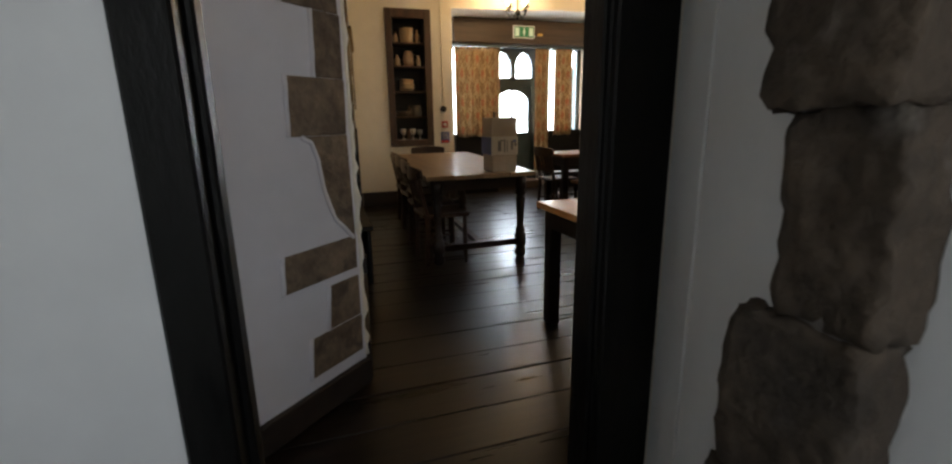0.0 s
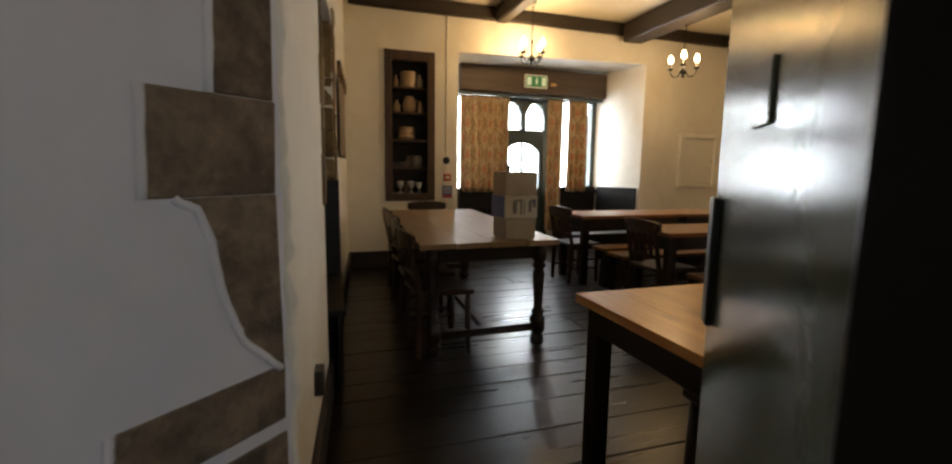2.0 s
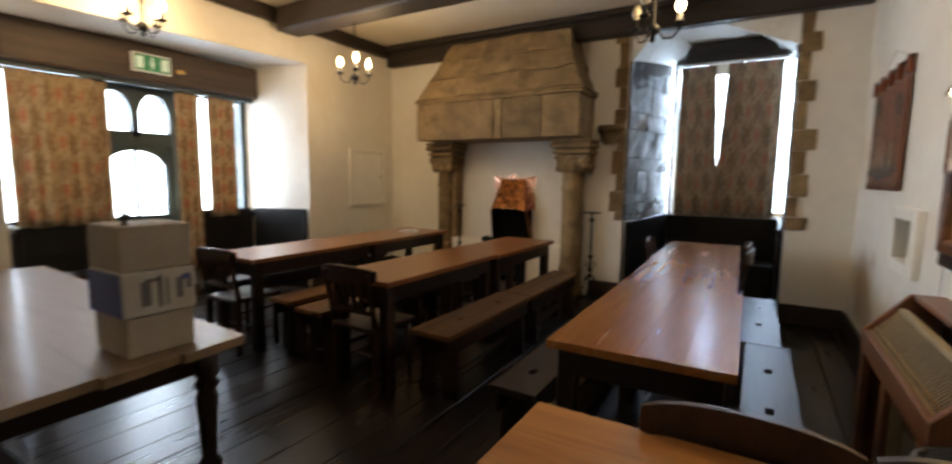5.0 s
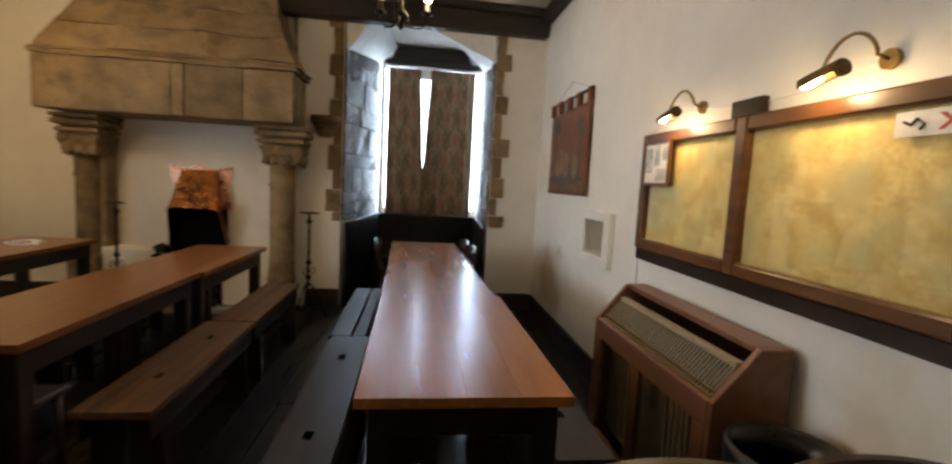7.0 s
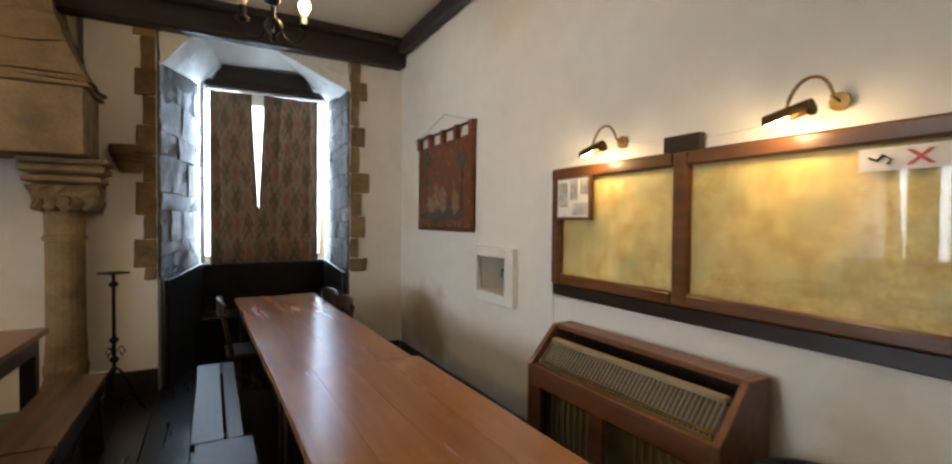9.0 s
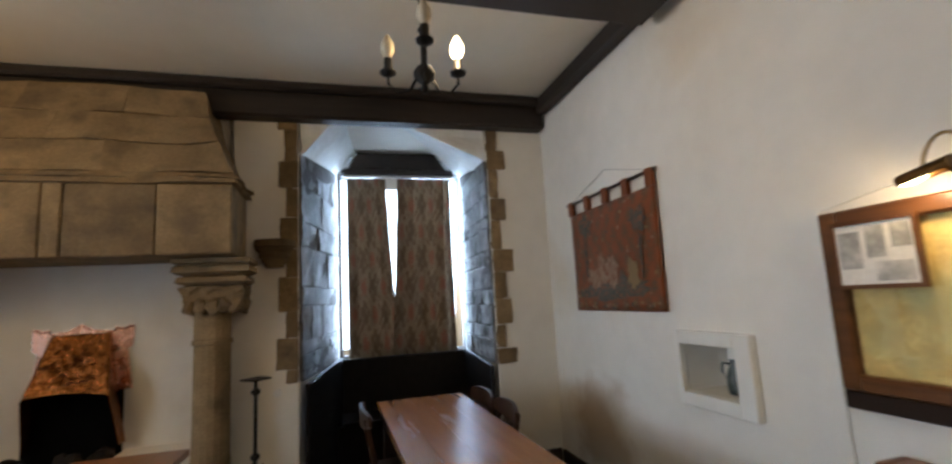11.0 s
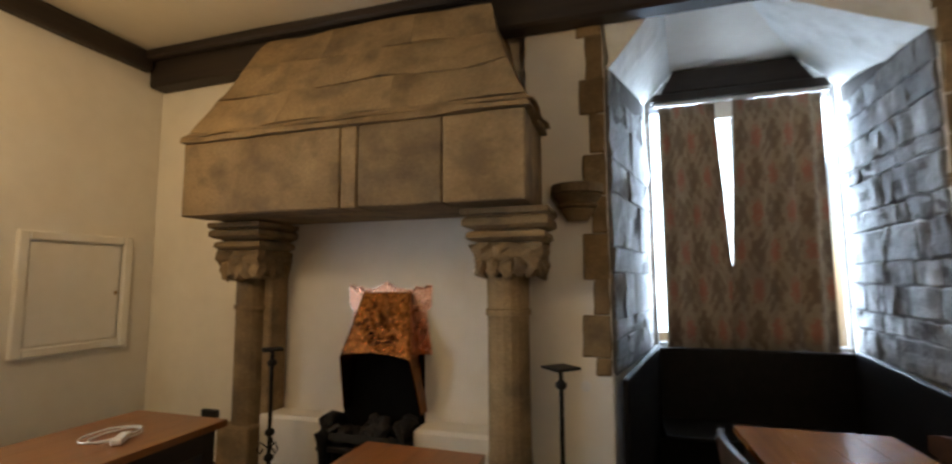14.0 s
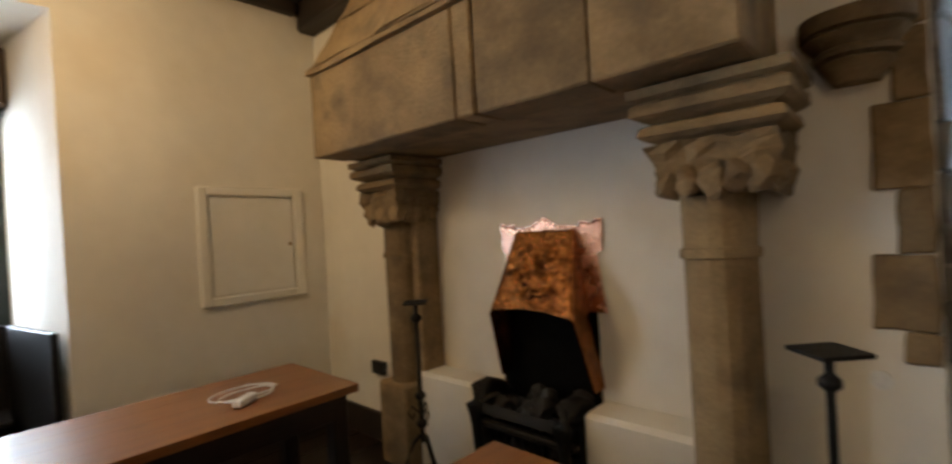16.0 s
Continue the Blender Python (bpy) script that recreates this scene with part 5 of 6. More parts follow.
# ---------------------------------------------------------------- curtains
def curtain(label, a, b, z0, z1, folds, depth, group, name="curtain", drift=0.0, gather=None, cloth=None):
    """A hanging cloth from plan point a to b, folded; gather narrows the foot towards b by that share."""
    t = thing(name, label, "curtain", ((a[0] + b[0]) / 2, (a[1] + b[1]) / 2, z0), group=group)
    a, b = Vector(a), Vector(b)
    d = b - a
    nrm = Vector((d.y, -d.x)).normalized()
    nu, nv = folds * 8, 14
    bm = bmesh.new()
    uv = bm.loops.layers.uv.new("UVMap")
    grid = []
    for j in range(nv + 1):
        v = j / nv
        row = []
        for i in range(nu + 1):
            u = i / nu
            g0, g1 = gather(1 - v) if gather else (0, 1)
            uu = g0 + (g1 - g0) * u
            ph = 2 * math.pi * folds * u
            off = depth * (math.sin(ph + 0.5 * math.sin(3.1 * u + drift)) * (0.55 + 0.45 * (1 - v)) + 0.25 * math.sin(2.3 * ph + drift))
            p = a + d * uu + nrm * off
            z = z0 + (z1 - z0) * v + (0.008 * math.sin(ph * 0.5) if j == 0 else 0)
            row.append((bm.verts.new((p.x, p.y, z)), (u * d.length * 1.6 + drift, v * (z1 - z0))))
        grid.append(row)
    for j in range(nv):
        for i in range(nu):
            q = (grid[j][i], grid[j][i + 1], grid[j + 1][i + 1], grid[j + 1][i])
            f = bm.faces.new([k[0] for k in q])
            f.smooth = True
            for loop, k in zip(f.loops, q):
                loop[uv].uv = k[1]
    ob = part("cloth", bm, cloth or CURTAIN, t)
    mod = ob.modifiers.new("thickness", "SOLIDIFY")
    mod.thickness = 0.004
    return t


curtain("gold and red damask curtain drawn aside in the bay", (3.32, 9.27), (4.05, 9.27), 0.90, 2.32, 6, 0.030, "bay curtains", drift=0.3, cloth=BAYCURTAIN)
curtain("narrow gold and red damask curtain hanging to the floor", (4.73, 9.27), (5.0, 9.27), 0.28, 2.34, 3, 0.028, "bay curtains", drift=1.9, cloth=BAYCURTAIN)
curtain("gold and red damask curtain at the bay's edge", (5.10, 9.27), (5.44, 9.27), 0.90, 2.34, 4, 0.028, "bay curtains", drift=4.0, cloth=BAYCURTAIN)
curtain("narrow gold damask curtain hanging beside the outer door", (3.96, 9.29), (4.10, 9.29), 0.28, 2.32, 2, 0.02, "bay curtains", drift=2.2, cloth=BAYCURTAIN)
rail = thing("curtain_rail", "dark teal curtain rail below the bressumer", "curtain rail", (4.5, 9.25, 2.33))
part("rail_bar", B((3.28, 5.68, 9.225, 9.30, 2.325, 2.368)), RAILGREEN, rail, bevel=0.005)
curtain("faded floral damask curtain drawn across the recessed window", (8.57, 4.55), (8.57, 4.02), 0.955, 2.85, 3, 0.022, "window curtains", drift=0.7,
        gather=lambda s: (0.0, 0.775 + 0.19 * s))
curtain("faded floral damask curtain drawn almost to its neighbour", (8.575, 4.05), (8.575, 3.415), 0.96, 2.855, 4, 0.024, "window curtains", drift=2.7,
        gather=lambda s: (0.07 - 0.15 * s, 1.0))
wr = thing("curtain_rail", "plain white curtain track under the pelmet beam", "curtain rail", (8.57, 3.98, 2.86))
part("rail_bar", B((8.555, 8.59, 3.36, 4.58, 2.86, 2.888)), WHITEPLASTIC, wr, bevel=0.003)
part("rail_board", B((8.625, 8.645, 3.86, 4.24, 2.74, 2.888)), WHITEPAINT, wr, "white painted batten behind the curtains")

# ---------------------------------------------------------------- window seats
def panel_back(t, pts, z0, z1a, z1b, thick, nx, ny):
    (xa, ya), (xb, yb) = pts
    s = Vector((nx, ny)) * thick
    bm = bmesh.new()
    solid(bm, [(xa, ya, z0), (xb, yb, z0), (xb + s.x, yb + s.y, z0), (xa + s.x, ya + s.y, z0)], [(xa, ya, z1a), (xb, yb, z1b), (xb + s.x, yb + s.y, z1b), (xa + s.x, ya + s.y, z1a)])
    part("back_panel", bm, BLACKWOOD, t, bevel=0.008)


ws = thing("window_seat", "black painted panelled window seat lining the stone recess", "window seat", (8.0, 4.1, 0))
panel_back(ws, ((7.40, 4.885), (8.50, 4.645)), 0.0, 0.93, 0.985, 0.035, 0, -1)
panel_back(ws, ((7.40, 3.365), (8.50, 3.325)), 0.0, 0.93, 0.985, 0.035, 0, 1)
panel_back(ws, ((8.54, 3.30), (8.54, 4.66)), 0.0, 0.965, 0.965, 0.04, -1, 0)
part("seat", B((8.05, 8.50, 3.40, 4.62, 0.42, 0.455)), BLACKWOOD, ws, bevel=0.006)
part("seat_front", B((8.07, 8.10, 3.40, 4.66, 0.0, 0.42)), BLACKWOOD, ws, bevel=0.004)
bs = thing("window_seat", "black painted panelled seat lining the bay beside the outer door", "window seat", (5.5, 9.0, 0))
panel_back(bs, ((5.80, 8.402), (5.675, 9.25)), 0.0, 1.0, 0.985, 0.035, -1, 0)
panel_back(bs, ((4.98, 9.34), (5.66, 9.34)), 0.0, 0.985, 0.985, 0.035, 0, -1)
part("seat", B((4.98, 5.64, 8.95, 9.30, 0.42, 0.455)), BLACKWOOD, bs, bevel=0.006)
part("seat_front", B((4.98, 5.62, 8.98, 9.01, 0.0, 0.42)), BLACKWOOD, bs, bevel=0.004)
bs2 = thing("window_seat", "black painted panelled seat on the cupboard side of the bay", "window seat", (3.5, 9.0, 0))
panel_back(bs2, ((3.075, 8.402), (3.215, 9.25)), 0.0, 0.98, 0.965, 0.035, 1, 0)
panel_back(bs2, ((3.24, 9.34), (3.95, 9.34)), 0.0, 0.965, 0.965, 0.035, 0, -1)
part("seat", B((3.27, 3.95, 8.95, 9.30, 0.42, 0.455)), BLACKWOOD, bs2, bevel=0.006)
part("seat_front", B((3.27, 3.95, 8.98, 9.01, 0.0, 0.42)), BLACKWOOD, bs2, bevel=0.004)

# ---------------------------------------------------------------- chandeliers
def chandelier(at, arms, lit, radius, label, start=0.0, top=3.26):
    t = thing("chandelier", label, "chandelier", (at[0], at[1], at[2]), group="candle chandeliers", local=True)
    h = top - at[2]
    bm = bmesh.new()
    lathe(bm, [(0.008, -0.09), (0.02, -0.075), (0.012, -0.055), (0.04, -0.03), (0.045, -0.005), (0.03, 0.02), (0.012, 0.03), (0.012, 0.16), (0.022, 0.18), (0.008, 0.21)], 0, 0, 14)
    part("hub", bm, IRON, t, smooth=True)
    bm = bmesh.new()
    k = max(3, int((h - 0.21) / 0.04))
    for i in range(k):
        z = 0.21 + (h - 0.21) * (i + 0.5) / k
        dx, dy = (0.010, 0) if i % 2 else (0, 0.010)
        tube(bm, [(-dx, -dy, z - 0.024), (-dx * 1.2, -dy * 1.2, z), (-dx, -dy, z + 0.024)], 0.003, 5)
        tube(bm, [(dx, dy, z - 0.024), (dx * 1.2, dy * 1.2, z), (dx, dy, z + 0.024)], 0.003, 5)
    part("chain", bm, IRON, t)
    bm = bmesh.new()
    lathe(bm, [(0.045, h - 0.03), (0.05, h - 0.012), (0.02, h)], 0, 0, 14)
    part("ceiling_rose", bm, IRON, t)
    for i in range(arms):
        a = start + 2 * math.pi * i / arms
        c, s = math.cos(a), math.sin(a)
        bm = bmesh.new()
        tube(bm, [(r * c, r * s, z) for r, z in ((0.03, -0.01), (radius * 0.4, -0.065), (radius * 0.75, -0.06), (radius, -0.01), (radius, 0.03))], 0.0065, 7)
        arm = part("arm", bm, IRON, t, smooth=True)
        bm = bmesh.new()
        lathe(bm, [(0.010, 0.02), (0.034, 0.032), (0.036, 0.042), (0.018, 0.044), (0.017, 0.10)], radius * c, radius * s, 12)
        part("cup", bm, IRON, arm, smooth=True)
        bm = bmesh.new()
        lathe(bm, [(0.013, 0.10), (0.030, 0.135), (0.027, 0.165), (0.008, 0.205)], radius * c, radius * s, 10)
        on = i in lit
        bulb = part("bulb", bm, BULBGLASS if on else BULBOFF, arm, "glowing candle bulb" if on else "unlit candle bulb", smooth=True)
        if on:
            bulb.visible_shadow = False
            lamp("bulb_light", "POINT", pose(at[0] + radius * c, at[1] + radius * s, at[2] + 0.14), BULB, WARM, 0.02)
    return t


chandelier((3.83, 7.93, 2.60), 4, (0, 1, 2, 3), 0.16, "black iron four-candle chandelier with lit bulbs", 0.5)
chandelier((5.55, 7.31, 2.46), 3, (0, 1, 2), 0.17, "black iron three-candle chandelier with lit bulbs", -0.2)
chandelier((5.22, 4.26, 2.42), 3, (0,), 0.17, "black iron chandelier with one lit candle bulb", 5.1)

# ---------------------------------------------------------------- map wall
mp_ = thing("framed_map", "old yellowed wall map in a heavy two-part mahogany frame", "map", (3.93, 2.785, 1.045))
yf = 2.79
for x0, x1, z0, z1, nm in ((3.065, 3.112, 1.10, 1.745, "stile"), (3.93, 4.0, 1.10, 1.745, "stile"), (4.745, 4.81, 1.10, 1.745, "stile"), (3.112, 3.93, 1.10, 1.155, "rail"), (4.0, 4.745, 1.10, 1.155, "rail"), (3.112, 3.93, 1.685, 1.745, "rail"), (4.0, 4.745, 1.685, 1.745, "rail")):
    part(nm, B((x0, x1, yf, yf + 0.05, z0, z1)), FRAMEWOOD, mp_, bevel=0.008)
part("base_board", B((3.06, 4.815, yf, yf + 0.035, 1.035, 1.098)), DARKWOOD, mp_, "dark lower batten", bevel=0.004)
part("map_sheet", B((3.112, 3.93, yf, yf + 0.012, 1.155, 1.685)), MAP, mp_, "yellowed hand-tinted map sheet")
part("map_sheet", B((4.0, 4.745, yf, yf + 0.012, 1.155, 1.685)), MAP, mp_, "yellowed hand-tinted map sheet")
for x0, x1 in ((3.112, 3.93), (4.0, 4.745)):
    g_ = part("glazing", B((x0, x1, yf + 0.026, yf + 0.029, 1.155, 1.685)), GLAZED, mp_)
    g_.visible_shadow = False
part("lip", B((3.12, 3.93, yf + 0.03, yf + 0.036, 1.153, 1.160), (4.0, 4.745, yf + 0.03, yf + 0.036, 1.153, 1.160)), BRASS, mp_, "thin brass glazing strip")
nl = thing("paper_notice", "small white paper notice with a red cross on the map", "notice", (3.27, 2.83, 1.60))
part("notice_card", B((3.135, 3.345, yf + 0.030, yf + 0.033, 1.605, 1.672)), SIGNWHITE, nl)
bm = bmesh.new()
for s in (-1, 1):
    solid(bm, [(3.20 - s * 0.025 - 0.007, yf + 0.033, 1.617), (3.20 - s * 0.025 + 0.007, yf + 0.033, 1.617), (3.20 + s * 0.025 + 0.007, yf + 0.033, 1.66), (3.20 + s * 0.025 - 0.007, yf + 0.033, 1.66)],
          [(3.20 - s * 0.025 - 0.007, yf + 0.035 + s * 0.0005, 1.617), (3.20 - s * 0.025 + 0.007, yf + 0.035 + s * 0.0005, 1.617), (3.20 + s * 0.025 + 0.007, yf + 0.035 + s * 0.0005, 1.66), (3.20 + s * 0.025 - 0.007, yf + 0.035 + s * 0.0005, 1.66)])
part("red_cross", bm, RED, nl)
bm = bmesh.new()
tube(bm, [(3.32, yf + 0.035, 1.645), (3.30, yf + 0.035, 1.635), (3.285, yf + 0.035, 1.65), (3.265, yf + 0.035, 1.635), (3.275, yf + 0.035, 1.622)], 0.004, 6)
part("drawing", bm, BLACKPLASTIC, nl)
ph = thing("framed_photograph", "small wooden-framed photographs hung over the map corner", "picture", (4.66, 2.85, 1.45))
for a in ((4.475, 4.49, 1.46, 1.70), (4.745, 4.76, 1.46, 1.70), (4.49, 4.745, 1.46, 1.475), (4.49, 4.745, 1.685, 1.70)):
    part("frame_side", B((a[0], a[1], yf + 0.051, yf + 0.066, a[2], a[3])), FRAMEWOOD, ph)
part("mount", B((4.49, 4.745, yf + 0.051, yf + 0.056, 1.475, 1.685)), SIGNWHITE, ph, "white card mount")
for x0, x1, z0, z1 in ((4.50, 4.56, 1.595, 1.675), (4.58, 4.64, 1.565, 1.675), (4.66, 4.735, 1.53, 1.66), (4.505, 4.62, 1.485, 1.55)):
    part("photograph", B((x0, x1, yf + 0.0565, yf + 0.058, z0, z1)), PHOTO, ph)
jb = thing("junction_box", "small dark wooden name block above the map", "plaque", (3.97, 2.79, 1.76))
part("block", B((3.88, 4.06, yf, yf + 0.035, 1.747, 1.815)), DARKWOOD, jb, bevel=0.004)


def picture_light(x, plate):
    """A swan-neck lamp: its head hangs at x, its wall plate at plate."""
    t = thing("picture_light", "brass swan-neck picture lamp lit above the map", "lamp", (x, 2.79, 1.85), group="picture lamps")
    bm = bmesh.new()
    tube(bm, [(plate, 2.788, 1.835), (plate, 2.803, 1.835)], 0.03, 16)
    part("wall_plate", bm, BRASS, t)
    bm = bmesh.new()
    arc = [(plate, 2.80, 1.835), (plate + 0.01, 2.83, 1.85)]
    for k in range(11):
        q = math.pi * (k / 10)
        w = x + 0.015 - (x + 0.015 - plate) * 0.5 * (1 + math.cos(q))
        arc.append((w, 2.84 + 0.08 * k / 10, 1.855 + 0.075 * math.sin(q) - 0.04 * k / 10))
    tube(bm, arc, 0.0055, 8)
    part("swan_neck", bm, BRASS, t, smooth=True)
    n = 12
    bm = bmesh.new()

    def ring(u, r):
        c = Vector((x - 0.055 + 0.13 * u, 2.925, 1.806 - 0.028 * u))
        return [c + Vector((0.2 * r * math.sin(q), r * math.cos(q), r * math.sin(q))) for q in (math.radians(-25 + 230 * i / n) for i in range(n + 1))]

    outer, inner = [ring(u, 0.026) for u in (0, 1)], [ring(u, 0.0235) for u in (0, 1)]
    solid(bm, outer[0] + inner[0][::-1], outer[1] + inner[1][::-1])
    part("shade", bm, LAMPBRASS, t, "half-round dark brass reflector")
    bm = bmesh.new()
    tube(bm, [(x - 0.065, 2.925, 1.808), (x - 0.052, 2.925, 1.805)], 0.026, 14)
    part("end_cap", bm, LAMPBRASS, t)
    bm = bmesh.new()
    tube(bm, [(x + 0.01, 2.925, 1.790), (x + 0.05, 2.925, 1.782), (x + 0.078, 2.925, 1.776)], [0.010, 0.015, 0.007], 10)
    part("bulb", bm, PICTUREBULB, t, "glowing tubular bulb", smooth=True).visible_shadow = False
    lamp("picture_light_glow", "POINT", pose(x + 0.04, 2.93, 1.762), 4.0, (1.0, 0.68, 0.34), 0.025)


LAMPBRASS = surface("dark_lacquered_brass", (0.09, 0.055, 0.022), (0.17, 0.11, 0.045), scale=15, rough=(0.25, 0.4), bump=0.1, metal=1.0)
picture_light(3.49, 3.41)
picture_light(4.38, 4.32)
cb = thing("lamp_cable", "thin cream cable running along the map frame", "cable", (4.4, 2.79, 1.8))
bm = bmesh.new()
tube(bm, [(3.42, 2.795, 1.83), (3.7, 2.795, 1.80), (4.05, 2.795, 1.79), (4.32, 2.795, 1.83), (4.6, 2.795, 1.80), (4.84, 2.795, 1.76), (4.845, 2.795, 1.3), (4.84, 2.795, 0.8)], 0.004, 6)
part("cable", bm, WHITEPAINT, cb)

# ---------------------------------------------------------------- tapestries and niche
def tapestry(label, p0, p1, out, z0, z1, body, emblem):
    """A hanging cloth with loops over a rod, from p0 to p1 along its wall."""
    t = thing("tapestry", label, "tapestry", ((p0[0] + p1[0]) / 2, (p0[1] + p1[1]) / 2, z0), group="wall tapestries")
    a, b, o = Vector(p0), Vector(p1), Vector(out)
    d = b - a

    def at(u, off, z):
        q = a + d * u + o * off
        return (q.x, q.y, z)

    bm = bmesh.new()
    tube(bm, [at(-0.03, 0.025, z1 + 0.02), at(1.03, 0.025, z1 + 0.02)], 0.011, 8)
    part("rod", bm, DARKWOOD, t, smooth=True)
    bm = bmesh.new()
    uv = bm.loops.layers.uv.new("UVMap")
    nu, nv = 24, 16
    g = [[(bm.verts.new(at(i / nu, 0.022 + 0.006 * math.sin(9 * i / nu + j * 0.2) * (1 - j / nv), z0 + (z1 - 0.07 - z0) * j / nv)), (i / nu * d.length, j / nv * (z1 - z0))) for i in range(nu + 1)] for j in range(nv + 1)]
    for j in range(nv):
        for i in range(nu):
            q = (g[j][i], g[j][i + 1], g[j + 1][i + 1], g[j + 1][i])
            f = bm.faces.new([k[0] for k in q])
            f.smooth = True
            for lp, k in zip(f.loops, q):
                lp[uv].uv = k[1]
    ob = part("cloth", bm, body, t, "figured woven cloth")
    ob.modifiers.new("thickness", "SOLIDIFY").thickness = 0.005
    for k in range(5):
        u = 0.02 + k * 0.235
        bm = bmesh.new()
        solid(bm, [at(u - 0.02, 0.010, z1 - 0.075), at(u + 0.035, 0.010, z1 - 0.075), at(u + 0.035, 0.042, z1 - 0.075), at(u - 0.02, 0.042, z1 - 0.075)], [at(u - 0.02, 0.010, z1 + 0.034), at(u + 0.035, 0.010, z1 + 0.034), at(u + 0.035, 0.042, z1 + 0.034), at(u - 0.02, 0.042, z1 + 0.034)])
        part("loop", bm, body, t)
    bm = bmesh.new()
    tube(bm, [at(0.0, 0.02, z1 + 0.02), at(0.5, 0.012, z1 + 0.17), at(1.0, 0.02, z1 + 0.02)], 0.003, 5)
    part("cord", bm, CORD, t)
    if emblem:
        w, h = d.length, z1 - z0

        def blob(cu, cz, ru, rz, mat_, off, seed, nm, lab):
            bm = bmesh.new()
            n = 26
            pts = []
            for i in range(n):
                q = 2 * math.pi * i / n
                k = 1 + 0.6 * noise.noise(Vector((math.cos(q) * 2.3, math.sin(q) * 2.3, seed * 7.1)))
                pts.append((cu + ru * k * math.cos(q), z0 + h * (cz + rz * k * math.sin(q))))
            solid(bm, [at(u, off, z) for u, z in pts], [at(u, off + 0.002, z) for u, z in pts])
            part(nm, bm, mat_, t, lab)

        blob(0.52, 0.165, 0.40, 0.070, TAPEBLUE, 0.031, 1, "woven_ground", "dark green woven island")
        blob(0.665, 0.29, 0.12, 0.085, TAPEPALE, 0.034, 2, "woven_figure", "pale woven animal figure")
        blob(0.60, 0.42, 0.035, 0.075, TAPEPALE, 0.0345, 3, "woven_figure", "pale woven upright figure")
        blob(0.48, 0.34, 0.070, 0.125, TAPEPALE, 0.0335, 8, "woven_figure", "pale woven seated figure")
        blob(0.26, 0.29, 0.065, 0.115, TAPEGOLD, 0.034, 7, "woven_figure", "gold woven animal figure")
        blob(0.37, 0.235, 0.055, 0.075, TAPEBLUE, 0.0335, 4, "woven_figure", "dark woven figure")
        blob(0.17, 0.70, 0.070, 0.090, TAPEBLUE, 0.0335, 5, "woven_tree", "dark woven tree")
        blob(0.78, 0.76, 0.085, 0.090, TAPEBLUE, 0.0335, 6, "woven_tree", "dark woven tree")
        blob(0.165, 0.42, 0.012, 0.17, TAPEBLUE, 0.0332, 9, "woven_trunk", "dark woven tree trunk")
        blob(0.79, 0.45, 0.022, 0.17, TAPEBLUE, 0.0332, 10, "woven_trunk", "grey woven tree trunk")
        fl = random.Random(9)
        for k in range(110):
            u, v = fl.uniform(0.03, 0.97), fl.choice((fl.uniform(0.1, 0.88), fl.uniform(0.02, 0.07)))
            if not (0.12 < u < 0.88 and 0.1 < v < 0.42):
                blob(u, v, fl.uniform(0.006, 0.014), fl.uniform(0.008, 0.017), fl.choice((TAPEPALE, TAPEBLUE, TAPEGOLD)), 0.0312, k + 20, "woven_flower", "small woven flower")
    return t


tapestry("red woven tapestry hung by loops from a wooden rod", (5.79, 2.787), (6.88, 2.787), (0, 1), 1.365, 2.185, TAPESTRY, True)
tapestry("faded gold woven wall hanging on a wooden rod", (1.488, 6.62), (1.592, 7.76), (0.996, -0.09), 1.34, 2.08, TAPEGOLD, False)
nf = thing("niche_frame", "white painted frame round a small wall niche", "frame", (5.48, 2.785, 0.88))
for a in ((5.22, 5.32, 0.88, 1.27), (5.70, 5.735, 0.88, 1.27), (5.32, 5.70, 0.88, 0.95), (5.32, 5.70, 1.20, 1.27)):
    part("frame_side", B((a[0], a[1], 2.787, 2.832, a[2], a[3])), WHITEPAINT, nf, bevel=0.005)
jg = thing("jug", "small dark green glazed jug standing in the niche", "jug", (5.47, 2.69, 0.95), local=True)
bm = bmesh.new()
lathe(bm, [(0.030, 0.001), (0.042, 0.01), (0.046, 0.06), (0.036, 0.115), (0.022, 0.145), (0.024, 0.165), (0.030, 0.172)], 0, 0, 18)
part("vessel", bm, NICHEJUG, jg, smooth=True)
bm = bmesh.new()
tube(bm, [(0.022, 0.01, 0.15), (0.06, 0.02, 0.155), (0.068, 0.02, 0.11), (0.042, 0.01, 0.07)], 0.007, 8)
part("handle", bm, NICHEJUG, jg, smooth=True)

# ---------------------------------------------------------------- heater case
case = thing("heater_case", "brown wooden heater case with a sloping cream wire grille", "heater case", (4.12, 2.95, 0))
x0, x1 = 3.59, 4.66
for x, nm in ((x0, "side"), (x1 - 0.03, "side")):
    bm = bmesh.new()
    prof = [(2.815, 0.0), (3.10, 0.0), (3.10, 0.72), (2.94, 0.91), (2.815, 0.91)]
    solid(bm, [(x, y, z) for y, z in prof], [(x + 0.03, y, z) for y, z in prof])
    part(nm, bm, CASEWOOD, case, bevel=0.004)
part("top_board", B((x0 + 0.03, x1 - 0.03, 2.815, 2.93, 0.885, 0.91)), CASEWOOD, case, bevel=0.003)
part("front_rail", B((x0 + 0.03, x1 - 0.03, 3.075, 3.10, 0.62, 0.72)), CASEWOOD, case, bevel=0.003)
part("front_rail", B((x0 + 0.03, x1 - 0.03, 3.075, 3.10, 0.0, 0.12)), CASEWOOD, case, bevel=0.003)
part("front_stile", B((4.12, 4.20, 3.075, 3.10, 0.12, 0.62)), CASEWOOD, case, bevel=0.003)
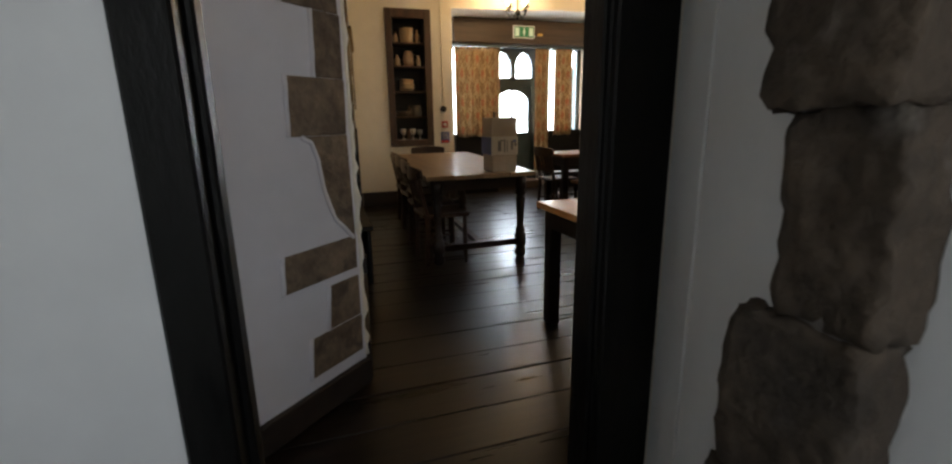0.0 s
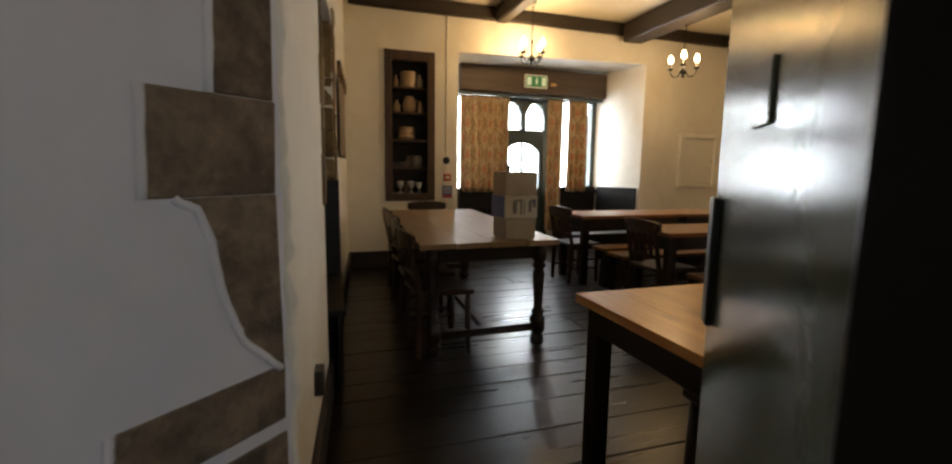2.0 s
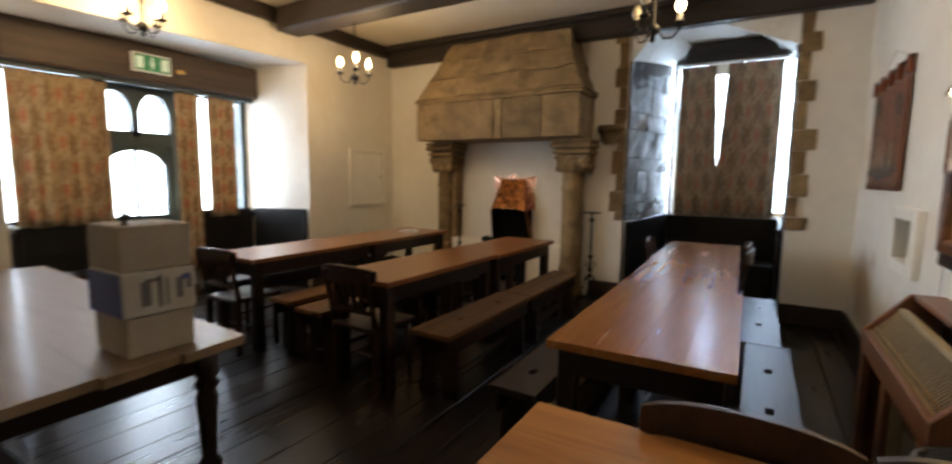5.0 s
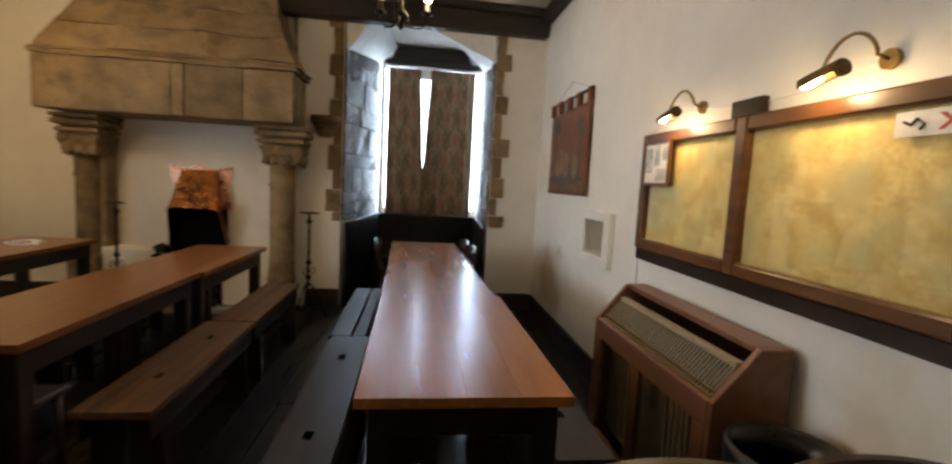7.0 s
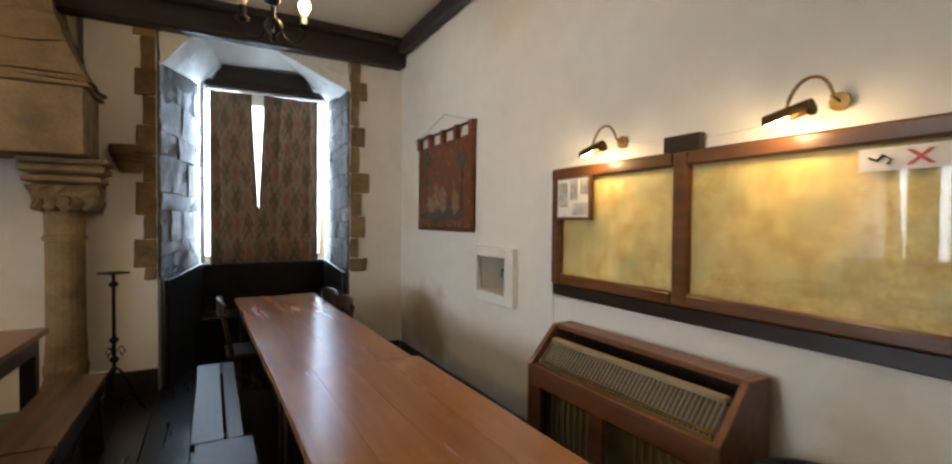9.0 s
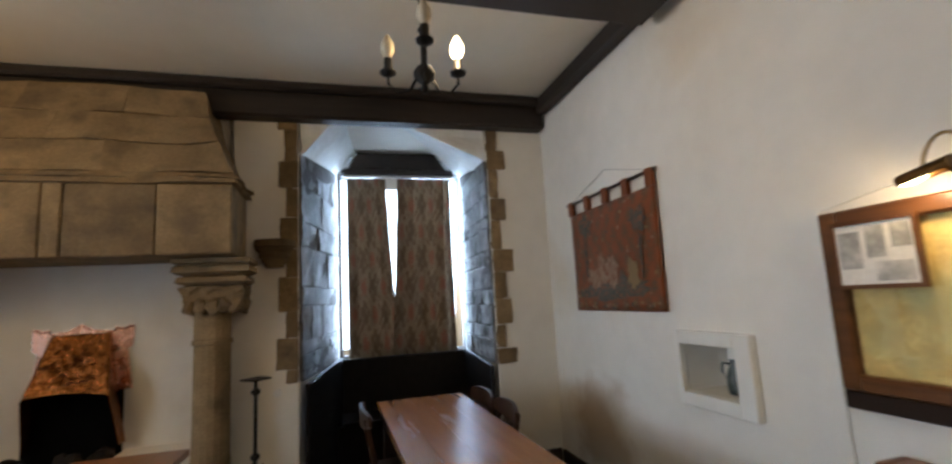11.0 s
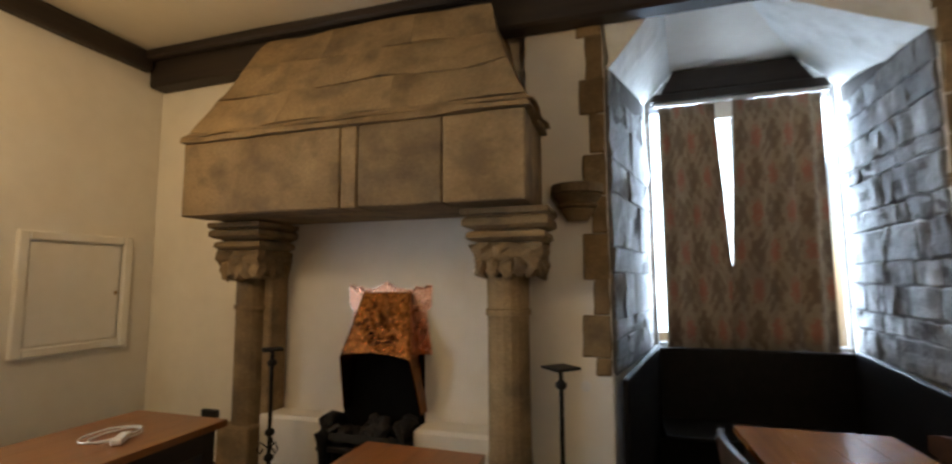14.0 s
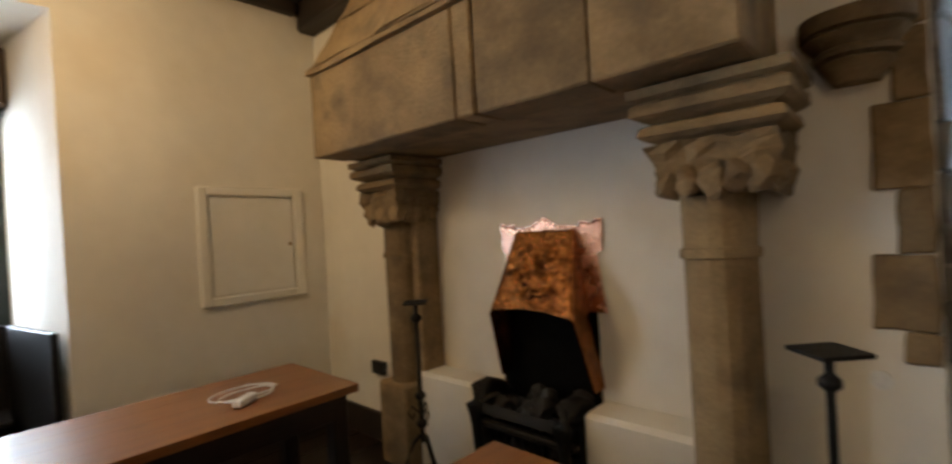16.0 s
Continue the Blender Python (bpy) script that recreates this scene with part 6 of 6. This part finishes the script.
part("inner_floor", B((x0 + 0.03, x1 - 0.03, 2.815, 3.07, 0.60, 0.615)), DARKWOOD, case)
part("back_board", B((x0 + 0.03, x1 - 0.03, 2.815, 2.825, 0.0, 0.885)), DARKWOOD, case)
GRILLEWIRE = surface("cream_grille_wire", (0.34, 0.27, 0.16), (0.46, 0.38, 0.24), scale=15, rough=(0.35, 0.5), bump=0.1)
for u in range(46):
    x = x0 + 0.06 + u * (x1 - x0 - 0.12) / 45
    bm = bmesh.new()
    tube(bm, [(x, 3.082, 0.712), (x, 2.982, 0.832)], 0.0026, 5)
    part("heater_wire", bm, GRILLEWIRE, case)
for k in (0.02, 0.14):
    y, z = 3.075 - 0.11 * k, 0.722 + 0.136 * k
    part("grille_bar", B((x0 + 0.05, x1 - 0.05, y - 0.004, y + 0.004, z - 0.004, z + 0.004)), BRASS, case)
bm = bmesh.new()
solid(bm, [(x0 + 0.05, 3.058, 0.705), (x1 - 0.05, 3.058, 0.705), (x1 - 0.05, 2.970, 0.815), (x0 + 0.05, 2.970, 0.815)], [(x0 + 0.05, 3.050, 0.700), (x1 - 0.05, 3.050, 0.700), (x1 - 0.05, 2.962, 0.810), (x0 + 0.05, 2.962, 0.810)])
part("heater_element", bm, ELEMENT, case, "dark heater element under the bars")
for k in range(9):
    for x in (3.66, 4.24):
        part("grille_slat", B((x + 0.02 + k * 0.042, x + k * 0.042 + 0.034, 3.004, 3.010, 0.13, 0.60)), SLAT, case)
part("heater_panel", B((x0 + 0.14, x1 - 0.05, 2.99, 3.0, 0.10, 0.598)), SLATBACK, case, "dull olive heater casing")
for x in (x0 + 0.031, x1 - 0.10):
    part("front_stile", B((x, x + 0.069, 3.075, 3.10, 0.12, 0.62)), CASEWOOD, case, bevel=0.003)
part("heater_edge", B((x0 + 0.06, x1 - 0.05, 2.950, 2.985, 0.822, 0.846)), SLAT, case, "cream enamelled top edge", bevel=0.004)

bk = thing("coal_bucket", "round black metal coal bucket with a wide open mouth", "bucket", (3.34, 3.02, 0))
bm = bmesh.new()
rings = [(0.10, 0.02), (0.15, 0.14), (0.18, 0.42), (0.165, 0.62), (0.17, 0.68), (0.168, 0.70), (0.148, 0.70), (0.145, 0.62), (0.16, 0.42), (0.13, 0.14), (0.02, 0.08)]
lathe(bm, rings, 3.345, 3.02, 24)
part("body", bm, BLACKBUCKET, bk, smooth=True)
bm = bmesh.new()
lathe(bm, [(0.12, 0.0), (0.13, 0.01), (0.10, 0.03)], 3.34, 3.0, 20)
part("foot", bm, BLACKBUCKET, bk)
bm = bmesh.new()
tube(bm, [(3.515, 3.02, 0.50), (3.55, 3.04, 0.46), (3.55, 3.04, 0.38), (3.52, 3.02, 0.34)], 0.008, 8)
part("handle", bm, BRASS, bk, smooth=True)

# ---------------------------------------------------------------- boxes and cable on the tables
def carton(label, x0, x1, y0, y1, z0, z1, material):
    t = thing("cardboard_box", label, "box", ((x0 + x1) / 2, (y0 + y1) / 2, z0), group="stacked boxes")
    part("carton", B((x0, x1, y0, y1, z0, z1)), material, t, bevel=0.004)
    part("tape", B((x0 + 0.002, x1 - 0.002, (y0 + y1) / 2 - 0.02, (y0 + y1) / 2 + 0.02, z1, z1 + 0.001)), CARDPALE, t, "strip of parcel tape")
    return t


carton("plain brown cardboard box on the refectory table", 2.515, 2.735, 5.36, 5.60, 0.786, 0.925, CARD)
c2 = carton("printed cardboard box in a stack on the table", 2.505, 2.742, 5.352, 5.605, 0.927, 1.08, CARDPALE)
part("blue_side", B((2.5025, 2.5045, 5.36, 5.60, 0.93, 1.077)), BLUEPRINT, c2)
for x, z, w, h in ((2.56, 0.96, 0.03, 0.085), (2.575, 1.042, 0.05, 0.012), (2.615, 0.95, 0.012, 0.11), (2.64, 0.952, 0.008, 0.10), (2.675, 0.97, 0.022, 0.075), (2.71, 1.0, 0.018, 0.04)):
    part("print_mark", B((x, x + w, 5.3495, 5.3515, z, z + h)), GREYPRINT, c2)
part("print_mark", B((2.695, 2.725, 5.3495, 5.3515, 1.035, 1.055)), BLUEPRINT, c2)
carton("plain grey-brown cardboard box topping the stack", 2.51, 2.738, 5.36, 5.60, 1.082, 1.238, CARD)
tg = thing("small_ornament", "tiny dark ornament standing on the boxes", "ornament", (2.54, 5.42, 1.239))
bm = bmesh.new()
lathe(bm, [(0.012, 1.239), (0.007, 1.25), (0.013, 1.268), (0.004, 1.285)], 2.545, 5.40, 10)
solid(bm, [(2.545, 5.396, 1.262), (2.545, 5.404, 1.262), (2.545, 5.404, 1.272)], [(2.572, 5.398, 1.275), (2.572, 5.402, 1.275), (2.572, 5.402, 1.280)])
part("figure", bm, BLACKPLASTIC, tg)

ec = thing("extension_lead", "white extension lead and socket block lying on the table", "cable", (6.25, 7.15, 0.763))
bm = bmesh.new()
pts = []
for i in range(60):
    q = i / 59 * 4.4 * math.pi
    pts.append((6.25 + (0.15 - 0.06 * i / 59) * math.cos(q) + 0.03 * i / 59, 7.15 + (0.12 - 0.05 * math.sin(q * 0.23)) * math.sin(q), 0.769 + 0.012 * (0.5 + 0.5 * math.sin(q * 0.5))))
tube(bm, pts, 0.004, 6)
part("cord", bm, WHITEPLASTIC, ec, smooth=True)
bm = B((-0.06, 0.06, -0.022, 0.022, 0.0, 0.03))
bm.transform(pose(6.22, 7.05, 0.7645, 0, 0, 35))
part("socket_block", bm, WHITEPLASTIC, ec, bevel=0.006)

wp = thing("wall_plate", "small round white cover plate on the plaster", "cover plate", (7.4, 5.08, 0.86))
bm = bmesh.new()
tube(bm, [(7.399, 5.08, 0.88), (7.388, 5.08, 0.88)], 0.03, 16)
part("cover", bm, WHITEPLASTIC, wp)

# ---------------------------------------------------------------- entrance details
db = thing("wall_heater_control", "small grey control box on the cream wall", "control box", (0.80, 3.04, 1.27))
part("box_body", B((0.782, 0.84, 2.96, 3.13, 1.25, 1.37)), BLACKPLASTIC, db, bevel=0.006)
for k in range(3):
    part("switch", B((0.84, 0.846, 2.985 + k * 0.045, 3.005 + k * 0.045, 1.30, 1.33)), BLACKPLASTIC, db)
bm = bmesh.new()
tube(bm, [(0.79, 3.04, 1.25), (0.792, 3.05, 1.0), (0.79, 3.06, 0.6), (0.79, 3.06, 0.0)], 0.008, 6)
part("cable", bm, CREAM, db)
so = thing("wall_socket", "small black electrical socket low on the plaster", "socket", (1.31, 4.33, 0.36))
bm = B((-0.01, 0.03, -0.045, 0.045, -0.05, 0.05))
bm.transform(pose(1.305, 4.33, 0.41, 0, 0, -5))
part("socket_body", bm, BLACKPLASTIC, so, bevel=0.005)
st = thing("settle", "dark wooden settle with tall back in the stone recess", "settle", (1.15, 5.6, 0))
part("backrest", B((0.90, 0.94, 5.12, 6.10, 0.0, 1.16)), BLACKWOOD, st, bevel=0.006)
part("seat", B((0.94, 1.46, 5.12, 6.10, 0.42, 0.455)), BLACKWOOD, st, bevel=0.006)
part("arm_panel", B((0.94, 1.475, 6.10, 6.135, 0.0, 1.16)), BLACKWOOD, st, bevel=0.006)
part("arm_panel", B((0.94, 1.34, 5.085, 5.12, 0.0, 0.72)), BLACKWOOD, st, bevel=0.006)
part("front_board", B((1.41, 1.44, 5.12, 6.10, 0.0, 0.42)), BLACKWOOD, st, bevel=0.006)
# ---------------------------------------------------------------- stones
def stones(parent, origin, along, out, courses, length, material, seed, proud=0.02, deep=0.10, size=(0.15, 0.34), gap=0.007, name="stone", bevel=0.014):
    """Coursed blocks laid on a wall face: origin at its foot, along the face, out of it."""
    r = random.Random(seed)
    o, a, n = Vector(origin), Vector(along).normalized(), Vector(out).normalized()
    z = o.z
    for h in courses:
        s = 0.0
        while s < length - 0.03:
            w = min(r.uniform(*size), length - s)
            if length - s - w < 0.09:
                w = length - s
            me = block_mesh(name, material, w - gap, deep, h - gap, r.random() * 50, 0.014, bevel)
            c = o + a * (s + w / 2) + n * (proud - deep / 2 + r.uniform(-0.008, 0.008))
            m = Matrix(((a.x, -n.x, 0, c.x), (a.y, -n.y, 0, c.y), (0, 0, 1, z + h / 2), (0, 0, 0, 1)))
            shared(name, me, parent, m)
            s += w
        z += h


def quoins(parent, corner, along, out, z0, pattern, material, seed, proud=0.006, deep=0.12, name="quoin"):
    """Dressed corner blocks, long and short, up the edge of an opening."""
    r = random.Random(seed)
    o, a, n = Vector(corner), Vector(along).normalized(), Vector(out).normalized()
    z = z0
    for w, h in pattern:
        w *= r.uniform(0.86, 1.14)
        me = block_mesh(name, material, w, deep, h - 0.004, r.random() * 50, 0.008, 0.006)
        c = o + a * (w / 2) + n * (proud + 0.010 - deep / 2)
        m = Matrix(((a.x, -n.x, 0, c.x), (a.y, -n.y, 0, c.y), (0, 0, 1, z + h / 2), (0, 0, 0, 1)))
        shared(name, me, parent, m)
        z += h


bm = bmesh.new()
solid(bm, [(7.43, 4.917, 0.94), (8.58, 4.662, 0.94), (8.58, 4.655, 0.94), (7.43, 4.905, 0.94)], [(7.43, 4.917, 2.75), (8.58, 4.662, 2.9), (8.58, 4.655, 2.9), (7.43, 4.905, 2.75)])
part("mortar_bed", bm, JOINT, wall_east, "dark mortar between the rubble stones")
bm = bmesh.new()
solid(bm, [(7.43, 3.326, 0.94), (8.58, 3.288, 0.94), (8.58, 3.300, 0.94), (7.43, 3.340, 0.94)], [(7.43, 3.326, 2.72), (8.58, 3.288, 2.88), (8.58, 3.300, 2.88), (7.43, 3.340, 2.72)])
part("mortar_bed", bm, JOINT, wall_east, "dark mortar between the rubble stones")
COURSES = [0.19, 0.12, 0.18, 0.14, 0.21, 0.13, 0.20, 0.10, 0.19, 0.16, 0.17]
stones(wall_east, (7.41, 4.925, 0.95), (1.4, -0.31, 0), (-0.2, -1, 0), [0.19, 0.11, 0.27, 0.15, 0.33, 0.20, 0.31, 0.25], 1.20, STONE_GREY, 3, proud=0.020, size=(0.22, 0.62), gap=0.002, bevel=0.007)
stones(wall_east, (7.41, 3.332, 0.95), (1.4, -0.05, 0), (0, 1, 0), COURSES, 1.20, STONE_GREY, 5, proud=0.020, size=(0.10, 0.30), gap=0.003, bevel=0.010)
LQ = [(0.09, 0.10), (0.15, 0.24), (0.09, 0.20), (0.16, 0.27), (0.10, 0.22), (0.15, 0.25), (0.09, 0.24), (0.16, 0.22), (0.10, 0.26), (0.15, 0.18)]
quoins(wall_east, (7.40, 4.932, 0), (0, 1, 0), (-1, 0, 0), 0.94, LQ, STONE, 7)
RQ = [(0.18, 0.13), (0.09, 0.20), (0.17, 0.22), (0.10, 0.23), (0.18, 0.20), (0.09, 0.26), (0.16, 0.20), (0.10, 0.26), (0.19, 0.18), (0.10, 0.30)]
quoins(wall_east, (7.40, 3.328, 0), (0, -1, 0), (-1, 0, 0), 0.94, RQ, STONE, 8)
# the west recess: stone jamb and quoins
stones(wall_west, (1.452, 6.196, 1.16), (-1, 0, 0), (0, -1, 0), [0.16, 0.2, 0.17, 0.22, 0.19, 0.2], 0.56, STONE, 11, proud=0.010, size=(0.2, 0.34), gap=0.003, bevel=0.010)
quoins(wall_west, (1.452, 6.2, 0), (0.2, 2.17, 0), (1, -0.09, 0), 0.3, [(0.1, 0.25), (0.14, 0.3), (0.1, 0.28), (0.13, 0.26), (0.1, 0.24), (0.14, 0.3), (0.1, 0.27), (0.13, 0.2)], STONE, 12)
quoins(wall_west, (1.358, 5.025, 0), (-0.11, -1.31, 0), (1, -0.09, 0), 1.06, [(0.11, 0.26), (0.06, 0.24), (0.11, 0.24), (0.06, 0.3), (0.12, 0.2)], STONE, 13, proud=0.006)
# the canted corner beside the door
canted = bpy.data.objects["wall_canted"]
diag, face = (-0.49, -0.46, 0), (0.684, -0.73, 0)
edge, way, nrm = Vector((1.247, 3.717, 0)), Vector(diag).normalized(), Vector(face).normalized()
rq = random.Random(5)
for k, (outline) in enumerate((((0.33, 0.18), (0.31, 0.36)), ((0.21, 0.36), (0.19, 0.55)), ((0.42, 0.59), (0.415, 0.67), (0.41, 0.745)),
                               ((0.02, 0.735), (0.12, 0.84), (0.165, 0.96), (0.185, 1.09), (0.215, 1.165), (0.26, 1.185)), ((0.32, 1.19), (0.31, 1.41)), ((0.17, 1.415), (0.16, 1.66)), ((0.30, 1.665), (0.31, 1.86)),
                               ((0.17, 1.865), (0.16, 2.1)), ((0.31, 2.105), (0.3, 2.36)), ((0.17, 2.365), (0.16, 2.6)), ((0.32, 2.605), (0.3, 2.9)))):
    bm = bmesh.new()
    z0, z1 = outline[0][1], outline[-1][1] + (0.004 if outline[-1][1] not in (0.36, 0.745) else -0.004)
    left = []
    for (sa, za), (sb, zb) in zip(outline, outline[1:]):
        left += [(sa + (sb - sa) * u / 5 + rq.uniform(-0.0018, 0.0018), za + (min(zb, z1) - za) * u / 5) for u in range(5)]
    left.append((outline[-1][0], z1))
    ring = [(0.012 + rq.uniform(-0.004, 0.006), z0)] + left + [(0.012 + rq.uniform(-0.004, 0.006), z1)]
    ring = [p for i, p in enumerate(ring) if i == 0 or math.dist(p, ring[i - 1]) > 0.004]
    lo = [edge + way * s_ + nrm * -0.05 + Vector((0, 0, z_)) for s_, z_ in ring]
    hi = [edge + way * s_ + nrm * 0.004 + Vector((0, 0, z_)) for s_, z_ in ring]
    solid(bm, lo, hi)
    part("quoin", soften(bm, 0.004), STONE_BROWN, canted)
    # the raised lip of plaster round each stone
    bm = bmesh.new()
    path = [edge + way * (s_ + 0.006) + nrm * 0.001 + Vector((0, 0, z_)) for s_, z_ in left]
    tube(bm, path, 0.011, 6)
    part("plaster_lip", bm, PLASTER_COOL, canted, smooth=True)
# the ragged plaster arris of the corner
bm = bmesh.new()
tube(bm, [(1.248 + rq.uniform(-0.008, 0.010), 3.735 + rq.uniform(-0.008, 0.008), 0.14 + 0.045 * k) for k in range(70)], [rq.uniform(0.012, 0.026) for k in range(70)], 7)
part("plaster_arris", bm, PLASTER, canted, "lumpy plaster edge", smooth=True)
# the passage jamb
pe = bpy.data.objects["wall_passage_east"]
rj = random.Random(8)
part("mortar_bed", B((1.706, 1.784, 1.899, 2.0, 0.0, 2.42)), JAMBMORTAR, pe, "dark grey mortar between the jamb stones")
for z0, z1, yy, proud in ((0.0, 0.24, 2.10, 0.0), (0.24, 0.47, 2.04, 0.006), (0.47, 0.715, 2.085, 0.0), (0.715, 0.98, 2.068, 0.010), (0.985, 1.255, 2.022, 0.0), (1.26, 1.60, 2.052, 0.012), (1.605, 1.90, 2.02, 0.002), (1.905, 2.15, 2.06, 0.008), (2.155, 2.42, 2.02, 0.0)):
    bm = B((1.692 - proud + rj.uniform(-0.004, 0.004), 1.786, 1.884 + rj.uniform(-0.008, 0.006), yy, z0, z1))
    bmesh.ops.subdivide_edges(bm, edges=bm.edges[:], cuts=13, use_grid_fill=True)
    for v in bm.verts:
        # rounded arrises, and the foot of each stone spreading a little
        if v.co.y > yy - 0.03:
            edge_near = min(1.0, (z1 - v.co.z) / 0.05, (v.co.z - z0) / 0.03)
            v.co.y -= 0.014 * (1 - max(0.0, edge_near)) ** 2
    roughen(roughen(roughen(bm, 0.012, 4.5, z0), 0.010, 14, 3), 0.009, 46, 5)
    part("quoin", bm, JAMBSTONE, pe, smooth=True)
bm = bmesh.new()
tube(bm, [(1.862, 2.34, 0.0), (1.862, 2.34, 1.2), (1.862, 2.34, 2.42)], 0.004, 6)
part("plaster_bead", bm, PASSAGE, pe, smooth=True)

# ---------------------------------------------------------------- floorboards, laid east to west
rp = random.Random(21)
y = 0.2
while y < 9.55:
    w = rp.uniform(0.19, 0.30)
    cuts = [0.3, rp.uniform(3.2, 5.2), 7.55]
    if y < 2.25:
        cuts = [0.3, 2.1]
    if 3.2 < y < 4.7:
        cuts.append(8.6)
    for xa, xb in zip(cuts, cuts[1:]):
        L_, W_ = xb - xa - 0.003, w - 0.004
        bm = B((-L_ / 2, L_ / 2, -W_ / 2, W_ / 2, -0.03, 0.0))
        soften(bm, 0.004)
        me = bpy.data.meshes.new("floorboard")
        bm.to_mesh(me)
        bm.free()
        me.materials.append(FLOORWOOD)
        shared("floorboard", me, floor, pose((xa + xb) / 2, y + w / 2, rp.uniform(-0.004, 0.0), rp.uniform(-0.4, 0.4), 0, rp.uniform(-0.1, 0.1)))
    y += w
